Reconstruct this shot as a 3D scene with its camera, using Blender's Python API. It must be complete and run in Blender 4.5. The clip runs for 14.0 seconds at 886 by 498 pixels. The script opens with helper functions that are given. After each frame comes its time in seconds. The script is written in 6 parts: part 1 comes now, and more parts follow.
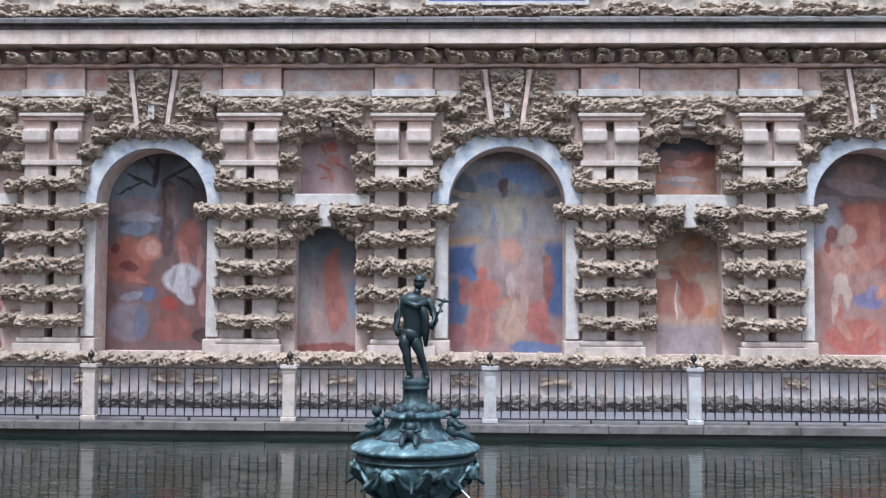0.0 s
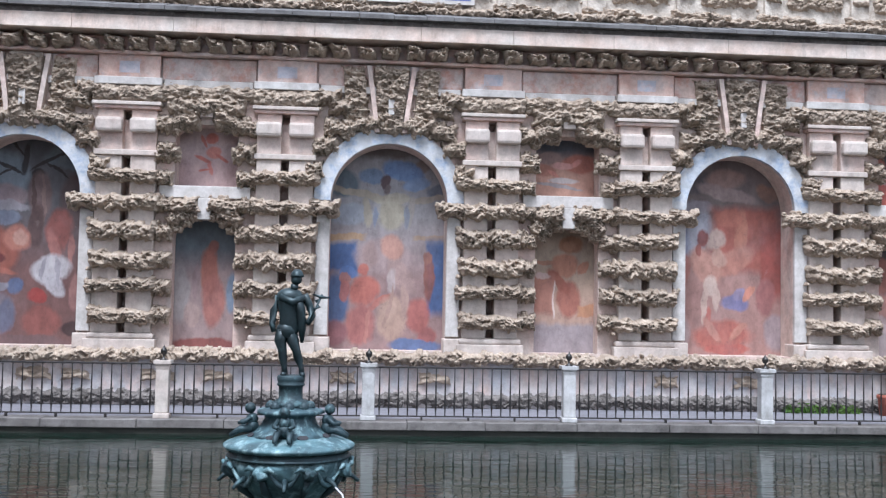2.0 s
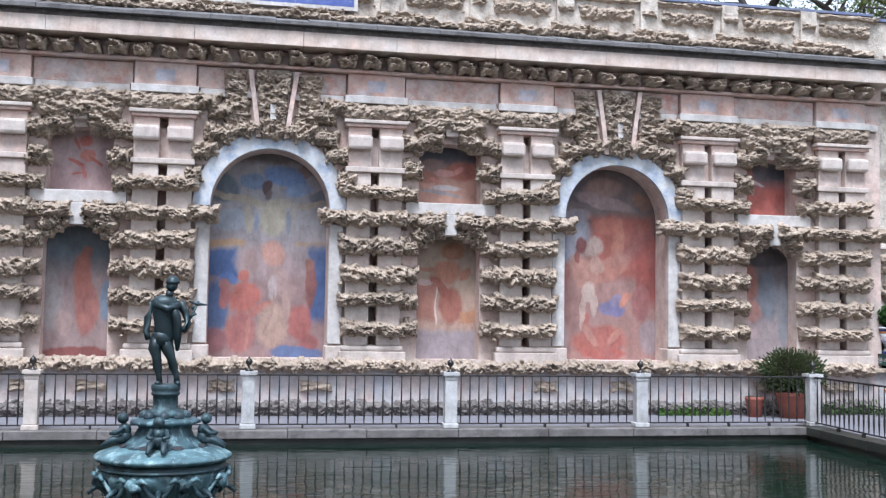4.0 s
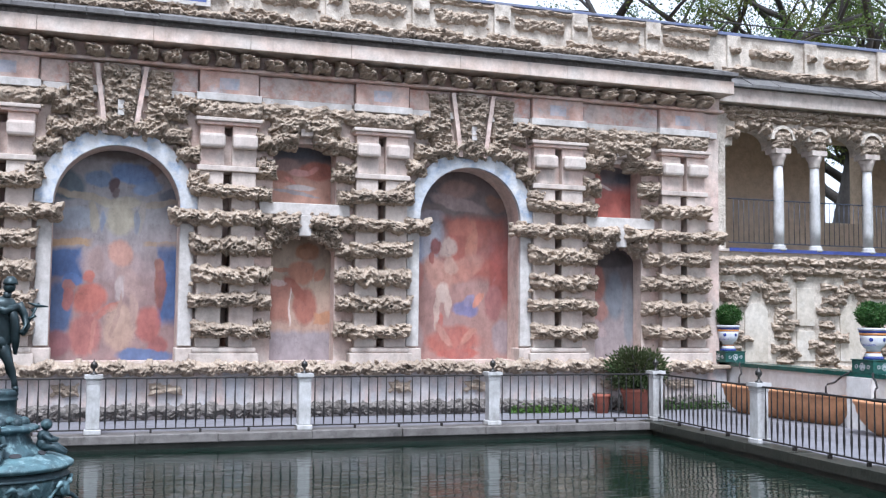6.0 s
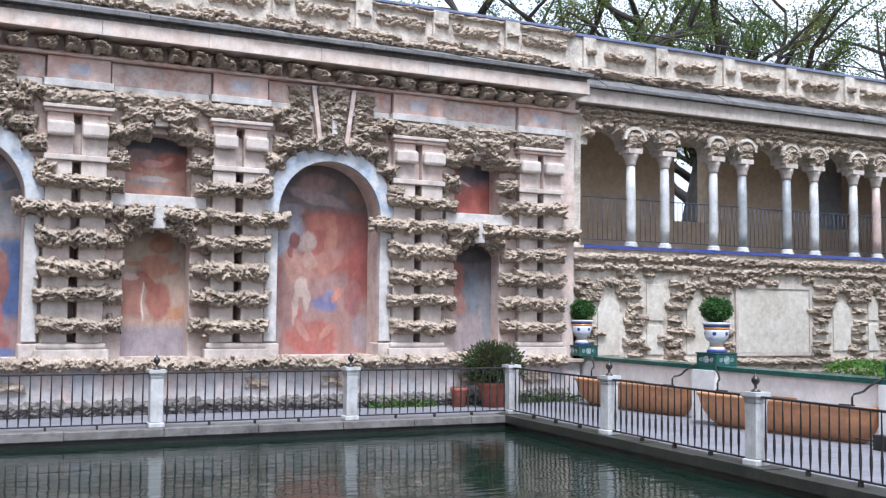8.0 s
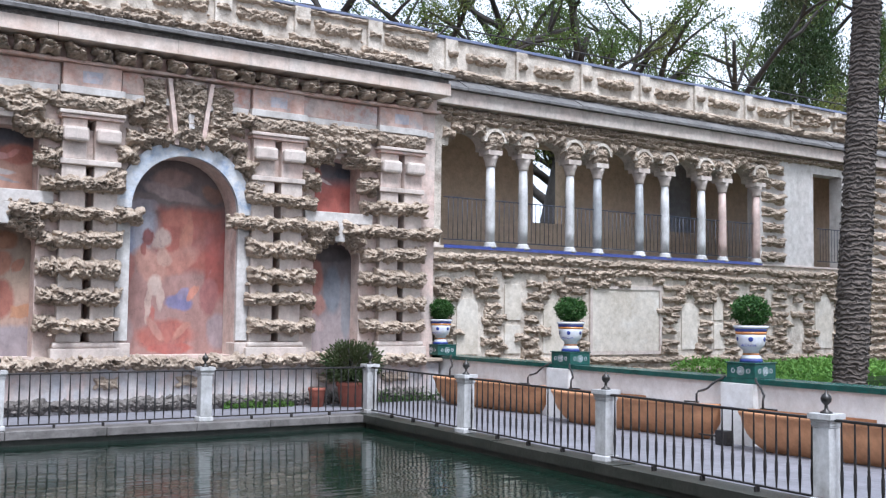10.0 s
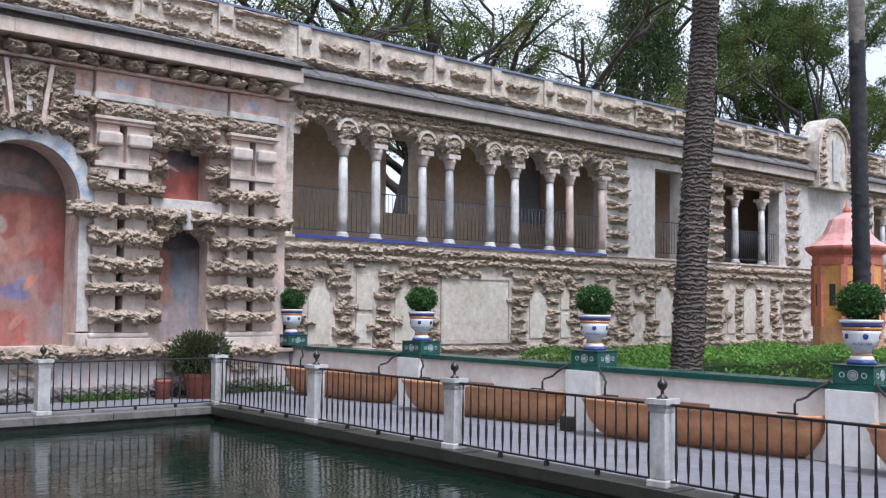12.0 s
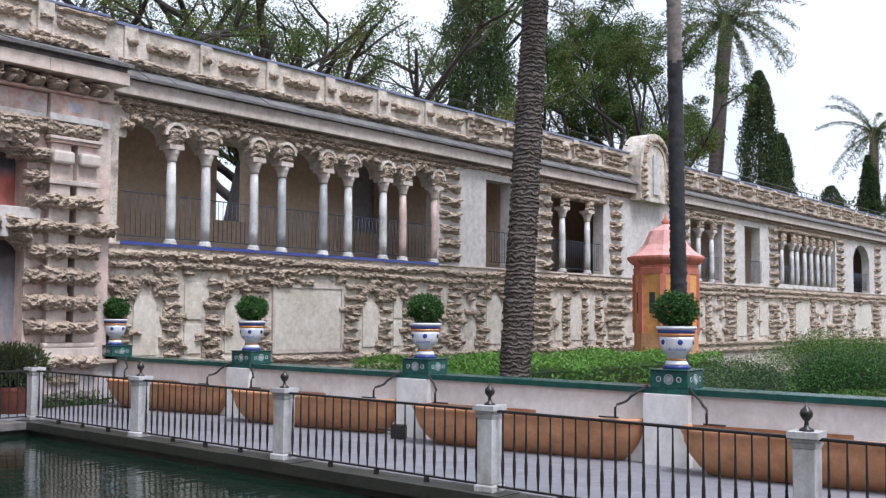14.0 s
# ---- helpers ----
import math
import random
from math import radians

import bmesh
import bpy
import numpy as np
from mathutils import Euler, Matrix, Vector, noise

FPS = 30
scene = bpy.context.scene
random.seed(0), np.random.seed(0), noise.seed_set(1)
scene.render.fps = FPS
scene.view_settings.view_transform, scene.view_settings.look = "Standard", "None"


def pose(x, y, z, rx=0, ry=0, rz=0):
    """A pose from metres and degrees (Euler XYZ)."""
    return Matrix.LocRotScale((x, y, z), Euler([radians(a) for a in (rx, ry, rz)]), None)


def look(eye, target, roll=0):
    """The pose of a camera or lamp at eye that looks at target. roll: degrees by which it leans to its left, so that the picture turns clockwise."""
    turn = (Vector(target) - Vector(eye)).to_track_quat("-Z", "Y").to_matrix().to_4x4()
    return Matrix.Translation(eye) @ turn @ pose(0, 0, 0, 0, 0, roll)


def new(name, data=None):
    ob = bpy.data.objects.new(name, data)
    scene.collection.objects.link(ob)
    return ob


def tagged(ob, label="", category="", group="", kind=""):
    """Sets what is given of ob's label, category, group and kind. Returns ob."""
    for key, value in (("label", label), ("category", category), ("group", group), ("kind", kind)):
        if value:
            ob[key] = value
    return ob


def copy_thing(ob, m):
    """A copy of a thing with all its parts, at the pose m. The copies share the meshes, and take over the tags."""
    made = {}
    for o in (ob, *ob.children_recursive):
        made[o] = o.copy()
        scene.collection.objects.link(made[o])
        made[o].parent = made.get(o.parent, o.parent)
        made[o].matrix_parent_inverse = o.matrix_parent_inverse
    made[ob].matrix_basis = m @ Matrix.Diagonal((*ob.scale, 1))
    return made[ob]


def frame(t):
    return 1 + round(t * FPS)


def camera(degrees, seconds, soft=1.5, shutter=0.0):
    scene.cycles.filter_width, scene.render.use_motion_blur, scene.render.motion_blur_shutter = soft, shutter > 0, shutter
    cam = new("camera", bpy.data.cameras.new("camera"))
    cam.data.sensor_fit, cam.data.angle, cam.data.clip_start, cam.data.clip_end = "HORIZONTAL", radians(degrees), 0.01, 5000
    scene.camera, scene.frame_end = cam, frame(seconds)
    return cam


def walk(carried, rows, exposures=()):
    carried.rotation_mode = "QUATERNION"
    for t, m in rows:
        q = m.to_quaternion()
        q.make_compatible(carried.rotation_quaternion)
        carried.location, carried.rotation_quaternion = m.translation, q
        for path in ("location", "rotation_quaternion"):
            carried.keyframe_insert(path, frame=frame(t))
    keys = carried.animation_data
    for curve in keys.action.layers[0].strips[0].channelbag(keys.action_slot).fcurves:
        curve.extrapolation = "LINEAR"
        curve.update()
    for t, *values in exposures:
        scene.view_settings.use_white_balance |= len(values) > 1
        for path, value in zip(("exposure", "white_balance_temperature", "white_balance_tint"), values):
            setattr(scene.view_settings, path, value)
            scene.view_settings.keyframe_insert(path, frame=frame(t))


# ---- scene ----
cam = camera(45.82, 14.0, 1.3)

# seconds, x, y, z, yaw, pitch, roll
PATH = [
    (0.0, 0.000, 0.000, 1.75, 1.619, 3.221, -0.320),
    (0.5, 0.008, 0.002, 1.75, 0.006, 3.135, -0.369),
    (1.0, 0.017, 0.005, 1.75, -1.719, 3.087, -0.634),
    (1.5, 0.025, 0.007, 1.75, -3.257, 3.083, -0.952),
    (2.0, 0.033, 0.009, 1.75, -4.807, 3.137, -1.109),
    (2.5, 0.042, 0.012, 1.75, -6.240, 3.227, -1.149),
    (3.0, 0.050, 0.014, 1.75, -7.824, 3.377, -1.083),
    (5.5, 0.073, -0.013, 1.75, -16.825, 3.749, -0.674),
    (6.0, 0.077, -0.018, 1.75, -18.979, 3.738, -0.611),
    (6.5, 0.082, -0.024, 1.75, -20.885, 3.682, -0.555),
    (7.0, 0.100, -0.025, 1.75, -22.806, 3.611, -0.591),
    (9.5, 0.191, -0.032, 1.75, -32.025, 3.572, -0.677),
    (10.0, 0.210, -0.033, 1.75, -33.961, 3.591, -0.746),
    (10.5, 0.216, -0.041, 1.75, -35.743, 3.516, -0.625),
    (11.0, 0.222, -0.050, 1.75, -37.762, 3.345, -0.527),
    (11.5, 0.228, -0.058, 1.75, -39.725, 3.185, -0.544),
    (12.0, 0.234, -0.066, 1.75, -41.937, 3.131, -0.670),
    (12.5, 0.240, -0.074, 1.75, -44.095, 3.202, -0.706),
    (13.0, 0.247, -0.082, 1.75, -46.509, 3.372, -0.645),
    (13.5, 0.253, -0.090, 1.75, -48.703, 3.543, -0.540),
    (14.0, 0.259, -0.099, 1.75, -50.953, 3.689, -0.409),
]
# the clip brightens towards its middle
EXPOSURES = [(0.0, 0.50, 5420, 11), (1.5, 0.61, 5420, 11), (3.0, 0.63, 5420, 11), (6.5, 0.71, 5420, 11), (9.5, 0.70, 5440, 11),
             (10.5, 0.57, 5480, 11), (12.0, 0.33, 5550, 13), (14.0, 0.31, 5680, 13)]
walk(cam, [(t, pose(x, y, z, 90 + p, r, w)) for t, x, y, z, w, p, r in PATH], EXPOSURES)

# ---- world and light: bright overcast evening sky ----
world = bpy.data.worlds.new("sky")
scene.world = world
world.use_nodes = True
wn, wl = world.node_tree.nodes, world.node_tree.links
wn.clear()
w_out = wn.new("ShaderNodeOutputWorld")
w_bg = wn.new("ShaderNodeBackground")
w_sky = wn.new("ShaderNodeTexSky")
w_sky.sky_type = 'NISHITA'
w_sky.sun_disc = False
w_sky.sun_elevation, w_sky.sun_rotation = radians(61), radians(196)
w_sky.air_density, w_sky.dust_density, w_sky.ozone_density = 1.0, 4.0, 1.0
w_mix = wn.new("ShaderNodeMix")
w_mix.data_type = 'RGBA'
w_mix.inputs[0].default_value = 0.8
w_cloud = wn.new("ShaderNodeTexNoise")
w_cloud.inputs["Scale"].default_value = 3.0
w_cloud.inputs["Detail"].default_value = 6.0
w_ramp = wn.new("ShaderNodeValToRGB")
w_ramp.color_ramp.elements[0].position, w_ramp.color_ramp.elements[0].color = 0.3, (11.0, 11.3, 12.0, 1)
w_ramp.color_ramp.elements[1].position, w_ramp.color_ramp.elements[1].color = 0.7, (15.5, 15.3, 15.0, 1)
wl.new(w_cloud.outputs["Fac"], w_ramp.inputs[0])
wl.new(w_sky.outputs[0], w_mix.inputs[6])
wl.new(w_ramp.outputs[0], w_mix.inputs[7])
wl.new(w_mix.outputs[2], w_bg.inputs[0])
w_bg.inputs[1].default_value = 0.081
wl.new(w_bg.outputs[0], w_out.inputs[0])

sun_data = bpy.data.lights.new("sun", 'SUN')
sun_data.energy, sun_data.angle, sun_data.color = 3.4, radians(22), (1.0, 0.96, 0.91)
sun = new("sun", sun_data)
sun.matrix_world = look((-5, 0, 33), (0, 18, 0))


# ---- materials ----
def node(nt, kind, **inputs):
    n = nt.nodes.new(kind)
    for k, val in inputs.items():
        n.inputs[k.replace("_", " ")].default_value = val
    return n


def noise_tex(nt, vec, scale, detail=6.0, rough=0.6, stretch=None):
    src = vec
    if stretch:
        m = nt.nodes.new("ShaderNodeMapping")
        m.inputs["Scale"].default_value = stretch
        nt.links.new(vec, m.inputs["Vector"])
        src = m.outputs[0]
    n = node(nt, "ShaderNodeTexNoise", Scale=scale, Detail=detail, Roughness=rough)
    nt.links.new(src, n.inputs["Vector"])
    return n.outputs["Fac"]


def ramp(nt, fac, lo, hi, c0=(0, 0, 0, 1), c1=(1, 1, 1, 1)):
    r = nt.nodes.new("ShaderNodeValToRGB")
    e = r.color_ramp.elements
    e[0].position, e[0].color, e[1].position, e[1].color = lo, c0, hi, c1
    nt.links.new(fac, r.inputs[0])
    return r.outputs[0]


def mix(nt, fac, a, b):
    m = nt.nodes.new("ShaderNodeMix")
    m.data_type = 'RGBA'
    for sock, val in ((m.inputs[0], fac), (m.inputs[6], a), (m.inputs[7], b)):
        if isinstance(val, bpy.types.NodeSocket):
            nt.links.new(val, sock)
        else:
            sock.default_value = val if not isinstance(val, tuple) else (*val[:3], 1)
    return m.outputs[2]


def start(name, rough=0.8, metal=0.0):
    m = bpy.data.materials.new(name)
    m.use_nodes = True
    nt = m.node_tree
    b = nt.nodes["Principled BSDF"]
    b.inputs["Roughness"].default_value, b.inputs["Metallic"].default_value = rough, metal
    pos = nt.nodes.new("ShaderNodeNewGeometry").outputs["Position"]
    return m, nt, b, pos


def bump(nt, b, height, strength, dist):
    bp = node(nt, "ShaderNodeBump", Strength=strength, Distance=dist)
    nt.links.new(height, bp.inputs["Height"])
    nt.links.new(bp.outputs[0], b.inputs["Normal"])


def surface(name, c, c_var, c_stain, scale=3.0, stain=(0.5, 0.75), rough=0.85, bump_s=0.4, bump_d=0.01, grain=40.0,
            metal=0.0, stretch=None, per_piece=0.0, grime=0.3):
    """A weathered surface: colour varies at a large and a small scale, with stains of a third colour and fine grime."""
    m, nt, b, pos = start(name, rough, metal)
    big = noise_tex(nt, pos, scale, 5.0)
    small = noise_tex(nt, pos, grain, 4.0)
    col = mix(nt, ramp(nt, big, 0.35, 0.65), c, c_var)
    st = noise_tex(nt, pos, scale * 1.7 + 0.3, 8.0, 0.7, stretch)
    col = mix(nt, ramp(nt, st, *stain), col, c_stain)
    fine = noise_tex(nt, pos, 5.0, 12.0, 0.78)
    g = 1 - grime
    col = mix(nt, ramp(nt, fine, 0.40, 0.62, (1, 1, 1, 1), (0, 0, 0, 1)), col, tuple(k * (0.35 + 0.65 * g) * g for k in c_stain)) if grime > 0.4 else col
    dark = mix(nt, ramp(nt, fine, 0.36, 0.64), (g, g * 0.98, g * 0.95), (1.08, 1.08, 1.08))
    mul = nt.nodes.new("ShaderNodeMix")
    mul.data_type, mul.blend_type = 'RGBA', 'MULTIPLY'
    mul.inputs[0].default_value = 1.0
    nt.links.new(col, mul.inputs[6])
    nt.links.new(dark, mul.inputs[7])
    out = mul.outputs[2]
    if per_piece:
        info = nt.nodes.new("ShaderNodeObjectInfo")
        tint = mix(nt, info.outputs["Random"], (1 - per_piece,) * 3, (1 + per_piece,) * 3)
        m2 = nt.nodes.new("ShaderNodeMix")
        m2.data_type, m2.blend_type = 'RGBA', 'MULTIPLY'
        m2.inputs[0].default_value = 1.0
        nt.links.new(out, m2.inputs[6])
        nt.links.new(tint, m2.inputs[7])
        out = m2.outputs[2]
    nt.links.new(out, b.inputs["Base Color"])
    bump(nt, b, small, bump_s, bump_d)
    return m


M = {}
M["plaster"] = surface("plaster", (0.64, 0.54, 0.475), (0.60, 0.44, 0.38), (0.46, 0.40, 0.365), 1.3, (0.48, 0.74), 0.9, 0.5, 0.014, 30, stretch=(1, 1, 0.4), grime=0.34)
M["damp"] = surface("damp_stained_plaster", (0.56, 0.50, 0.47), (0.44, 0.44, 0.46), (0.62, 0.47, 0.41), 1.8, (0.48, 0.70), 0.9, 0.5, 0.014, 30, stretch=(1, 1, 0.4), grime=0.30)
M["pink"] = surface("pink_paint", (0.58, 0.37, 0.30), (0.62, 0.50, 0.44), (0.45, 0.42, 0.42), 2.0, (0.52, 0.7), 0.9, 0.3, 0.008, 30)
M["rock"] = surface("tufa_rock", (0.475, 0.385, 0.298), (0.335, 0.262, 0.198), (0.56, 0.48, 0.39), 6.0, (0.5, 0.70), 0.95, 1.0, 0.03, 30, per_piece=0.12, grime=0.36)
M["rock_dark"] = surface("dark_tufa_rock", (0.20, 0.18, 0.165), (0.14, 0.125, 0.115), (0.34, 0.31, 0.28), 6.0, (0.5, 0.70), 0.9, 1.0, 0.03, 30, per_piece=0.12, grime=0.36)
M["stone"] = surface("pale_stone", (0.57, 0.51, 0.455), (0.53, 0.44, 0.39), (0.38, 0.33, 0.295), 1.6, (0.50, 0.75), 0.85, 0.3, 0.008, 34, stretch=(1, 1, 0.3))
M["corona"] = surface("weathered_cornice_stone", (0.62, 0.55, 0.49), (0.60, 0.46, 0.38), (0.34, 0.28, 0.24), 1.4, (0.55, 0.76), 0.85, 0.4, 0.010, 34, stretch=(1.6, 1, 0.25), per_piece=0.06, grime=0.30)
M["white"] = surface("limewash", (0.58, 0.555, 0.525), (0.52, 0.48, 0.45), (0.40, 0.36, 0.33), 1.5, (0.52, 0.78), 0.85, 0.25, 0.006, 26, stretch=(1, 1, 0.3))
M["whitewash"] = surface("whitewashed_wall", (0.78, 0.77, 0.75), (0.72, 0.705, 0.685), (0.60, 0.57, 0.54), 0.9, (0.56, 0.8), 0.85, 0.25, 0.006, 26, stretch=(1, 1, 0.3), grime=0.16)
M["ring"] = surface("blue_white_arch_paint", (0.58, 0.57, 0.56), (0.50, 0.53, 0.57), (0.30, 0.37, 0.49), 2.4, (0.48, 0.66), 0.85, 0.3, 0.006, 30)
M["slate"] = surface("dark_weathered_coping", (0.12, 0.115, 0.115), (0.18, 0.172, 0.168), (0.06, 0.058, 0.055), 1.5, (0.5, 0.75), 0.9, 0.6, 0.02, 24)
M["gallery"] = surface("ochre_grey_render", (0.61, 0.54, 0.46), (0.66, 0.60, 0.52), (0.37, 0.315, 0.26), 1.7, (0.46, 0.64), 0.92, 0.8, 0.03, 20, grime=0.36)
M["panel"] = surface("blank_plaster_panel", (0.60, 0.55, 0.48), (0.50, 0.44, 0.36), (0.66, 0.63, 0.58), 1.0, (0.5, 0.75), 0.9, 0.2, 0.005, 30)
M["tan"] = surface("tan_inner_wall", (0.62, 0.48, 0.34), (0.58, 0.46, 0.33), (0.46, 0.37, 0.28), 0.7, (0.55, 0.85), 0.9, 0.2, 0.005, 20)
M["iron"] = surface("dark_iron", (0.035, 0.033, 0.034), (0.05, 0.045, 0.042), (0.09, 0.06, 0.045), 6.0, (0.6, 0.8), 0.55, 0.3, 0.003, 60, metal=0.5)
M["post"] = surface("white_marble_post", (0.57, 0.565, 0.56), (0.48, 0.475, 0.47), (0.32, 0.31, 0.29), 3.0, (0.48, 0.72), 0.6, 0.2, 0.004, 40, stretch=(1, 1, 0.3), per_piece=0.08)
M["pave"] = surface("grey_paving", (0.175, 0.172, 0.192), (0.218, 0.212, 0.234), (0.128, 0.125, 0.136), 1.3, (0.5, 0.75), 0.8, 0.4, 0.01, 26, per_piece=0.06)
M["kerb"] = surface("wet_stone_kerb", (0.14, 0.128, 0.12), (0.21, 0.195, 0.185), (0.05, 0.047, 0.042), 2.6, (0.5, 0.75), 0.6, 0.5, 0.012, 24)
M["bronze"] = surface("verdigris_bronze", (0.04, 0.07, 0.08), (0.025, 0.042, 0.05), (0.15, 0.26, 0.28), 6.0, (0.54, 0.75), 0.55, 0.5, 0.006, 45, metal=0.35)
M["patina"] = surface("pale_patina_bronze", (0.13, 0.235, 0.26), (0.055, 0.10, 0.115), (0.36, 0.50, 0.52), 7.0, (0.5, 0.68), 0.6, 0.5, 0.006, 40, metal=0.2)
M["midpatina"] = surface("streaked_patina_bronze", (0.07, 0.13, 0.15), (0.035, 0.062, 0.075), (0.26, 0.39, 0.41), 8.0, (0.52, 0.68), 0.55, 0.5, 0.006, 45, metal=0.3, stretch=(1, 1, 0.35))
M["ball"] = surface("dark_bronze_ball", (0.06, 0.055, 0.05), (0.04, 0.04, 0.04), (0.10, 0.09, 0.075), 8.0, (0.55, 0.8), 0.4, 0.2, 0.002, 50, metal=0.7)
M["terracotta"] = surface("terracotta", (0.60, 0.31, 0.155), (0.53, 0.265, 0.13), (0.40, 0.22, 0.13), 2.0, (0.55, 0.8), 0.8, 0.3, 0.006, 30)
M["redpot"] = surface("red_clay_pot", (0.34, 0.11, 0.07), (0.28, 0.09, 0.06), (0.22, 0.09, 0.06), 4.0, (0.55, 0.8), 0.75, 0.3, 0.004, 40)
M["soil"] = surface("dark_soil", (0.06, 0.045, 0.035), (0.08, 0.06, 0.045), (0.04, 0.03, 0.025), 5.0)
M["green"] = surface("green_glazed_tile", (0.015, 0.09, 0.075), (0.02, 0.07, 0.06), (0.03, 0.11, 0.09), 6.0, (0.5, 0.75), 0.25, 0.15, 0.003, 30)
M["ceramic"] = surface("white_glazed_ceramic", (0.70, 0.71, 0.74), (0.64, 0.66, 0.71), (0.55, 0.56, 0.58), 5.0, (0.6, 0.85), 0.22, 0.1, 0.002, 30)
M["blue"] = surface("cobalt_glaze", (0.03, 0.045, 0.20), (0.04, 0.06, 0.26), (0.02, 0.03, 0.12), 6.0, (0.55, 0.8), 0.25, 0.1, 0.002, 30)
M["orange_glaze"] = surface("orange_glaze", (0.55, 0.23, 0.07), (0.50, 0.20, 0.06), (0.45, 0.2, 0.08), 6.0, (0.55, 0.8), 0.25, 0.1, 0.002, 30)
M["ochre"] = surface("ochre_orange_plaster", (0.66, 0.33, 0.10), (0.60, 0.29, 0.09), (0.45, 0.24, 0.12), 1.4, (0.55, 0.8), 0.9, 0.2, 0.005, 30)
M["coral"] = surface("coral_red_plaster", (0.58, 0.19, 0.13), (0.52, 0.17, 0.12), (0.42, 0.18, 0.14), 1.6, (0.55, 0.8), 0.85, 0.2, 0.005, 30)
M["bark"] = surface("dark_bark", (0.032, 0.028, 0.025), (0.05, 0.042, 0.036), (0.022, 0.019, 0.017), 3.0, (0.5, 0.75), 0.95, 0.8, 0.03, 18)
M["darkbark"] = surface("blackish_palm_bark", (0.028, 0.03, 0.034), (0.042, 0.042, 0.044), (0.06, 0.055, 0.05), 2.0, (0.55, 0.8), 0.95, 0.7, 0.02, 22)
M["palmbark"] = surface("palm_bark", (0.13, 0.108, 0.09), (0.07, 0.057, 0.048), (0.24, 0.20, 0.17), 5.0, (0.48, 0.66), 0.95, 0.9, 0.03, 26, stretch=(1, 1, 3.5))
M["palebark"] = surface("pale_palm_bark", (0.24, 0.21, 0.19), (0.17, 0.15, 0.135), (0.10, 0.09, 0.08), 3.0, (0.5, 0.75), 0.95, 0.7, 0.02, 22, stretch=(1, 1, 3))
M["ground"] = surface("garden_soil", (0.10, 0.085, 0.055), (0.07, 0.08, 0.04), (0.05, 0.06, 0.03), 0.6, (0.5, 0.75), 0.95, 0.6, 0.03, 12)
M["statue"] = surface("dark_statue_bronze", (0.022, 0.034, 0.038), (0.03, 0.05, 0.055), (0.07, 0.12, 0.13), 7.0, (0.55, 0.8), 0.42, 0.3, 0.004, 50, metal=0.45)
M["bluecope"] = surface("blue_grey_tile_coping", (0.13, 0.16, 0.30), (0.18, 0.20, 0.27), (0.20, 0.20, 0.22), 3.0, (0.5, 0.75), 0.5, 0.3, 0.006, 30)
M["blueiron"] = surface("blue_grey_iron", (0.035, 0.045, 0.075), (0.05, 0.06, 0.09), (0.08, 0.08, 0.09), 6.0, (0.6, 0.8), 0.5, 0.3, 0.003, 60, metal=0.3)
M["wet"] = surface("wet_algae_shaded_stone", (0.035, 0.038, 0.03), (0.05, 0.05, 0.04), (0.02, 0.025, 0.018), 2.0, (0.5, 0.75), 0.4, 0.5, 0.012, 24)
M["pinkroof"] = surface("pink_painted_roof", (0.64, 0.34, 0.31), (0.58, 0.30, 0.27), (0.45, 0.24, 0.2), 1.6, (0.55, 0.8), 0.8, 0.2, 0.005, 30)
M["frieze"] = surface("faded_frieze_paint", (0.62, 0.47, 0.40), (0.56, 0.51, 0.49), (0.52, 0.24, 0.17), 1.4, (0.47, 0.66), 0.9, 0.3, 0.008, 30, grime=0.34)
M["blueglaze"] = surface("blue_tile_glaze", (0.07, 0.10, 0.33), (0.10, 0.14, 0.38), (0.30, 0.34, 0.46), 7.0, (0.58, 0.72), 0.3, 0.1, 0.002, 30)
M["fadedblue"] = surface("faded_blue_paint", (0.46, 0.48, 0.56), (0.52, 0.47, 0.48), (0.58, 0.44, 0.40), 5.0, (0.5, 0.7), 0.9, 0.2, 0.004, 30)
M["dark"] = surface("dark_shutter", (0.03, 0.03, 0.035), (0.04, 0.04, 0.045), (0.02, 0.02, 0.02), 3.0)


def leaf_mat(name, c0, c1, c2):
    m, nt, b, pos = start(name, 0.6)
    rnd = nt.nodes.new("ShaderNodeNewGeometry").outputs["Random Per Island"]
    col = mix(nt, ramp(nt, rnd, 0.2, 0.9), c0, c1)
    col = mix(nt, ramp(nt, noise_tex(nt, pos, 0.6, 3.0), 0.45, 0.7), col, c2)
    nt.links.new(col, b.inputs["Base Color"])
    b.inputs["Specular IOR Level"].default_value = 0.2
    tr = nt.nodes.new("ShaderNodeBsdfTranslucent")
    nt.links.new(col, tr.inputs[0])
    mx = nt.nodes.new("ShaderNodeMixShader")
    mx.inputs[0].default_value = 0.3
    nt.links.new(b.outputs[0], mx.inputs[1])
    nt.links.new(tr.outputs[0], mx.inputs[2])
    nt.links.new(mx.outputs[0], nt.nodes["Material Output"].inputs[0])
    return m


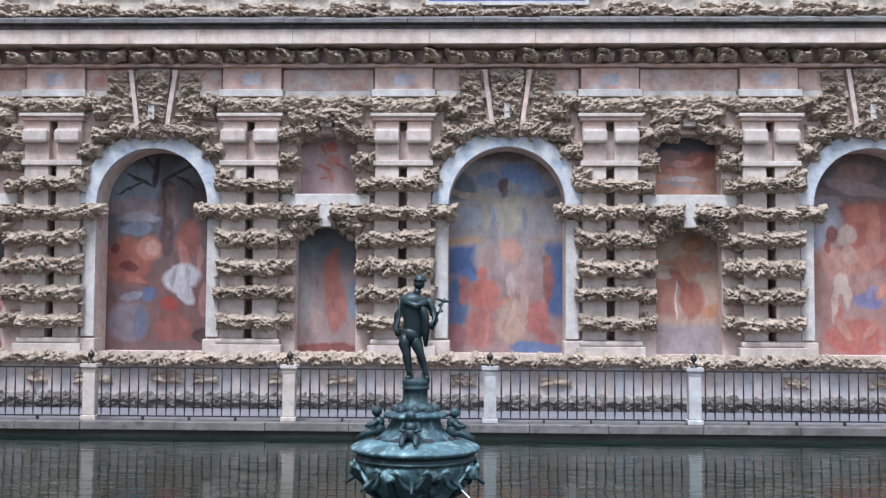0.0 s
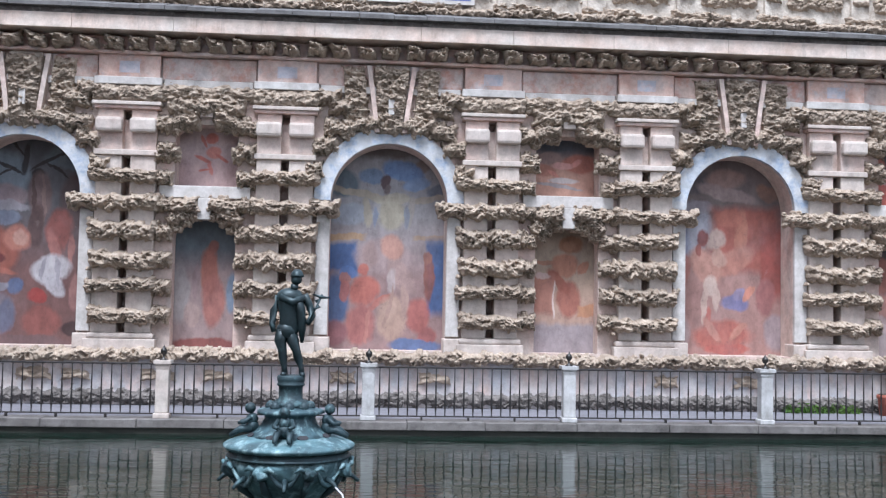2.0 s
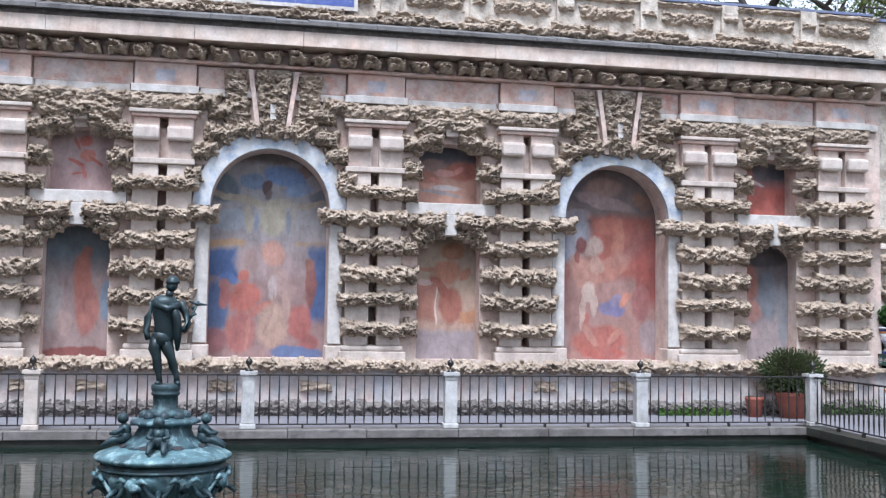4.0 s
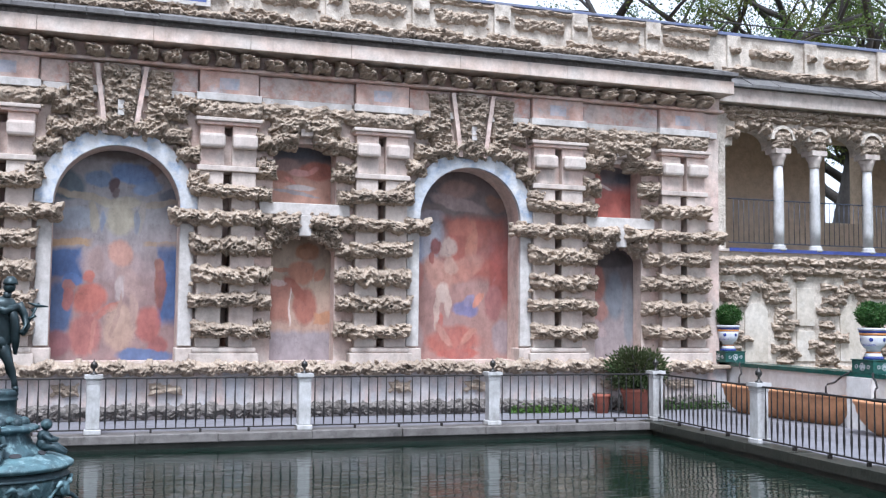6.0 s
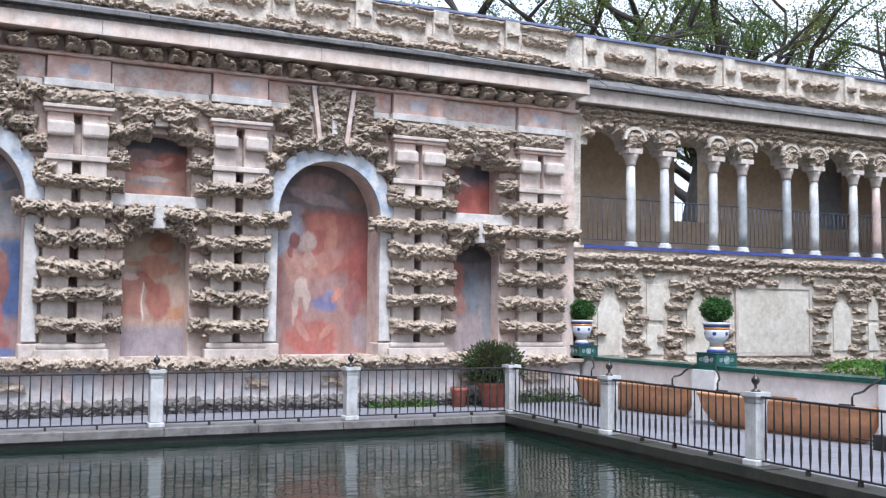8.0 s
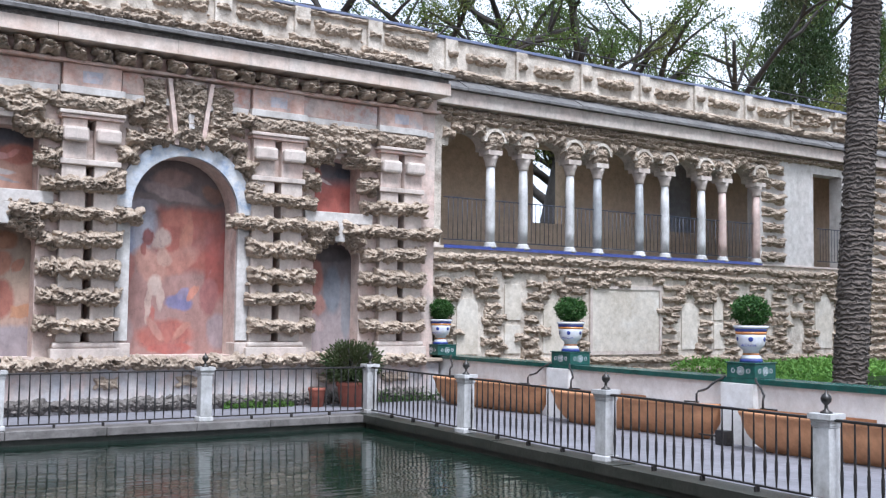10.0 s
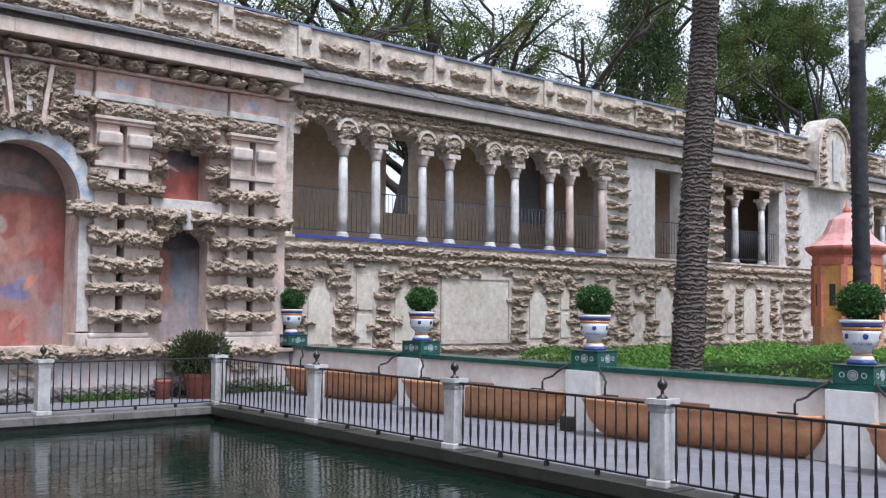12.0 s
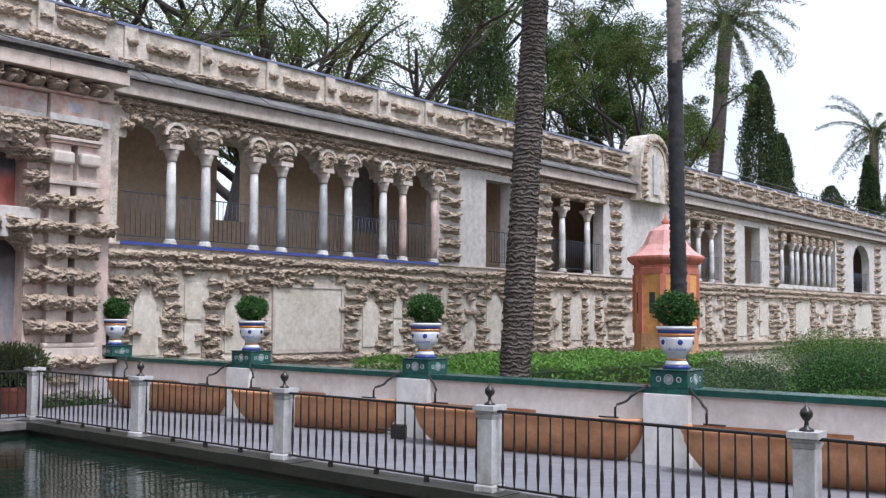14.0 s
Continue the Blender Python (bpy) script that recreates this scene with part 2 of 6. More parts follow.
M["leaf_tree"] = leaf_mat("tree_leaves", (0.045, 0.085, 0.02), (0.10, 0.145, 0.035), (0.13, 0.135, 0.04))
M["leaf_dense"] = leaf_mat("dense_tree_leaves", (0.03, 0.065, 0.014), (0.085, 0.13, 0.03), (0.11, 0.12, 0.035))
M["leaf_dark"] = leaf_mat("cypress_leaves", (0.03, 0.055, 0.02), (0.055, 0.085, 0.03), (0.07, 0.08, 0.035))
M["leaf_hedge"] = leaf_mat("hedge_leaves", (0.09, 0.20, 0.035), (0.17, 0.31, 0.06), (0.13, 0.24, 0.05))
M["leaf_bush"] = leaf_mat("bush_leaves", (0.045, 0.09, 0.028), (0.075, 0.125, 0.036), (0.09, 0.12, 0.04))
M["leaf_green"] = leaf_mat("fresh_bush_leaves", (0.05, 0.12, 0.022), (0.085, 0.17, 0.035), (0.10, 0.15, 0.035))
M["leaf_grey"] = leaf_mat("greyish_bush_leaves", (0.06, 0.10, 0.055), (0.085, 0.13, 0.065), (0.075, 0.12, 0.05))
M["leaf_box"] = leaf_mat("clipped_box_leaves", (0.025, 0.07, 0.018), (0.06, 0.13, 0.03), (0.045, 0.10, 0.025))
M["leaf_palm"] = leaf_mat("palm_fronds", (0.06, 0.09, 0.04), (0.12, 0.14, 0.06), (0.16, 0.14, 0.06))


def water_mat():
    m, nt, b, pos = start("dark_green_water", 0.03)
    b.inputs["Base Color"].default_value = (0.006, 0.015, 0.010, 1)
    b.inputs["IOR"].default_value = 1.33
    b.inputs["Specular IOR Level"].default_value = 0.5
    rip = noise_tex(nt, pos, 2.4, 2.0, 0.5, (0.7, 2.8, 1.0))
    swell = noise_tex(nt, pos, 0.5, 2.0, 0.5)
    calm = nt.nodes.new("ShaderNodeMath")
    calm.operation = 'MULTIPLY'
    nt.links.new(rip, calm.inputs[0])
    nt.links.new(ramp(nt, swell, 0.35, 0.65, (0.45, 0.45, 0.45, 1), (1, 1, 1, 1)), calm.inputs[1])
    bump(nt, b, calm.outputs[0], 0.42, 0.03)
    return m


M["water"] = water_mat()


def palm_ring_mat():
    """Bark of a palm: thin wavy leaf scars, pale on dark, one above the other."""
    m, nt, b, pos = start("ringed_palm_bark", 0.95)
    w = node(nt, "ShaderNodeTexWave", Scale=3.6, Distortion=7.0, Detail=4.0)
    w.inputs["Detail Scale"].default_value = 2.2
    w.bands_direction = 'Z'
    nt.links.new(pos, w.inputs["Vector"])
    col = mix(nt, ramp(nt, w.outputs["Fac"], 0.35, 0.75), (0.045, 0.036, 0.031), (0.15, 0.122, 0.104))
    col = mix(nt, ramp(nt, noise_tex(nt, pos, 3.0, 6.0), 0.5, 0.75), col, (0.085, 0.068, 0.055))
    nt.links.new(col, b.inputs["Base Color"])
    bump(nt, b, w.outputs["Fac"], 1.0, 0.05)
    return m


M["palmring"] = palm_ring_mat()


def fresco_mat(name, base, low, patches, split=(0.35, 0.65), dim=1.0):
    """A faded wall painting: colour fields (cx, cz, rx, rz, turn, colour) on a ground that shifts from low to base.
    A field of seven items is square-cut, the others are oval."""
    m, nt, b, pos = start(name, 0.9)
    tc = nt.nodes.new("ShaderNodeTexCoord").outputs["Generated"]
    warp = node(nt, "ShaderNodeTexNoise", Scale=5.0, Detail=8.0, Roughness=0.62)
    nt.links.new(tc, warp.inputs["Vector"])
    sub = nt.nodes.new("ShaderNodeVectorMath")
    sub.operation = 'MULTIPLY_ADD'
    sub.inputs[1].default_value, sub.inputs[2].default_value = (0.15, 0.0, 0.075), (-0.075, 0.0, -0.0375)
    nt.links.new(warp.outputs["Color"], sub.inputs[0])
    add = nt.nodes.new("ShaderNodeVectorMath")
    nt.links.new(tc, add.inputs[0])
    nt.links.new(sub.outputs[0], add.inputs[1])
    flat = nt.nodes.new("ShaderNodeVectorMath")
    flat.operation = 'MULTIPLY'
    flat.inputs[1].default_value = (1.0, 0.0, 1.0)
    nt.links.new(add.outputs[0], flat.inputs[0])
    sep = nt.nodes.new("ShaderNodeSeparateXYZ")
    nt.links.new(add.outputs[0], sep.inputs[0])
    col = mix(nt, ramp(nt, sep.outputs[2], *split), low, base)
    for field in patches:
        cx, cz, rx, rz, turn, c = field[:6]
        mp = nt.nodes.new("ShaderNodeMapping")
        mp.vector_type = 'TEXTURE'
        mp.inputs["Location"].default_value = (cx, 0.0, cz)
        mp.inputs["Rotation"].default_value = (0.0, radians(turn), 0.0)
        mp.inputs["Scale"].default_value = (rx, 1.0, rz)
        nt.links.new(flat.outputs[0], mp.inputs["Vector"])
        if len(field) > 6:
            ab = nt.nodes.new("ShaderNodeVectorMath")
            ab.operation = 'ABSOLUTE'
            nt.links.new(mp.outputs[0], ab.inputs[0])
            sp = nt.nodes.new("ShaderNodeSeparateXYZ")
            nt.links.new(ab.outputs[0], sp.inputs[0])
            mx = nt.nodes.new("ShaderNodeMath")
            mx.operation = 'MAXIMUM'
            nt.links.new(sp.outputs[0], mx.inputs[0])
            nt.links.new(sp.outputs[2], mx.inputs[1])
            far = mx.outputs[0]
        else:
            ln = nt.nodes.new("ShaderNodeVectorMath")
            ln.operation = 'LENGTH'
            nt.links.new(mp.outputs[0], ln.inputs[0])
            far = ln.outputs["Value"]
        col = mix(nt, ramp(nt, far, 0.74, 1.06, (0.9, 0.9, 0.9, 1), (0, 0, 0, 1)), col, c)
    worn = noise_tex(nt, pos, 3.0, 9.0, 0.72)
    col = mix(nt, ramp(nt, worn, 0.64, 0.86, (0, 0, 0, 1), (0.6, 0.6, 0.6, 1)), col, (0.46, 0.39, 0.36))
    fine = noise_tex(nt, pos, 7.0, 12.0, 0.8)
    col = mix(nt, ramp(nt, fine, 0.28, 0.46, (0.5, 0.5, 0.5, 1), (0, 0, 0, 1)), col, (0.10, 0.075, 0.07))
    col = mix(nt, ramp(nt, fine, 0.66, 0.72, (0, 0, 0, 1), (0.75, 0.75, 0.75, 1)), col, (0.60, 0.55, 0.51))
    col = mix(nt, ramp(nt, noise_tex(nt, pos, 1.1, 4.0), 0.55, 0.95, (0, 0, 0, 1), (0.6, 0.6, 0.6, 1)), col, (0.26, 0.22, 0.22))
    tone = mix(nt, ramp(nt, noise_tex(nt, pos, 4.5, 8.0, 0.7, (1.0, 1.0, 0.6)), 0.3, 0.7), (0.72 * dim, 0.69 * dim, 0.69 * dim), (1.35 * dim, 1.31 * dim, 1.28 * dim))
    mt = nt.nodes.new("ShaderNodeMix")
    mt.data_type, mt.blend_type = 'RGBA', 'MULTIPLY'
    mt.inputs[0].default_value = 1.0
    nt.links.new(col, mt.inputs[6])
    nt.links.new(tone, mt.inputs[7])
    nt.links.new(mt.outputs[2], b.inputs["Base Color"])
    bump(nt, b, worn, 0.2, 0.006)
    return m


# ---- mesh helpers ----
def link_mesh(name, bm, material):
    me = bpy.data.meshes.new(name)
    bmesh.ops.recalc_face_normals(bm, faces=bm.faces)
    bm.to_mesh(me)
    bm.free()
    me.materials.append(M[material])
    return me


def part(name, bm, material, parent, label=""):
    ob = new(name, link_mesh(name, bm, material))
    ob.parent = parent
    return tagged(ob, label)


def piece(name, me, parent, m):
    """One more object on a shared mesh, under its thing."""
    ob = new(name, me)
    ob.parent = parent
    ob.matrix_basis = m
    return ob


def thing(name, label, category, group="", kind="", at=(0, 0, 0), turn=0.0):
    ob = new(name)
    ob.empty_display_size = 0.1
    ob.matrix_basis = pose(*at, 0, 0, turn)
    return tagged(ob, label, category, group, kind)


def box(bm, x0, x1, y0, y1, z0, z1):
    vs = [bm.verts.new((x, y, z)) for z in (z0, z1) for x, y in ((x0, y0), (x1, y0), (x1, y1), (x0, y1))]
    for f in ((0, 3, 2, 1), (4, 5, 6, 7), (0, 1, 5, 4), (1, 2, 6, 5), (2, 3, 7, 6), (3, 0, 4, 7)):
        bm.faces.new([vs[i] for i in f])
    return vs


def slab(x0, x1, y0, y1, z0, z1, bevel=0.0):
    bm = bmesh.new()
    box(bm, x0, x1, y0, y1, z0, z1)
    if bevel:
        bmesh.ops.bevel(bm, geom=bm.edges[:], offset=bevel, segments=2, affect='EDGES', profile=0.5)
    return bm


def lathe(bm, profile, n=16, cx=0.0, cy=0.0, sx=1.0, sy=1.0):
    """A turned body from (radius, height) pairs, from the bottom up."""
    rings = []
    for r, z in profile:
        rings.append([bm.verts.new((cx + sx * r * math.cos(2 * math.pi * i / n), cy + sy * r * math.sin(2 * math.pi * i / n), z)) for i in range(n)])
    for a, b in zip(rings, rings[1:]):
        for i in range(n):
            f = bm.faces.new((a[i], a[(i + 1) % n], b[(i + 1) % n], b[i]))
            f.smooth = True
    bm.faces.new(list(reversed(rings[0])))
    bm.faces.new(rings[-1])
    return bm


def tube(bm, pts, radii, n=8):
    """A round rod along points, with a radius at each."""
    pts = [Vector(p) for p in pts]
    rings = []
    for i, p in enumerate(pts):
        d = (pts[min(i + 1, len(pts) - 1)] - pts[max(i - 1, 0)]).normalized()
        side = d.orthogonal().normalized() if abs(d.z) > 0.95 else d.cross(Vector((0, 0, 1))).normalized()
        up = side.cross(d)
        r = radii[i] if isinstance(radii, (list, tuple)) else radii
        rings.append([bm.verts.new(p + r * (math.cos(2 * math.pi * k / n) * side + math.sin(2 * math.pi * k / n) * up)) for k in range(n)])
    for a, b in zip(rings, rings[1:]):
        for k in range(n):
            f = bm.faces.new((a[k], a[(k + 1) % n], b[(k + 1) % n], b[k]))
            f.smooth = True
    bm.faces.new(list(reversed(rings[0])))
    bm.faces.new(rings[-1])


def arch_wall(bm, x0, x1, z0, z1, cx, half, spring, y0, y1, rise=None, sill=None, n=20):
    """A block of wall with an arched opening through it."""
    rise = half if rise is None else rise
    sill = z0 if sill is None else sill
    box(bm, x0, cx - half, y0, y1, z0, z1)
    box(bm, cx + half, x1, y0, y1, z0, z1)
    if sill > z0 + 1e-4:
        box(bm, cx - half, cx + half, y0, y1, z0, sill)
    arc = [(cx - half * math.cos(math.pi * i / n), spring + rise * math.sin(math.pi * i / n)) for i in range(n + 1)]
    front, back = ([[bm.verts.new((x, y, z)) for x, z in arc] for y in (y0, y1)])
    ft, bt = ([[bm.verts.new((x, y, z1)) for x, z in arc] for y in (y0, y1)])
    for i in range(n):
        bm.faces.new((front[i], front[i + 1], ft[i + 1], ft[i]))
        bm.faces.new((back[i + 1], back[i], bt[i], bt[i + 1]))
        bm.faces.new((front[i + 1], front[i], back[i], back[i + 1]))
        bm.faces.new((ft[i], ft[i + 1], bt[i + 1], bt[i]))


def arch_ring(bm, cx, spring, r0, r1, y0, y1, a0=0.0, a1=math.pi, n=24, k=1.0):
    """A curved band of stone between two radii."""
    rows = []
    for i in range(n + 1):
        a = a0 + (a1 - a0) * i / n
        c, s = -math.cos(a), math.sin(a) * k
        rows.append([bm.verts.new((cx + r * c, y, spring + r * s)) for r, y in ((r0, y0), (r1, y0), (r1, y1), (r0, y1))])
    for a, b in zip(rows, rows[1:]):
        for j in range(4):
            bm.faces.new((a[j], a[(j + 1) % 4], b[(j + 1) % 4], b[j]))
    bm.faces.new(rows[0])
    bm.faces.new(list(reversed(rows[-1])))


# ---- rough tufa: spongy, layered crusts ----
def rock_mesh(name, w, h, d, seed, material="rock", inside=None, cell=0.0125):
    """A knobbly crust over a w by h field that hangs in front of y = 0, up to d deep, with a ragged outline."""
    ext = 0.05
    nx, nz = max(12, int((w + 2 * ext) / cell)), max(8, int((h + 2 * ext) / cell))
    off = Vector((seed * 7.3, seed * 3.1, seed * 1.7))
    verts = []
    for j in range(nz + 1):
        z = -h / 2 - ext + (h + 2 * ext) * j / nz
        for i in range(nx + 1):
            x = -w / 2 - ext + (w + 2 * ext) * i / nx
            p = Vector((x, 0.0, z)) + off
            rag = 0.055 * noise.noise(p * 6.0) + 0.045 * noise.noise(p * 15.0)
            e = min(w / 2 - abs(x), h / 2 - abs(z)) + rag
            if inside:
                e = min(e, 0.14 * sum(inside(x + a, z + c) for a, c in ((0, 0), (0.04, 0), (-0.04, 0), (0, 0.04), (0, -0.04))) / 5 - 0.04 + rag)
            k = max(0.0, min(1.0, e / (0.35 * min(h, 0.3))))
            q = Vector((p.x * 1.0, 0.0, p.z * 1.7))
            knob = noise.noise(q * 7.0)
            ridge = 1.0 - 2.2 * abs(noise.noise(q * 13.0))
            pit = noise.noise(q * 27.0)
            fine = noise.noise(q * 52.0)
            rise = math.sqrt(k) * (0.55 + 0.42 * knob + 0.27 * ridge + 0.20 * pit + 0.09 * fine)
            y = -d * max(rise, 0.02 + 0.08 * k) if e > 0 else 0.035
            slip = noise.noise_vector(q * 11.0) * 0.022 * k
            verts.append((x + slip.x, y + slip.y, z + slip.z - 0.10 * max(rise, 0) * min(h, 0.3)))
    faces = [(j * (nx + 1) + i, j * (nx + 1) + i + 1, (j + 1) * (nx + 1) + i + 1, (j + 1) * (nx + 1) + i) for j in range(nz) for i in range(nx)]
    faces = [f for f in faces if min(verts[v][1] for v in f) < 0.03]
    me = bpy.data.meshes.new(name)
    me.from_pydata(verts, [], faces)
    me.polygons.foreach_set("use_smooth", [True] * len(faces))
    me.materials.append(M[material])
    return me


BAND = [rock_mesh("rock_band", 1.16, 0.27, 0.26, 10 + i) for i in range(6)]
HALF_BAND = [rock_mesh("rock_band", 0.52, 0.27, 0.25, 30 + i) for i in range(5)]
LUMP = [rock_mesh("rock_bracket", 0.29, 0.22, 0.26, 50 + i) for i in range(6)]
STRIP = [rock_mesh("rock_strip", 1.0, 0.17, 0.17, 70 + i) for i in range(6)]
CHUNK = [rock_mesh("rock_chunk", 0.40, 0.16, 0.16, 90 + i) for i in range(6)]

# ---- ground, pond and terrace ----
WATER, KERB_N, RAIL_N, WALL, GAL = -0.22, 15.93, 16.14, 18.35, 18.65
GARDEN = -0.7


def east(y, off=0.0):
    """x of the east railing's line at y; the side of the pond is slightly skew."""
    return 9.07 + 0.0724 * (y - 9.54) + off


ground = thing("ground", "garden soil and lawn stretching to the horizon", "ground", kind="structure")
part("soil", slab(-600, 700, -600, 700, GARDEN - 0.4, GARDEN), "ground", ground)

bm = bmesh.new()
vs = [bm.verts.new(p) for p in ((-11.5, -0.2, WATER), (east(-0.2, -0.1), -0.2, WATER), (east(16.1, -0.1), 16.1, WATER), (-11.5, 16.1, WATER))]
bm.faces.new(vs)
water = new("water", link_mesh("water", bm, "water"))
tagged(water, "dark green still pond water with faint ripples", "water", kind="structure")


def prism(bm, pts, z0, z1):
    lo, hi = [bm.verts.new((x, y, z0)) for x, y in pts], [bm.verts.new((x, y, z1)) for x, y in pts]
    n = len(pts)
    for i in range(n):
        bm.faces.new((lo[i], lo[(i + 1) % n], hi[(i + 1) % n], hi[i]))
    bm.faces.new(lo[::-1])
    bm.faces.new(hi)


def prism_bm(pts, z0, z1):
    bm = bmesh.new()
    prism(bm, pts, z0, z1)
    return bm


pavement = thing("pavement", "grey stone terrace round the pond", "pavement", kind="structure")
part("terrace", prism_bm([(-14, 16.35), (12.9, 16.35), (12.9, 18.3), (-14, 18.3)], GARDEN, -0.006), "pave", pavement)
part("terrace", prism_bm([(east(-4, 0.2), -4), (12.2, -4), (12.75, 16.346), (east(16.346, 0.2), 16.346)], GARDEN, -0.006), "pave", pavement)
part("terrace", prism_bm([(-14, -4), (east(-4, 0.196), -4), (east(-0.65, 0.196), -0.65), (-14, -0.65)], GARDEN, -0.006), "pave", pavement)
part("terrace", prism_bm([(-14, -0.646), (-11.6, -0.646), (-11.6, 16.346), (-14, 16.346)], GARDEN, -0.006), "pave", pavement)

kerb = thing("kerb", "weathered grey stone kerb round the pond with a dark wet, shaded edge", "kerb", kind="structure")
x = -11.5
rnd = random.Random(4)
while x < east(16, -0.25):
    w = min(rnd.uniform(0.9, 1.5), east(16, -0.2) - x)
    part("kerb_stone", slab(x, x + w - 0.006, KERB_N + rnd.uniform(-0.012, 0.012), 16.346, -0.13, rnd.uniform(-0.004, 0.006), 0.012), "kerb", kerb)
    x += w
y = -0.11
while y < 16.34:
    w = min(rnd.uniform(0.9, 1.5), 16.346 - y)
    o = rnd.uniform(-0.01, 0.01)
    z = rnd.uniform(-0.004, 0.006)
    part("kerb_stone", prism_bm([(east(y, -0.2 + o), y), (east(y, 0.195), y), (east(y + w, 0.195), y + w - 0.006), (east(y + w, -0.2 + o), y + w - 0.006)], -0.13, z), "wet", kerb)
    y += w
# near-black colour holds both the wet algae and the shade below the kerb
part("pond_wall", slab(-11.6, east(16, 0.1), KERB_N + 0.06, 16.3, -0.69, -0.134), "wet", kerb)
part("pond_wall", prism_bm([(east(-0.1, -0.13), -0.116), (east(-0.1, 0.1), -0.116), (east(15.98, 0.1), 15.98), (east(15.98, -0.13), 15.98)], -0.69, -0.134), "wet", kerb)
part("pond_wall", slab(-11.6, east(-0.2, -0.13), -0.646, -0.12, -0.69, -0.004), "wet", kerb)
part("pond_wall", slab(-11.6, -11.4, -0.116, 15.98, -0.69, -0.004), "wet", kerb)

# ---- the painted grotto wall on the north side ----
ARCHES = [(-5.665, 0.985), (0.59, 1.02), (6.90, 1.00)]
PIERS = [(-10.75, -9.75), (-7.93, -6.93), (-4.42, -3.42), (-1.72, -0.74), (1.90, 2.87), (4.67, 5.63), (8.15, 9.18), (10.93, 11.92)]
NICHES = [(-8.83, 0.52), (-2.585, 0.535), (3.76, 0.57), (10.03, 0.51)]
X_END = 12.33

wall_north = thing("wall_north", "rusticated pink and cream grotto wall with rock bands and faded frescoes", "wall", kind="structure")
bm = bmesh.new()
spans = sorted([(c - h - 0.28, c + h + 0.28, "arch", c, h) for c, h in ARCHES] + [(c - h - 0.2, c + h + 0.2, "niche", c, h) for c, h in NICHES])
def slotted(x0, x1, top=5.44):
    """Plain wall with a deep upright slot behind the middle of each pair of pilasters."""
    mids = [(a + b) / 2 for a, b in PIERS if x0 < (a + b) / 2 < x1]
    x = x0
    for m in mids:
        box(bm, x, m - 0.075, WALL, 19.1, 0.0, top)
        box(bm, m - 0.075, m + 0.075, WALL, 19.1, 0.0, 1.21)
        box(bm, m - 0.075, m + 0.075, WALL + 0.30, 19.1, 1.21, 4.223)
        box(bm, m - 0.075, m + 0.075, WALL, 19.1, 4.223, 4.86)
        box(bm, m - 0.075, m + 0.075, WALL + 0.22, 19.1, 4.86, 5.02)
        box(bm, m - 0.075, m + 0.075, WALL, 19.1, 5.02, top)
        x = m + 0.075
    box(bm, x, x1, WALL, 19.1, 0.0, top)


x = -12.6
for x0, x1, kind, c, h in spans:
    slotted(x, x0)
    if kind == "arch":
        box(bm, x0, x1, WALL, 19.1, 0.0, 0.96)
        arch_wall(bm, x0, x1, 0.96, 5.44, c, h, 3.56, WALL, 18.88)
    else:
        box(bm, x0, x1, WALL, 19.1, 0.0, 0.96)
        arch_wall(bm, x0, x1, 0.96, 3.5, c, h, 2.85, WALL, 19.1, 0.36)
        arch_wall(bm, x0, x1, 3.5, 5.44, c, h, 4.66, WALL, 19.1, 0.16, 3.74)
    x = x1
slotted(x, X_END)
box(bm, -12.6, X_END, WALL + 0.02, 18.75, 5.44, 6.78)
part("masonry", bm, "plaster", wall_north)
part("core", slab(-12.6, X_END - 0.01, 19.32, 21.8, GARDEN, 6.9), "plaster", wall_north)

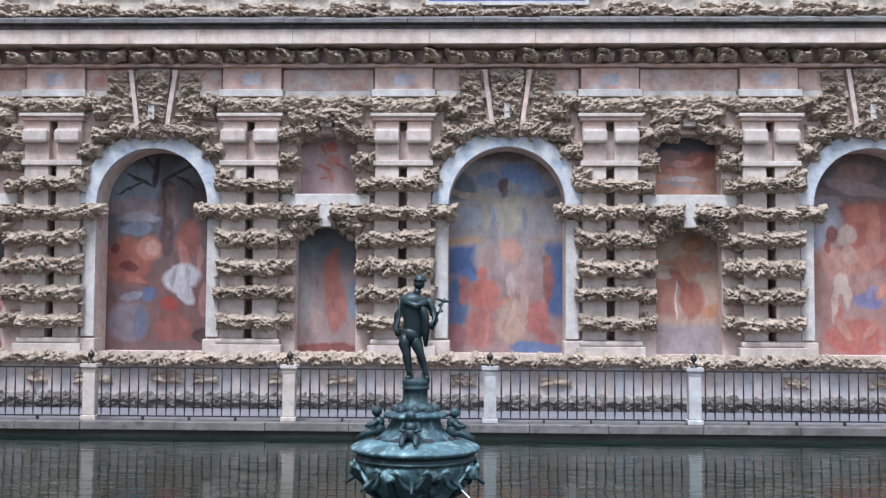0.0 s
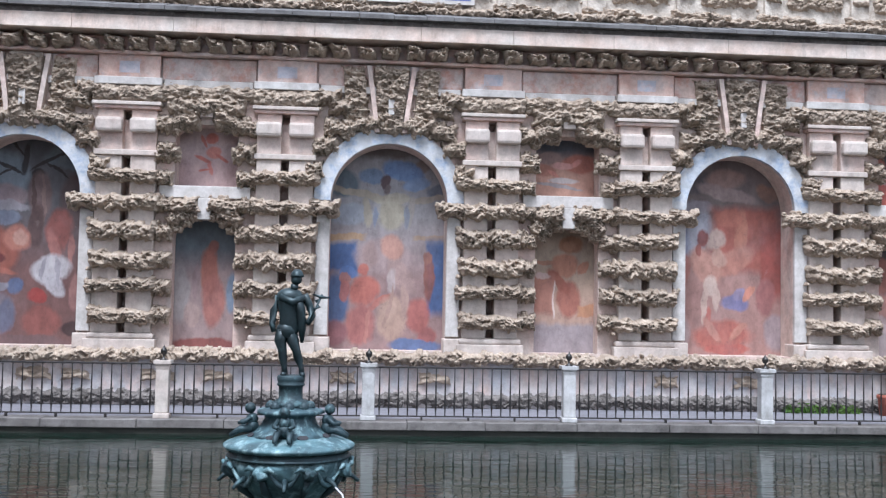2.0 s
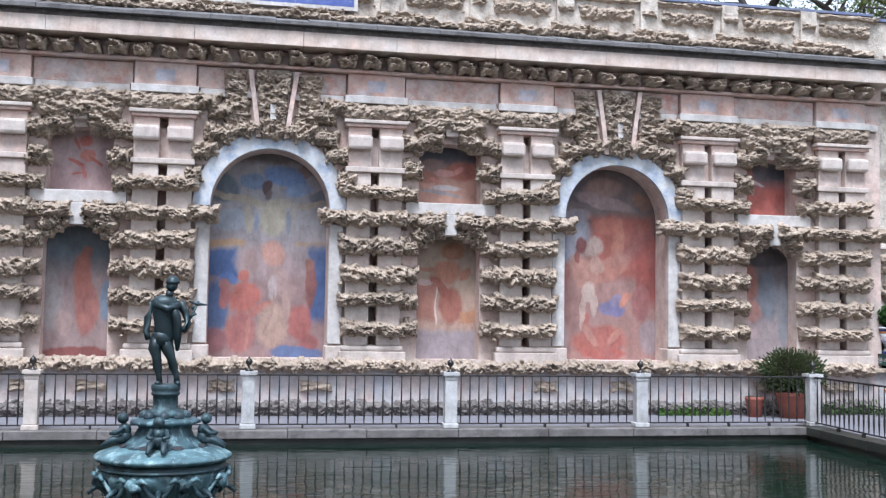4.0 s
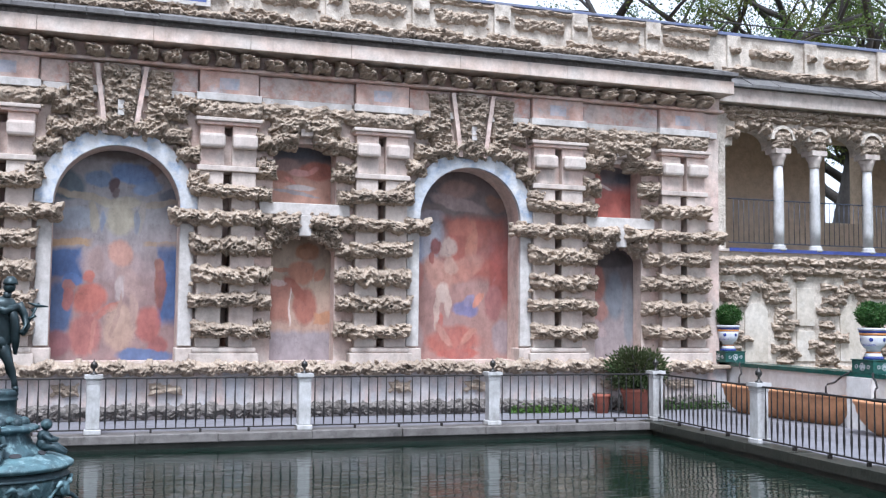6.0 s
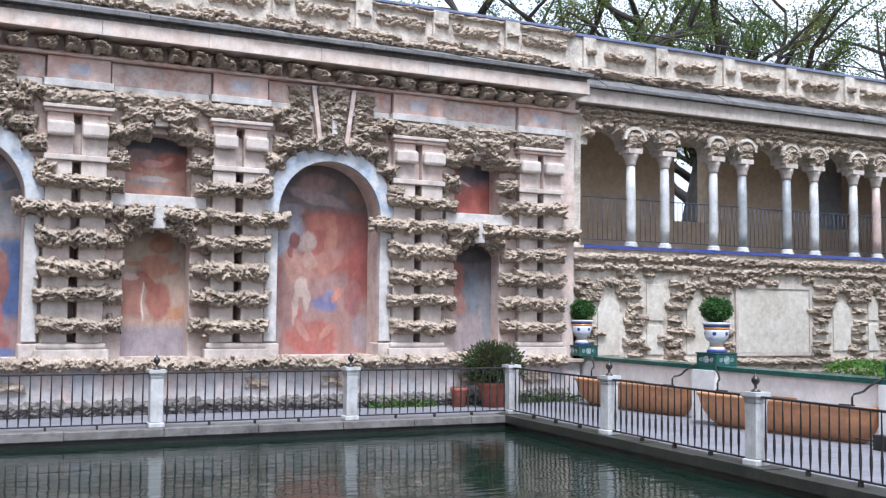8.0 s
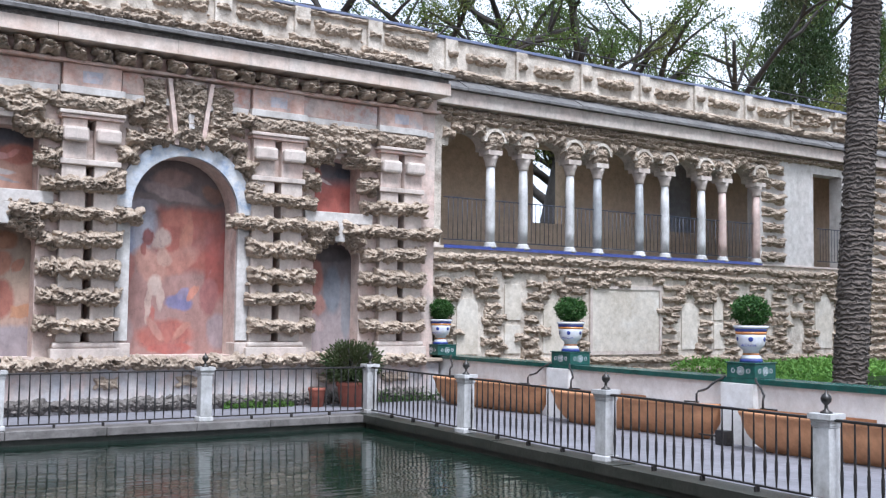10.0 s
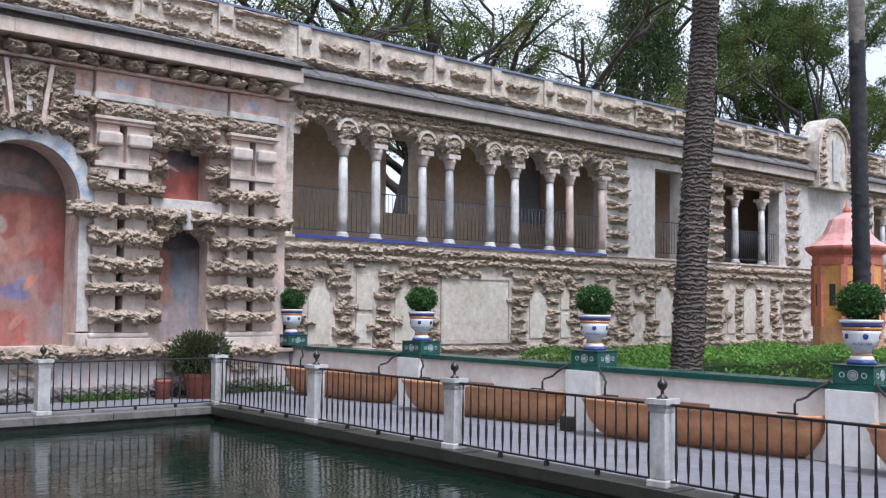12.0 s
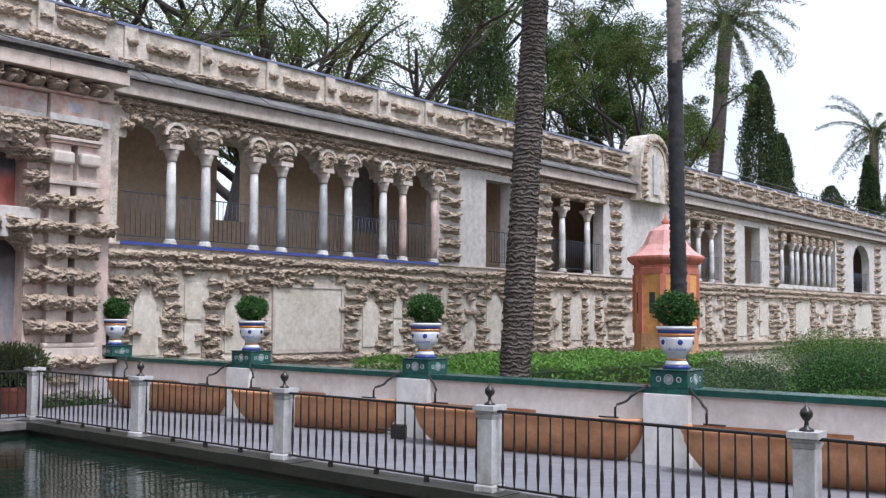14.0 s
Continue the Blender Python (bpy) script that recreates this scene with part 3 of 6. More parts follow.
F = {}
BARK, RED, SEA = (0.055, 0.045, 0.045), (0.44, 0.15, 0.115), (0.07, 0.14, 0.32)
F[-5.665] = fresco_mat("fresco_dark_tree", (0.16, 0.16, 0.17), (0.22, 0.12, 0.11), [
    (0.22, 0.80, 0.30, 0.12, 0, (0.30, 0.36, 0.41)), (0.78, 0.88, 0.22, 0.06, 0, (0.22, 0.27, 0.30)), (0.25, 0.70, 0.26, 0.06, 0, (0.40, 0.31, 0.32)), (0.30, 0.645, 0.22, 0.03, 0, (0.44, 0.42, 0.45)),
    (0.28, 0.59, 0.17, 0.035, 0, (0.27, 0.30, 0.39)), (0.88, 0.68, 0.16, 0.16, 0, (0.15, 0.11, 0.11)),
    (0.44, 0.87, 0.035, 0.075, 12, BARK), (0.30, 0.835, 0.15, 0.010, 12, BARK), (0.22, 0.80, 0.16, 0.008, -14, BARK), (0.62, 0.86, 0.16, 0.011, -16, BARK), (0.78, 0.885, 0.14, 0.008, 20, BARK), (0.36, 0.92, 0.09, 0.008, 30, BARK), (0.70, 0.82, 0.12, 0.008, 18, BARK), (0.55, 0.80, 0.06, 0.03, 0, BARK),
    (0.57, 0.70, 0.11, 0.12, -8, (0.23, 0.16, 0.15)), (0.52, 0.70, 0.018, 0.11, 0, (0.12, 0.075, 0.07)), (0.60, 0.69, 0.018, 0.12, -6, (0.30, 0.21, 0.19)), (0.55, 0.56, 0.07, 0.12, 4, (0.13, 0.08, 0.075)),
    (0.20, 0.44, 0.25, 0.13, 0, (0.38, 0.13, 0.09)), (0.40, 0.50, 0.13, 0.07, 0, (0.50, 0.22, 0.165)), (0.43, 0.50, 0.07, 0.04, 0, (0.60, 0.36, 0.29)), (0.10, 0.50, 0.055, 0.032, 0, (0.16, 0.04, 0.04)), (0.22, 0.415, 0.09, 0.028, 0, (0.16, 0.035, 0.035)), (0.20, 0.36, 0.22, 0.02, 8, (0.46, 0.17, 0.12)),
    (0.74, 0.54, 0.13, 0.11, 0, (0.34, 0.12, 0.10)), (0.70, 0.47, 0.05, 0.10, -25, (0.46, 0.20, 0.17)), (0.85, 0.45, 0.03, 0.08, 8, (0.44, 0.21, 0.18)),
    (0.68, 0.36, 0.19, 0.075, -6, (0.66, 0.64, 0.66)), (0.72, 0.29, 0.10, 0.05, 20, (0.62, 0.60, 0.63)), (0.62, 0.36, 0.02, 0.06, 20, (0.40, 0.38, 0.42)), (0.74, 0.35, 0.02, 0.08, -10, (0.44, 0.42, 0.46)),
    (0.57, 0.235, 0.10, 0.04, 0, (0.40, 0.07, 0.06)), (0.90, 0.26, 0.07, 0.10, 0, (0.42, 0.23, 0.21)), (0.92, 0.355, 0.045, 0.022, 0, (0.12, 0.07, 0.07)),
    (0.38, 0.275, 0.08, 0.042, 0, (0.13, 0.18, 0.32)), (0.24, 0.27, 0.10, 0.025, 0, (0.36, 0.36, 0.43)), (0.22, 0.15, 0.21, 0.11, 0, (0.28, 0.24, 0.28)), (0.33, 0.14, 0.09, 0.09, 10, (0.17, 0.18, 0.26)),
    (0.62, 0.12, 0.17, 0.09, 0, (0.32, 0.12, 0.10)), (0.88, 0.09, 0.13, 0.035, 0, (0.06, 0.035, 0.035)), (0.40, 0.03, 0.5, 0.03, 0, (0.20, 0.13, 0.13))], dim=0.56)
F[0.59] = fresco_mat("fresco_sky_and_sea", (0.40, 0.39, 0.40), (0.34, 0.235, 0.225), [
    # the first field darkens the crown, painted-in shade of the arch
    (0.50, 1.00, 0.60, 0.09, 0, (0.20, 0.17, 0.16)), (0.80, 0.90, 0.18, 0.04, -25, (0.30, 0.22, 0.19)), (0.62, 0.86, 0.20, 0.055, 8, (0.22, 0.34, 0.60)), (0.74, 0.80, 0.14, 0.035, -10, (0.30, 0.40, 0.60)), (0.36, 0.84, 0.12, 0.04, 0, (0.22, 0.30, 0.44)),
    (0.10, 0.80, 0.18, 0.07, 0, (0.15, 0.20, 0.24)), (0.95, 0.77, 0.13, 0.04, 0, (0.20, 0.22, 0.27)), (0.30, 0.75, 0.36, 0.022, 6, (0.48, 0.42, 0.33)), (0.85, 0.73, 0.20, 0.02, -6, (0.46, 0.40, 0.33)), (0.18, 0.65, 0.20, 0.06, 0, (0.40, 0.43, 0.48)),
    (0.53, 0.66, 0.13, 0.085, 0, (0.47, 0.43, 0.33)), (0.53, 0.73, 0.20, 0.026, 0, (0.49, 0.45, 0.36)), (0.32, 0.66, 0.035, 0.085, -8, (0.46, 0.41, 0.32)), (0.70, 0.665, 0.035, 0.09, 18, (0.46, 0.42, 0.38)), (0.385, 0.64, 0.03, 0.06, 0, (0.27, 0.31, 0.40)), (0.655, 0.64, 0.03, 0.06, 0, (0.30, 0.33, 0.39)),
    (0.48, 0.815, 0.055, 0.040, -15, (0.13, 0.085, 0.09)), (0.50, 0.775, 0.035, 0.028, 0, (0.24, 0.19, 0.19)),
    (0.14, 0.545, 0.20, 0.018, 0, (0.50, 0.34, 0.20), 1), (0.88, 0.545, 0.16, 0.014, 0, (0.46, 0.33, 0.22), 1), (0.12, 0.45, 0.16, 0.075, 0, SEA, 1), (0.93, 0.36, 0.10, 0.20, 0, SEA, 1), (0.08, 0.25, 0.12, 0.14, 0, (0.10, 0.17, 0.33)),
    (0.47, 0.45, 0.27, 0.09, 0, (0.43, 0.33, 0.32)), (0.55, 0.50, 0.10, 0.075, 0, (0.56, 0.32, 0.25)), (0.36, 0.46, 0.08, 0.07, 0, (0.40, 0.29, 0.27)), (0.62, 0.36, 0.15, 0.07, 25, (0.46, 0.33, 0.30)),
    (0.18, 0.375, 0.08, 0.03, 0, (0.12, 0.20, 0.42)), (0.15, 0.35, 0.05, 0.025, 0, (0.42, 0.20, 0.17)), (0.30, 0.395, 0.05, 0.036, 0, (0.50, 0.17, 0.13)), (0.31, 0.29, 0.14, 0.085, 0, (0.50, 0.17, 0.13)), (0.15, 0.29, 0.04, 0.06, -10, (0.44, 0.17, 0.14)), (0.45, 0.24, 0.12, 0.022, -20, (0.50, 0.19, 0.15)), (0.29, 0.13, 0.15, 0.11, 0, (0.42, 0.17, 0.15)), (0.36, 0.12, 0.02, 0.09, 0, (0.50, 0.24, 0.20)),
    (0.54, 0.335, 0.05, 0.075, 18, (0.52, 0.44, 0.42)), (0.56, 0.16, 0.15, 0.12, 12, (0.52, 0.37, 0.29)), (0.52, 0.22, 0.02, 0.12, 20, (0.42, 0.29, 0.24)), (0.66, 0.24, 0.05, 0.10, -10, (0.48, 0.34, 0.29)),
    (0.86, 0.36, 0.055, 0.13, 0, (0.27, 0.11, 0.085)), (0.85, 0.45, 0.04, 0.035, 0, (0.34, 0.16, 0.12)), (0.78, 0.18, 0.11, 0.10, 0, (0.42, 0.15, 0.13)), (0.84, 0.08, 0.09, 0.05, 0, (0.36, 0.14, 0.13)),
    (0.75, 0.035, 0.25, 0.035, 0, (0.13, 0.20, 0.38)), (0.08, 0.09, 0.12, 0.07, 0, (0.30, 0.14, 0.15))], dim=0.68)
F[6.90] = fresco_mat("fresco_red_drapery", (0.22, 0.18, 0.17), (0.40, 0.24, 0.21), [
    (0.15, 0.86, 0.20, 0.07, 0, (0.15, 0.14, 0.15)), (0.47, 0.87, 0.20, 0.055, 0, (0.40, 0.27, 0.23)), (0.48, 0.80, 0.30, 0.04, 8, (0.40, 0.31, 0.29)), (0.85, 0.81, 0.13, 0.045, 12, (0.36, 0.21, 0.15)),
    (0.14, 0.63, 0.22, 0.15, 0, (0.42, 0.43, 0.48)), (0.06, 0.53, 0.12, 0.12, 0, (0.29, 0.32, 0.42)), (0.22, 0.73, 0.16, 0.04, 0, (0.36, 0.33, 0.35)),
    (0.66, 0.575, 0.36, 0.18, 0, (0.35, 0.115, 0.085), 1), (0.90, 0.46, 0.12, 0.20, 0, (0.30, 0.085, 0.07), 1), (0.62, 0.60, 0.06, 0.14, 0, (0.44, 0.20, 0.14)), (0.50, 0.68, 0.16, 0.05, 0, (0.38, 0.15, 0.11)),
    (0.40, 0.57, 0.10, 0.06, 0, (0.46, 0.36, 0.31)), (0.55, 0.47, 0.22, 0.07, -15, (0.45, 0.22, 0.17)), (0.30, 0.44, 0.17, 0.09, 20, (0.50, 0.28, 0.22)), (0.12, 0.42, 0.05, 0.09, 18, (0.42, 0.19, 0.16)), (0.42, 0.48, 0.08, 0.05, 0, (0.52, 0.34, 0.27)),
    (0.27, 0.575, 0.055, 0.045, 0, (0.23, 0.07, 0.06)), (0.25, 0.52, 0.03, 0.03, 0, (0.30, 0.11, 0.09)),
    (0.33, 0.345, 0.08, 0.065, 0, (0.60, 0.48, 0.41)), (0.275, 0.25, 0.028, 0.12, 4, (0.58, 0.44, 0.37)), (0.385, 0.28, 0.035, 0.07, -8, (0.60, 0.46, 0.39)), (0.32, 0.18, 0.035, 0.07, 0, (0.44, 0.15, 0.12)),
    (0.56, 0.265, 0.15, 0.045, 0, (0.22, 0.22, 0.40)), (0.60, 0.31, 0.08, 0.03, -20, (0.30, 0.26, 0.38)), (0.69, 0.315, 0.07, 0.026, -30, (0.60, 0.27, 0.19)),
    (0.84, 0.30, 0.10, 0.10, 0, (0.34, 0.15, 0.14)), (0.45, 0.11, 0.30, 0.085, 0, RED), (0.36, 0.14, 0.12, 0.03, 30, (0.54, 0.28, 0.22)), (0.60, 0.13, 0.10, 0.03, -25, (0.52, 0.26, 0.20)), (0.50, 0.04, 0.22, 0.03, 0, (0.46, 0.14, 0.11)),
    (0.05, 0.12, 0.12, 0.10, 0, (0.40, 0.31, 0.30)), (0.93, 0.13, 0.12, 0.10, 0, (0.38, 0.31, 0.32))], dim=0.70)
# grey and faded ones: the dark upper ground carries the niche-top shade
lows = [fresco_mat("niche_fresco_grey_shaded", (0.15, 0.18, 0.20), (0.34, 0.26, 0.25), [(0.12, 0.42, 0.16, 0.25, 0, (0.38, 0.35, 0.34)), (0.55, 0.58, 0.16, 0.20, 0, (0.38, 0.15, 0.11)), (0.62, 0.36, 0.20, 0.22, 0, (0.40, 0.17, 0.14)), (0.60, 0.76, 0.10, 0.055, 0, (0.32, 0.14, 0.11)), (0.35, 0.50, 0.06, 0.16, 0, (0.30, 0.22, 0.22)), (0.90, 0.42, 0.10, 0.16, 0, (0.20, 0.27, 0.36)), (0.30, 0.26, 0.14, 0.10, 0, (0.44, 0.33, 0.30)), (0.5, 0.04, 0.6, 0.06, 0, (0.22, 0.07, 0.06))], (0.55, 0.75), 0.70),
        fresco_mat("niche_fresco_brown", (0.36, 0.29, 0.22), (0.46, 0.32, 0.25), [(0.62, 0.84, 0.20, 0.08, 0, (0.30, 0.15, 0.085)), (0.60, 0.83, 0.11, 0.05, 0, (0.38, 0.21, 0.13)), (0.25, 0.70, 0.20, 0.018, 0, (0.36, 0.19, 0.13)), (0.55, 0.68, 0.24, 0.10, 0, (0.38, 0.18, 0.12)), (0.82, 0.66, 0.09, 0.05, -30, (0.38, 0.18, 0.12)), (0.45, 0.56, 0.22, 0.06, 25, (0.30, 0.11, 0.075)), (0.60, 0.43, 0.20, 0.16, 0, (0.34, 0.13, 0.095)), (0.20, 0.46, 0.20, 0.17, 0, (0.38, 0.18, 0.135), 1), (0.20, 0.60, 0.13, 0.03, 0, (0.52, 0.40, 0.36)), (0.385, 0.42, 0.012, 0.15, 0, (0.66, 0.56, 0.50), 1), (0.86, 0.34, 0.14, 0.05, 0, (0.48, 0.25, 0.14), 1), (0.5, 0.10, 0.6, 0.16, 0, (0.31, 0.28, 0.30), 1)], dim=0.80),
        fresco_mat("niche_fresco_faded_shaded", (0.17, 0.15, 0.15), (0.34, 0.29, 0.29), [(0.28, 0.66, 0.17, 0.18, 0, (0.38, 0.17, 0.13)), (0.62, 0.55, 0.20, 0.22, 0, (0.20, 0.22, 0.25)), (0.32, 0.42, 0.20, 0.10, 0, (0.42, 0.22, 0.18)), (0.30, 0.28, 0.20, 0.06, 20, (0.46, 0.36, 0.35)), (0.88, 0.4, 0.10, 0.3, 0, (0.24, 0.25, 0.27)), (0.5, 0.85, 0.5, 0.08, 0, (0.09, 0.08, 0.08))], dim=0.72)]
PALE_RED = (0.46, 0.16, 0.13)
ups = [fresco_mat("panel_fresco_pale", (0.46, 0.38, 0.37), (0.44, 0.33, 0.32), [(0.52, 0.76, 0.11, 0.09, 0, PALE_RED), (0.56, 0.56, 0.12, 0.10, 10, (0.52, 0.22, 0.18)), (0.40, 0.72, 0.03, 0.12, -25, PALE_RED), (0.40, 0.46, 0.14, 0.035, 25, PALE_RED), (0.68, 0.48, 0.12, 0.03, 35, PALE_RED), (0.50, 0.33, 0.035, 0.12, -12, (0.50, 0.20, 0.17)), (0.40, 0.30, 0.10, 0.02, -10, PALE_RED)]),
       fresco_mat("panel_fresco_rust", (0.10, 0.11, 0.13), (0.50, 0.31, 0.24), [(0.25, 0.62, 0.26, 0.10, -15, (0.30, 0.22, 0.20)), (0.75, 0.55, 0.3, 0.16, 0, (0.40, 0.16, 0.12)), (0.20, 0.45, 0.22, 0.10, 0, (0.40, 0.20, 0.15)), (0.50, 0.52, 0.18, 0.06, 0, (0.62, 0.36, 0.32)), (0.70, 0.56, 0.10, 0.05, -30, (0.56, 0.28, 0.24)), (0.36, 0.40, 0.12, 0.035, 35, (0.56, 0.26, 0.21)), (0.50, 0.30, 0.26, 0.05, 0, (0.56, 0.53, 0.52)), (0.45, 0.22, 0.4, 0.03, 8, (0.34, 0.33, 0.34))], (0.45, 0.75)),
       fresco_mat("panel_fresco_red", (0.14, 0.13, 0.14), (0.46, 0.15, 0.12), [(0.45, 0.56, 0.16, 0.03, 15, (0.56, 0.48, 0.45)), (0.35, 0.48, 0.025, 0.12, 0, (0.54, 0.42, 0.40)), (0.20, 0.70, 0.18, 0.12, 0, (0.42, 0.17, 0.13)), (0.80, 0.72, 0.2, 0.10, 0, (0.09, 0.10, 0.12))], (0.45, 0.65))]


def fresco(x0, x1, z0, z1, m, y=19.02, bulge=0.0):
    bm = bmesh.new()
    n = 10
    cols = []
    for i in range(n + 1):
        u = i / n
        yy = y + bulge * (math.sin(math.pi * u) - 1)
        cols.append([bm.verts.new((x0 + (x1 - x0) * u, yy, z)) for z in (z0, z1)] + [bm.verts.new((x0 + (x1 - x0) * u, 19.30, z)) for z in (z0, z1)])
    for a, b in zip(cols, cols[1:]):
        for j, k in ((0, 1), (1, 3), (3, 2), (2, 0)):
            bm.faces.new((a[j], b[j], b[k], a[k]))
    ob = new("fresco", bpy.data.meshes.new("fresco"))
    bmesh.ops.recalc_face_normals(bm, faces=bm.faces)
    bm.to_mesh(ob.data)
    bm.free()
    ob.data.materials.append(m)
    ob.parent = wall_north
    return tagged(ob, "faded painted plaster in a recess")


for c, h in ARCHES:
    fresco(c - h - 0.05, c + h + 0.05, 0.9, 4.7, F[c], 18.89)
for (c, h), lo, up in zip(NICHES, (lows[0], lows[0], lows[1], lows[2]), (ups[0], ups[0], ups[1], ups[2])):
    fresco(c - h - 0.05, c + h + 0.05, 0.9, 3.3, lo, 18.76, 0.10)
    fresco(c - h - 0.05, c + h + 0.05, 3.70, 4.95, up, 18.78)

# arch surrounds: jambs, curved archivolt, keystone block
for c, h in ARCHES:
    bm = bmesh.new()
    arch_ring(bm, c, 3.56, h + 0.003, h + 0.29, WALL - 0.10, WALL + 0.30)
    part("archivolt", bm, "ring", wall_north, "blue and white painted arch band")
    for s in (-1, 1):
        a, b = sorted((c + s * (h + 0.003), c + s * (h + 0.24)))
        part("jamb", slab(a, b, WALL - 0.08, WALL + 0.28, 1.22, 3.30, 0.012), "white", wall_north)
        part("jamb_base", slab(a - 0.04, b + 0.04, WALL - 0.14, WALL + 0.27, 0.93, 1.19, 0.02), "stone", wall_north)

# pilaster pairs on plinths
for x0, x1 in PIERS:
    m = (x0 + x1) / 2
    part("plinth", slab(x0 - 0.10, x1 + 0.10, WALL - 0.24, WALL + 0.01, 0.80, 1.10, 0.015), "stone", wall_north)
    part("plinth_moulding", slab(x0 - 0.06, x1 + 0.06, WALL - 0.21, WALL + 0.01, 1.102, 1.20, 0.035), "stone", wall_north)
    for a, b in ((x0, m - 0.07), (m + 0.07, x1)):
        part("pilaster", slab(a, b, WALL - 0.15, WALL + 0.01, 1.203, 4.222, 0.015), "stone", wall_north)
        part("pilaster_head", slab(a, b, WALL - 0.15, WALL + 0.01, 4.325, 5.02, 0.012), "plaster", wall_north)
        part("console", slab(a - 0.01, b + 0.01, WALL - 0.30, WALL - 0.148, 4.615, 4.865, 0.05), "stone", wall_north)
    part("fillet", slab(x0 - 0.04, x1 + 0.04, WALL - 0.20, WALL + 0.01, 4.225, 4.322, 0.015), "stone", wall_north)
    part("capital", slab(x0 - 0.05, x1 + 0.05, WALL - 0.22, WALL + 0.01, 5.023, 5.08, 0.012), "pink", wall_north)
    part("capital", slab(x0 - 0.08, x1 + 0.08, WALL - 0.26, WALL + 0.01, 5.083, 5.145, 0.012), "stone", wall_north)
    part("rough_block", slab(x0 - 0.04, x1 + 0.04, WALL - 0.16, WALL + 0.01, 5.148, 5.44, 0.03), "rock", wall_north)
    part("frieze_block", slab(x0 - 0.02, x1 + 0.02, WALL - 0.12, WALL + 0.01, 5.58, 5.972, 0.012), "pink", wall_north)
    part("painted_square", slab(m - 0.17, m + 0.17, WALL - 0.124, WALL - 0.119, 5.66, 5.86), "fadedblue", wall_north, "faded blue painted square")
    part("frieze_ledge", slab(x0 - 0.07, x1 + 0.07, WALL - 0.20, WALL + 0.01, 5.444, 5.576, 0.012), "white", wall_north)
    for i, z in enumerate((1.49, 1.99, 2.45, 2.95, 3.41, 3.89)):
        piece("rock_band", BAND[(i + int(m * 3)) % 6], wall_north, pose(m + 0.03 * math.sin(7 * z + m), WALL - 0.15, z + 0.02 * math.sin(9 * z + m), 0, 2.5 * math.sin(5 * z + 3 * m)) @ Matrix.Diagonal((1 if i % 2 else -1, 1, 1.05 + 0.18 * math.sin(3 * z + 5 * m), 1)))

# ---- plain unseen walls, added to cut sky light from west and south ----
wall_west = thing("wall_west", "unseen plain plastered wall added west of the pond to block light", "wall", kind="structure")
part("masonry", slab(-15.2, -14.05, -12, 18.3, GARDEN, 13.0), "plaster", wall_west)
wall_south = thing("wall_south", "unseen plain plastered wall added behind the terrace to block light", "wall", kind="structure")
part("masonry", slab(-14.04, 30, -13.2, -12.2, GARDEN, 6.0), "plaster", wall_south)
part("terrace", slab(-14, 12.1, -12.19, -4.004, GARDEN, -0.006), "pave", pavement)

# panels of the frieze between the blocks, string courses and cornice
ends = [-12.6] + [v for p in PIERS for v in p] + [X_END]
for a, b in zip(ends[0::2], ends[1::2]):
    if b - a < 0.3:
        continue
    part("frieze_panel", slab(a + 0.05, b - 0.05, WALL - 0.05, WALL + 0.03, 5.58, 5.96, 0.01), "frieze", wall_north)
    part("frieze_ledge", slab(a + 0.09, b - 0.09, WALL - 0.10, WALL + 0.03, 5.444, 5.57, 0.012), "white", wall_north)
part("frieze_moulding", slab(-12.6, X_END + 0.03, WALL - 0.20, WALL + 0.03, 5.975, 6.03, 0.015), "pink", wall_north)
part("soffit", slab(-12.6, X_END + 0.02, WALL - 0.03, WALL + 0.03, 6.033, 6.305, 0.01), "pink", wall_north)
x = -12.4
rnd = random.Random(9)
while x < X_END - 0.1:
    piece("rock_bracket", rnd.choice(LUMP), wall_north, pose(x, WALL - 0.20, 6.15, 0, rnd.uniform(-10, 10)) @ Matrix.Diagonal((1.05, 1.35, 0.95, 1)))
    x += 0.435 + rnd.uniform(-0.03, 0.03)
x = -12.6
while x < X_END:
    w = min(rnd.uniform(1.6, 2.6), X_END + 0.06 - x)
    part("corona", slab(x, x + w - 0.004, WALL - 0.50, WALL + 0.03, 6.308, 6.56, 0.008), "corona", wall_north)
    x += w
def coping(x0, x1, y0, y1, z0, z1, lip=0.06):
    """A roughly hewn sloping coping, in lengths that do not quite meet."""
    rnd = random.Random(int(x0 * 10))
    bm = bmesh.new()
    x = x0
    while x < x1:
        w = min(rnd.uniform(0.35, 0.7), x1 - x)
        a, b = rnd.uniform(-0.012, 0.012), rnd.uniform(-0.012, 0.012)
        sec = [(y0 + a, z0), (y0 + a, z0 + lip + b), (y1, z1 + b), (y1, z0)]
        l, r = [[bm.verts.new((xx, yy, zz)) for yy, zz in sec] for xx in (x, x + w - 0.008)]
        bm.faces.new(l)
        bm.faces.new(r[::-1])
        for i in range(4):
            bm.faces.new((l[i], r[i], r[(i + 1) % 4], l[(i + 1) % 4]))
        x += w
    return bm


part("cornice_coping", coping(-12.6, X_END + 0.10, WALL - 0.60, 18.60, 6.655, 6.99), "slate", wall_north)
part("cornice_bed", slab(-12.6, X_END + 0.03, WALL - 0.45, WALL + 0.5, 6.563, 6.652, 0.005), "rock_dark", wall_north)

# basement under the niches
part("footing", slab(-12.6, X_END + 0.05, WALL - 0.18, WALL + 0.01, -0.005, 0.78, 0.01), "damp", wall_north)
part("ledge", slab(-12.6, X_END + 0.08, WALL - 0.30, WALL + 0.01, 0.783, 0.86, 0.02), "rock", wall_north)

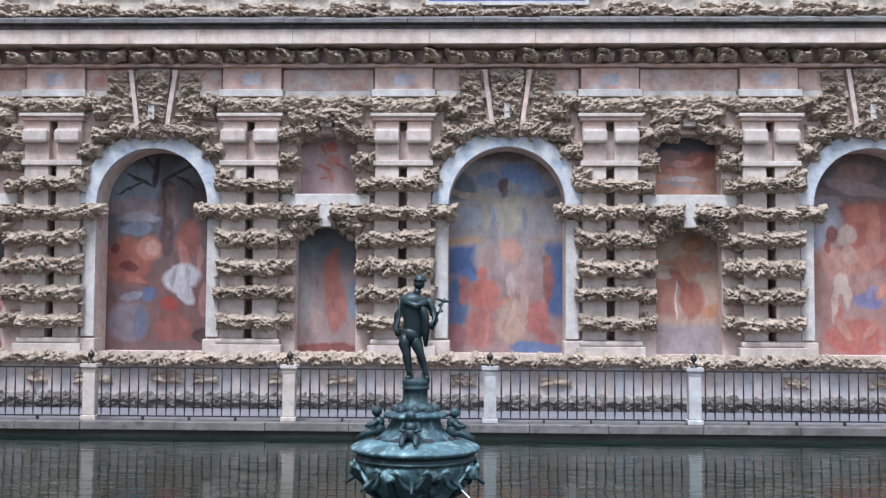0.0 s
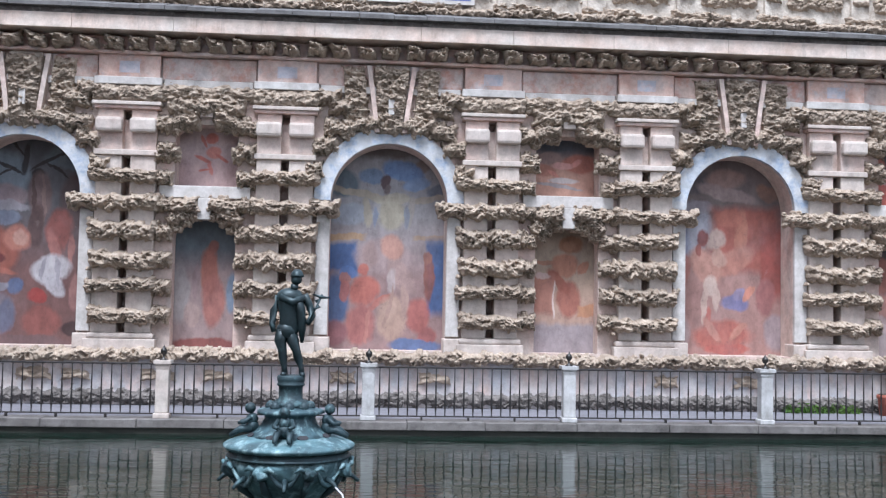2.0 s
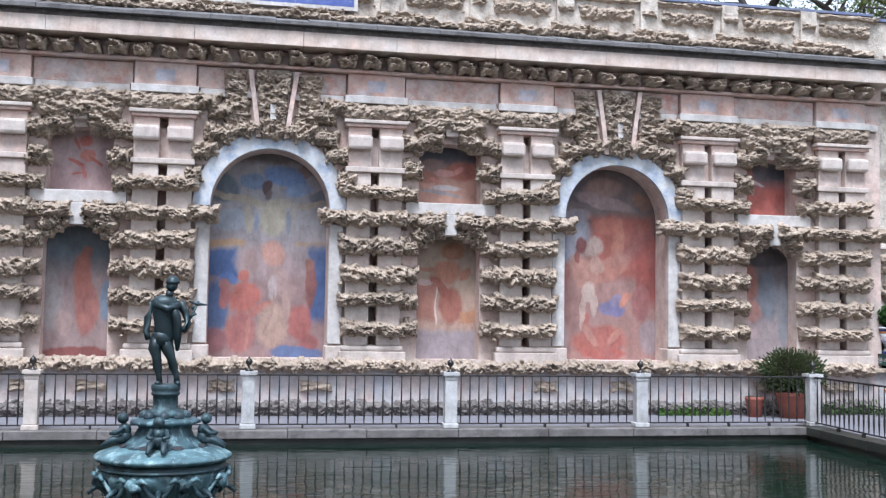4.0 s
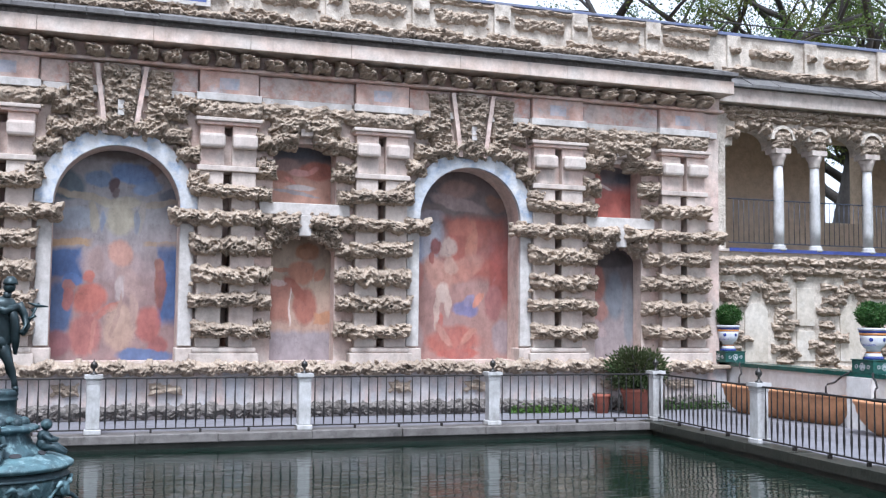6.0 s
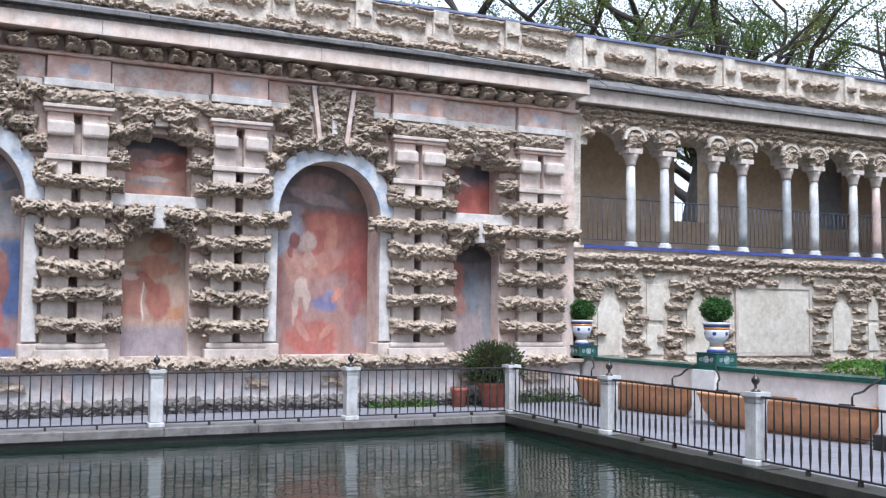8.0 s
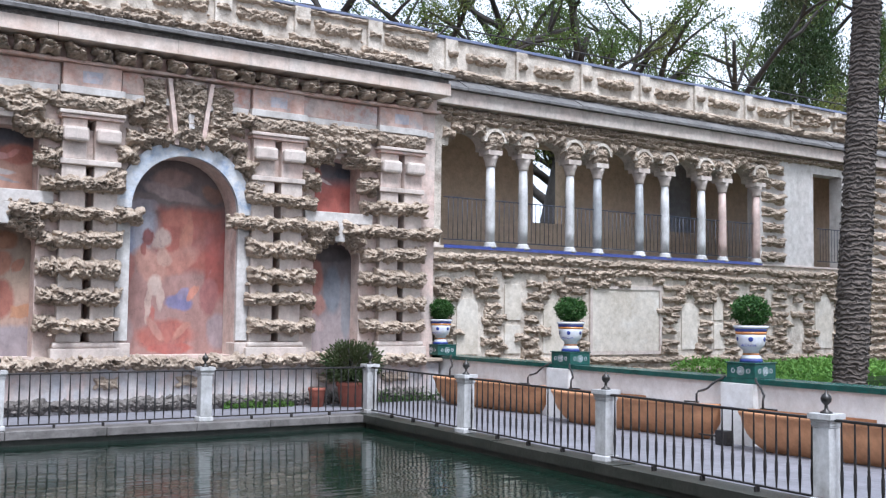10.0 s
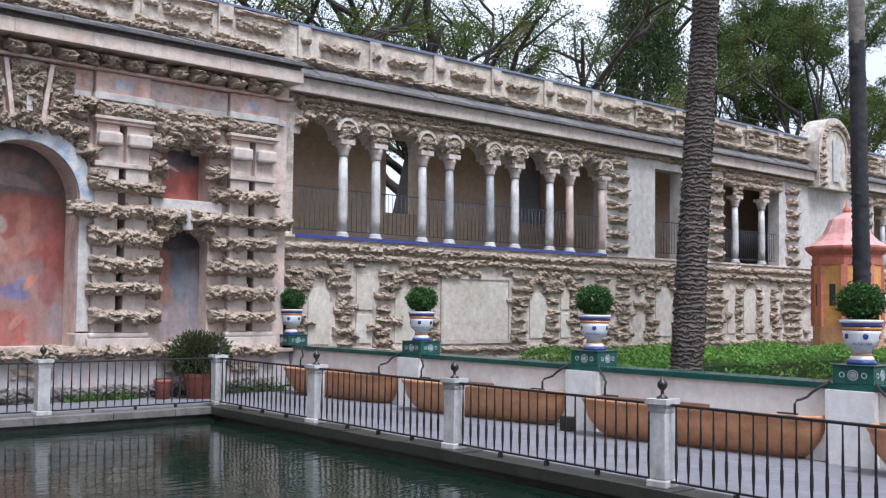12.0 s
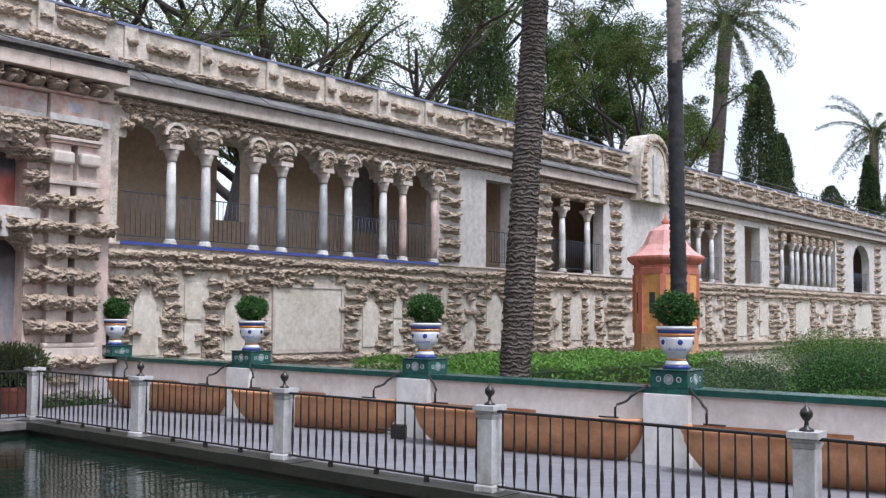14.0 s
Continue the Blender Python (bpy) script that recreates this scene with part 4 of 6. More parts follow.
M["greycol"] = surface("grey_marble", (0.33, 0.34, 0.35), (0.27, 0.28, 0.29), (0.42, 0.42, 0.42), 4.0, (0.5, 0.75), 0.5, 0.2, 0.003, 40)
M["pinkcol"] = surface("pink_marble", (0.52, 0.38, 0.33), (0.56, 0.44, 0.39), (0.42, 0.32, 0.29), 4.0, (0.5, 0.75), 0.5, 0.2, 0.003, 40)

# parapet over the whole north range
parapet = thing("parapet", "stone roof parapet with rock inlays and a thin blue coping", "parapet", kind="structure")
part("parapet_wall", slab(-12.6, X_END, 18.62, 18.95, 6.95, 7.82), "gallery", parapet)
part("blue_coping", slab(-12.6, X_END + 0.05, 18.56, 19.0, 7.823, 7.88, 0.01), "bluecope", parapet)
rnd = random.Random(21)
x = -12.3
while x < X_END - 0.6:
    part("parapet_pier", slab(x - 0.17, x + 0.17, 18.53, 18.62, 7.0, 7.818, 0.012), "gallery", parapet)
    piece("rock_chunk", rnd.choice(CHUNK), parapet, pose(x, 18.54, 7.52) @ Matrix.Scale(0.7, 4))
    piece("rock_band", rnd.choice(BAND), parapet, pose(x + 0.83, 18.64, 7.50) @ Matrix.Diagonal((0.95, 0.6, 1.0, 1)))
    piece("rock_strip", rnd.choice(STRIP), parapet, pose(x + 0.83, 18.62, 7.04) @ Matrix.Diagonal((1.25, 1.3, 1.1, 1)))
    piece("rock_strip", rnd.choice(STRIP), parapet, pose(x, 18.54, 7.03) @ Matrix.Diagonal((0.8, 1.2, 1, 1)))
    piece("rock_strip", rnd.choice(STRIP), parapet, pose(x + 0.83, 18.64, 7.77) @ Matrix.Diagonal((1.5, 0.8, 0.7, 1)))
    piece("rock_strip", rnd.choice(STRIP), parapet, pose(x + 0.3, 18.60, 7.17, 0, 2) @ Matrix.Diagonal((1.1, 0.9, 0.9, 1)))
    x += 1.66
part("tile_plaque", slab(-0.80, 1.98, 18.50, 18.528, 7.24, 7.80, 0.006), "blueglaze", parapet, "cobalt blue glazed tile plaque")
bm = bmesh.new()
for a, b, z0, z1 in ((-0.87, 2.05, 7.17, 7.237), (-0.87, -0.803, 7.237, 7.80), (1.983, 2.05, 7.237, 7.80)):
    box(bm, a, b, 18.49, 18.528, z0, z1)
part("plaque_border", bm, "white", parapet)

# ---- gallery range east of the grotto ----
wall_gallery = thing("wall_gallery", "two-storey garden gallery wall with columns above and rock-encrusted panels below", "wall", kind="structure")
COLS = [14.07, 15.00, 16.40, 17.27, 18.66, 19.55, 20.88, 21.68, 23.02]
G1 = GAL + 0.42
part("lower_wall", slab(X_END, 75, GAL, G1, GARDEN, 3.18), "gallery", wall_gallery)
part("floor_slab", slab(X_END, 75, G1 + 0.004, 22.2, 2.9, 3.2), "pave", wall_gallery)
part("floor_edge", slab(X_END, 75, GAL - 0.06, G1, 3.183, 3.24, 0.01), "stone", wall_gallery)
part("tile_edge", slab(12.75, 23.1, GAL - 0.075, GAL - 0.063, 3.19, 3.265), "blue", wall_gallery, "cobalt blue tile strip")

# the loggia's arches spring from the columns, wide and narrow by turns
bays = list(zip([12.70] + COLS[:-1], COLS))
for i, (a, b) in enumerate(bays):
    a, b = (a + 0.0, b + 0.0)
    half = (b - a) / 2 - 0.17
    wide = i % 2 == 0
    bm = bmesh.new()
    arch_wall(bm, a, b, 5.42, 6.27, (a + b) / 2, half, 5.50 if wide else 5.46, GAL, G1, (0.31 if wide else 0.19), n=10)
    part("loggia_arch", bm, "gallery", wall_gallery)
part("end_pier", slab(X_END, 12.70, GAL, G1, 3.2, 6.27), "gallery", wall_gallery)



def opening(bm, x0, x1, o0, o1, z0, z1, top=6.27):
    box(bm, x0, o0, GAL, G1, 3.2, top)
    box(bm, o1, x1, GAL, G1, 3.2, top)
    box(bm, o0, o1, GAL, G1, z1, top)
    if z0 > 3.21:
        box(bm, o0, o1, GAL, G1, 3.2, z0)


bm = bmesh.new()
opening(bm, 23.10, 28.05, 25.39, 26.70, 3.2, 5.88)
part("upper_wall", bm, "white", wall_gallery)
bm = bmesh.new()
box(bm, 28.05, 28.93, GAL, G1, 3.2, 6.27)
part("upper_wall", bm, "white", wall_gallery)
bm = bmesh.new()
box(bm, 28.93, 32.28, GAL, G1, 5.75, 6.27)
part("upper_wall", bm, "white", wall_gallery)
bm = bmesh.new()
box(bm, 32.28, 39.11, GAL, G1, 3.2, 6.27)
part("upper_wall", bm, "white", wall_gallery)
bm = bmesh.new()
box(bm, 39.11, 42.11, GAL, G1, 5.75, 6.27)
part("upper_wall", bm, "white", wall_gallery)
bm = bmesh.new()
opening(bm, 42.11, 48.3, 44.46, 46.17, 3.3, 5.85)
part("upper_wall", bm, "white", wall_gallery)
bm = bmesh.new()
box(bm, 48.3, 56.2, GAL, G1, 5.95, 6.27)
part("upper_wall", bm, "white", wall_gallery)
bm = bmesh.new()
box(bm, 48.3, 56.2, GAL, G1, 3.2, 3.4)
part("upper_wall", bm, "white", wall_gallery)
bm = bmesh.new()
box(bm, 56.2, 58.9, GAL, G1, 3.2, 6.27)
part("upper_wall", bm, "white", wall_gallery)
bm = bmesh.new()
arch_wall(bm, 58.9, 62.2, 3.2, 6.27, 60.5, 1.4, 4.9, GAL, G1, 1.0)
part("upper_wall", bm, "white", wall_gallery)
bm = bmesh.new()
box(bm, 62.2, 75, GAL, G1, 3.2, 6.27)
part("upper_wall", bm, "white", wall_gallery)

part("gallery_cornice", slab(X_END + 0.06, 75, GAL - 0.28, G1, 6.273, 6.585, 0.015), "stone", wall_gallery)
part("gallery_coping", coping(X_END + 0.10, 75, GAL - 0.40, GAL + 0.045, 6.588, 6.90), "slate", wall_gallery)
part("coping_bed", slab(X_END + 0.10, 75, GAL + 0.048, G1 + 0.1, 6.588, 6.88), "slate", wall_gallery)
part("parapet_wall", slab(X_END, 75, GAL + 0.05, GAL + 0.35, 6.883, 7.76), "gallery", wall_gallery)
part("parapet_coping", slab(X_END + 0.06, 75, GAL, GAL + 0.42, 7.763, 7.83, 0.01), "bluecope", wall_gallery)
part("roof", slab(X_END, 75, GAL + 0.36, 22.2, 6.55, 6.85), "tan", wall_gallery)

# inner back wall with two windows to the garden beyond
bm = bmesh.new()
B0, B1 = 21.4, 21.8
wins = [(17.45, 18.54, 4.20, 6.23), (22.51, 23.61, 4.24, 6.3)]
x = X_END
for a, b, z0, z1 in wins:
    box(bm, x, a, B0, B1, 3.2, 6.55)
    box(bm, a, b, B0, B1, 3.2, z0)
    box(bm, a, b, B0, B1, z1, 6.55)
    x = b
box(bm, x, 75, B0, B1, 3.2, 6.55)
box(bm, X_END, 75, B0, B1, GARDEN, 3.2)
part("shutter", slab(22.47, 23.65, 21.6, 21.66, 4.2, 6.34), "greycol", wall_gallery, "grey closed shutter")
part("inner_wall", bm, "tan", wall_gallery, "tan plastered inner wall with open windows")


def column(x, neck=5.05, tint="post"):
    c = thing("column", "slender pale marble column with carved capital under rough rock impost", "column", "gallery columns", at=(x, GAL + 0.07, 3.24))
    n = neck - 3.24
    part("base", lathe(bmesh.new(), [(0.16, 0.0), (0.17, 0.04), (0.13, 0.07), (0.145, 0.10), (0.11, 0.13)], 16), "post", c)
    part("shaft", lathe(bmesh.new(), [(0.105, 0.13), (0.115, 0.5), (0.11, 1.2), (0.095, n)], 16), tint, c)
    bm = lathe(bmesh.new(), [(0.10, n), (0.125, n + 0.03), (0.12, n + 0.08), (0.15, n + 0.16), (0.19, n + 0.26)], 12)
    box(bm, -0.19, 0.19, -0.19, 0.19, n + 0.262, n + 0.37)
    part("capital", bm, "stone", c)
    piece("rock_crust", IMPOST[int(x * 7) % 3], c, pose(0, -0.10, n + 0.56))
    return c


IMPOST = [rock_mesh("rock_crust", 0.42, 0.40, 0.16, 120 + i) for i in range(3)]
for x, tint in zip(COLS, ("post", "post", "post", "greycol", "greycol", "post", "post", "pinkcol", "pinkcol")):
    column(x, 5.05, tint)
for x in (29.71, 31.29, 39.95, 41.2, 48.9, 50.2, 50.9, 51.9, 52.8, 53.7, 54.6, 55.4):
    column(x, 5.05, "post")


def gallery_rail(x0, x1, y=GAL + 0.07, z0=3.38, z1=4.32, step=0.13, at=(0, 0, 0), turn=0.0):
    r = thing("gallery_railing", "thin blue-grey iron railing between the columns", "railing", "gallery railings", at=at, turn=turn)
    part("handrail", slab(x0, x1, y - 0.02, y + 0.02, z1 - 0.02, z1, 0.004), "blueiron", r)
    part("bottom_rail", slab(x0, x1, y - 0.015, y + 0.015, z0, z0 + 0.02, 0.004), "blueiron", r)
    n = max(2, round((x1 - x0) / step))
    me = link_mesh("bar", lathe(bmesh.new(), [(0.008, z0 + 0.02), (0.008, z1 - 0.02)], 6), "blueiron")
    for i in range(1, n):
        piece("bar", me, r, pose(x0 + (x1 - x0) * i / n, y, 0))


for a, b in zip([12.70] + COLS, COLS):
    gallery_rail(a + 0.12, b - 0.12)
gallery_rail(25.39, 26.70, GAL - 0.12)
for a, b in ((28.93, 29.71), (29.71, 31.29), (31.29, 32.28)):
    gallery_rail(a + 0.1, b - 0.1)
gallery_rail(44.46, 46.17, GAL - 0.12)
gallery_rail(39.2, 42.0)
gallery_rail(48.5, 56.1, step=0.16)
gallery_rail(59.2, 61.8)

# ---- railings round the pond ----
POST = thing("railing_post", "white marble railing post with moulded cap and bronze ball finial", "post", "pond railing posts", at=(-5.90, RAIL_N, 0))
part("shaft", slab(-0.096, 0.096, -0.09, 0.09, 0.08, 0.735, 0.010), "post", POST)
part("foot", slab(-0.12, 0.12, -0.115, 0.115, 0.0, 0.077, 0.015), "post", POST)
bm = bmesh.new()
for w, z0, z1 in ((0.100, 0.738, 0.755), (0.106, 0.757, 0.772), (0.100, 0.774, 0.785), (0.110, 0.787, 0.812), (0.128, 0.814, 0.865)):
    box(bm, -w, w, -w + 0.005, w - 0.005, z0, z1)
part("cap", bm, "post", POST)
part("finial", lathe(bmesh.new(), [(0.06, 0.865), (0.055, 0.88), (0.02, 0.90), (0.016, 0.942), (0.03, 0.955), (0.048, 0.98), (0.052, 1.005), (0.044, 1.03), (0.02, 1.052), (0.01, 1.07), (0.003, 1.09)], 18), "ball", POST, "dark bronze ball finial")
POSTS_N = [(-2.81, RAIL_N), (0.27, RAIL_N), (3.37, RAIL_N), (6.51, RAIL_N), (9.56, RAIL_N)]
POSTS_E = [(east(y), y) for y in (12.84, 9.54, 6.24, 2.94, -0.36)]
POSTS_W = [(-8.98, RAIL_N), (-11.75, RAIL_N)] + [(-11.75, 12.84), (-11.75, 9.54), (-11.75, 6.24), (-11.75, 2.94), (-11.75, -0.36)]
POSTS_S = [(x, -0.36) for x in (-8.6, -5.5, -2.4, 2.2, 5.3)]
for x, y in POSTS_N[1:] + POSTS_W + POSTS_S:
    copy_thing(POST, pose(x, y, 0))
for x, y in POSTS_E:
    copy_thing(POST, pose(x, y, 0, 0, 0, 4.1))
OLD = copy_thing(POST, pose(*POSTS_N[0], 0))
for old in (POST, OLD):
    for o in old.children:
        if not o.name.startswith("finial"):
            o.data = o.data.copy()
            o.data.materials[0] = M["stone"]
    tagged(old, "weathered tan stone railing post with bronze ball finial")

RAILS = {}


def rail_section(a, b):
    """A bay of railing between two posts."""
    n = math.hypot(b[0] - a[0], b[1] - a[1]) - 0.20
    ux, uy = (b[0] - a[0]) / (n + 0.20), (b[1] - a[1]) / (n + 0.20)
    m = pose(a[0] + ux * 0.10, a[1] + uy * 0.10, 0, 0, 0, math.degrees(math.atan2(uy, ux)))
    key = round(n, 1)
    if key in RAILS:
        return copy_thing(RAILS[key], m)
    r = RAILS[key] = thing("railing", "black iron railing with slender turned balusters on the pond kerb", "railing", "pond railings")
    part("handrail", slab(0, n, -0.022, 0.022, 0.795, 0.822, 0.006), "iron", r)
    part("bottom_rail", slab(0, n, -0.018, 0.018, 0.055, 0.075, 0.004), "iron", r)
    for x in (0.25 * n, 0.5 * n, 0.75 * n):
        part("foot", slab(x - 0.015, x + 0.015, -0.03, 0.03, 0.0, 0.054, 0.004), "iron", r)
    k = round(n / 0.145)
    me = link_mesh("baluster", lathe(bmesh.new(), [(0.008, 0.075), (0.009, 0.10), (0.017, 0.24), (0.016, 0.33), (0.011, 0.36), (0.015, 0.375), (0.011, 0.39), (0.013, 0.45), (0.008, 0.70), (0.008, 0.795)], 8), "iron")
    for i in range(k):
        piece("baluster", me, r, pose(n * (i + 0.5) / k, 0, 0))
    r.matrix_basis = m
    return r


line_n = [(-11.75, RAIL_N), (-8.98, RAIL_N), (-5.90, RAIL_N)] + POSTS_N
for a, b in zip(line_n, line_n[1:]):
    rail_section(a, b)
line_e = [POSTS_N[-1]] + POSTS_E
for a, b in zip(line_e, line_e[1:]):
    rail_section(a, b)
line_w = POSTS_W[1:]
for a, b in zip(line_w, line_w[1:]):
    rail_section(a, b)
line_s = [POSTS_W[-1]] + POSTS_S + [POSTS_E[-1]]
for a, b in zip(line_s, line_s[1:]):
    rail_section(a, b)

# ---- low east wall with tiled coping, urns, troughs ----
def ew(y, off=0.0):
    return 11.84 + 0.05 * (y - 8.0) + off


wall_east = thing("wall_east", "low whitewashed terrace wall with green tiled coping", "wall", kind="structure")
ys = [-4.0, 18.6]
part("wall_body", prism_bm([(ew(ys[0], 0.10), ys[0]), (ew(ys[0], 0.48), ys[0]), (ew(ys[1], 0.48), ys[1]), (ew(ys[1], 0.10), ys[1])], GARDEN, 0.84), "whitewash", wall_east)
y = ys[0]
while y < ys[1]:
    y2 = min(y + 0.30, ys[1])
    part("coping_tile", prism_bm([(ew(y, 0.05), y), (ew(y, 0.53), y), (ew(y2, 0.53), y2 - 0.004), (ew(y2, 0.05), y2 - 0.004)], 0.843, 0.915), "green", wall_east)
    y = y2
URNS = [18.3, 14.08, 9.945, 5.77, 1.6]
for y in URNS[1:]:
    part("wall_pier", prism_bm([(ew(y - 0.30, -0.02), y - 0.30), (ew(y - 0.30, 0.098), y - 0.30), (ew(y + 0.30, 0.098), y + 0.30), (ew(y + 0.30, -0.02), y + 0.30)], -0.006, 0.838), "whitewash", wall_east)

# ---- rock crust of the grotto wall ----
rnd = random.Random(33)
FLIP = Matrix.Scale(-1, 4, (1, 0, 0))
for x0, x1 in PIERS:
    m = (x0 + x1) / 2
    near = min(NICHES, key=lambda n: abs(n[0] - m))
    s = 1 if near[0] > m else -1
    edge = near[0] - s * near[1]
    inner = x1 if s > 0 else x0
    mid, w = (inner + edge) / 2, abs(edge - inner)
    for i, z in enumerate((1.52, 1.98, 2.46, 2.93, 3.41, 3.87, 4.36)):
        piece("rock_band", rnd.choice(HALF_BAND), wall_north, pose(mid, WALL - 0.05, z, 0, rnd.uniform(-6, 6)) @ Matrix.Diagonal((max(w / 0.52, 0.5), 1, 1, 1)))
    # towards the arch the bands turn the corner of the jamb at the spring only
    piece("rock_band", rnd.choice(HALF_BAND), wall_north, pose((x0 if s > 0 else x1) - s * 0.20, WALL - 0.10, 3.42) @ Matrix.Diagonal((1.0, 1.1, 1, 1)))
    piece("rock_band", rnd.choice(HALF_BAND), wall_north, pose(mid + s * 0.02, WALL - 0.06, 4.78, 0, rnd.uniform(-15, 15)) @ Matrix.Diagonal((w / 0.5 + 0.2, 1, 1.1, 1)))
    piece("rock_band", rnd.choice(BAND), wall_north, pose(m, WALL - 0.15, 5.30) @ Matrix.Diagonal((1.0, 0.55, 1.0, 1)))

LEDGE = [rock_mesh("rock_ledge", 1.3, 0.18, 0.24, 200 + i) for i in range(4)]
FOOT = [rock_mesh("rock_footing", 1.3, 0.24, 0.13, 210 + i, "rock_dark") for i in range(4)]
x = -12.2
while x < X_END - 0.3:
    piece("rock_ledge", rnd.choice(LEDGE), wall_north, pose(x, WALL - 0.22, 0.84 + rnd.uniform(-0.02, 0.03)) @ Matrix.Diagonal((1, 1, 1.2, 1)))
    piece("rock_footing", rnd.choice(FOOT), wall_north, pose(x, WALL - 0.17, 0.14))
    if rnd.random() < 0.75:
        piece("rock_chunk", rnd.choice(CHUNK), wall_north, pose(x + rnd.uniform(-0.3, 0.3), WALL - 0.18, 0.50) @ Matrix.Diagonal((rnd.uniform(0.8, 1.9), 0.7, 1.1, 1)))
    x += 1.12

for c, h in NICHES:
    part("sill", slab(c - h - 0.24, c + h + 0.24, WALL - 0.10, WALL + 0.2, 3.53, 3.74, 0.012), "white", wall_north)
    part("keystone", slab(c - 0.11, c + 0.11, WALL - 0.14, WALL + 0.15, 3.16, 3.527, 0.012), "white", wall_north)
    for s in (-1, 1):
        piece("rock_band", rnd.choice(HALF_BAND), wall_north, pose(c + s * (h * 0.62), WALL - 0.08, 3.40, 0, s * 10) @ Matrix.Diagonal((1.05, 1.1, 1.1, 1)))
        piece("rock_band", rnd.choice(HALF_BAND), wall_north, pose(c + s * (h * 0.86), WALL - 0.06, 3.20, 0, s * 38) @ Matrix.Diagonal((0.7, 1, 1, 1)))
        piece("rock_band", rnd.choice(HALF_BAND), wall_north, pose(c + s * (h * 0.80), WALL - 0.06, 4.86, 0, s * 30) @ Matrix.Diagonal((0.8, 1, 1, 1)))
        piece("rock_bracket", rnd.choice(LUMP), wall_north, pose(c + s * 0.30, WALL - 0.06, 4.90) @ Matrix.Scale(1.15, 4))
        piece("rock_band", rnd.choice(HALF_BAND), wall_north, pose(c + s * (h + 0.12), WALL - 0.04, 4.28) @ Matrix.Diagonal((0.8, 1, 1, 1)))
    piece("rock_band", rnd.choice(BAND), wall_north, pose(c, WALL - 0.06, 5.13) @ Matrix.Diagonal((1.15, 1, 1.2, 1)))
    piece("rock_band", rnd.choice(BAND), wall_north, pose(c, WALL - 0.04, 5.36) @ Matrix.Diagonal((1.5, 0.8, 1.1, 1)))
    part("recess_key", slab(c - 0.11, c + 0.11, WALL - 0.16, WALL + 0.05, 4.93, 5.06, 0.012), "stone", wall_north)
    for a in (28, 50, 72, 108, 130, 152):
        piece("rock_bracket", rnd.choice(LUMP), wall_north, pose(c + h * math.cos(radians(a)), WALL + 0.03, 2.86 + 0.36 * math.sin(radians(a)) + rnd.uniform(-0.02, 0.03)) @ Matrix.Diagonal((0.75, 0.8, 0.85, 1)))
    for k in (-0.78, -0.46, 0.46, 0.78):
        piece("rock_bracket", rnd.choice(LUMP), wall_north, pose(c + k * h, WALL + 0.02, 4.80 + rnd.uniform(-0.05, 0.03)) @ Matrix.Diagonal((0.9, 0.8, 0.9, 1)))


KEY = [rock_mesh("rock_keystone", 0.9, 1.2, 0.20, 230 + i, inside=lambda x, z: abs(x) < 0.18 + 0.13 * (z + 0.6) / 1.2) for i in range(2)]
SIDE = [rock_mesh("rock_voussoir", 0.5, 1.1, 0.20, 240 + i, inside=lambda x, z: abs(x - 0.06 * z) < 0.17) for i in range(2)]
for c, h in ARCHES:
    r = h + 0.26
    zt = 3.56 + r
    part("keystone_core", slab(c - 0.28, c + 0.28, WALL - 0.10, WALL + 0.01, zt - 0.12, 5.97, 0.02), "gallery", wall_north)
    piece("rock_keystone", rnd.choice(KEY), wall_north, pose(c, WALL - 0.09, zt + 0.50) @ Matrix.Diagonal((1, 1, (5.96 - zt + 0.08) / 1.2, 1)))
    bm = bmesh.new()
    box(bm, -0.05, 0.05, -0.24, -0.05, -0.13, 0.13)
    k = part("keystone_insert", bm, "white", wall_north)
    k.matrix_basis = pose(c, WALL, zt + 0.36)
    for s in (-1, 1):
        bm = bmesh.new()
        pts = [(s * 0.24, zt - 0.08), (s * 0.30, zt + 0.4), (s * 0.40, 5.93)]
        for (xa, za), (xb, zb) in zip(pts, pts[1:]):
            vs = [bm.verts.new((c + xx, yy, zz)) for yy in (WALL - 0.18, WALL) for xx, zz in ((xa - 0.04, za), (xa + 0.04, za), (xb + 0.04, zb), (xb - 0.04, zb))]
            for f in ((0, 1, 2, 3), (7, 6, 5, 4), (0, 4, 5, 1), (1, 5, 6, 2), (2, 6, 7, 3), (3, 7, 4, 0)):
                bm.faces.new([vs[i] for i in f])
        part("voussoir_joint", bm, "plaster", wall_north)
        piece("rock_voussoir", rnd.choice(SIDE), wall_north, pose(c + s * 0.63, WALL - 0.04, zt + 0.60) @ Matrix.Diagonal((s * 1.1, 1, 0.9, 1)))
        # rock shoulders round the archivolt
        for a, rr, sc in ((22, 0.14, 0.8), (40, 0.20, 1.0), (54, 0.26, 1.1), (66, 0.16, 1.0), (76, 0.10, 0.8)):
            t = radians(a)
            piece("rock_band", rnd.choice(HALF_BAND), wall_north, pose(c + s * (r + rr) * math.cos(t), WALL - 0.05, 3.56 + (r + rr) * math.sin(t), 0, rnd.uniform(-12, 12)) @ Matrix.Diagonal((sc * 0.85, 1.0, 1.15, 1)))
        for xx, z in ((0.86, 5.20), (1.12, 5.36)):
            piece("rock_band", rnd.choice(HALF_BAND), wall_north, pose(c + s * xx, WALL - 0.05, z) @ Matrix.Diagonal((0.9, 1, 1.1, 1)))

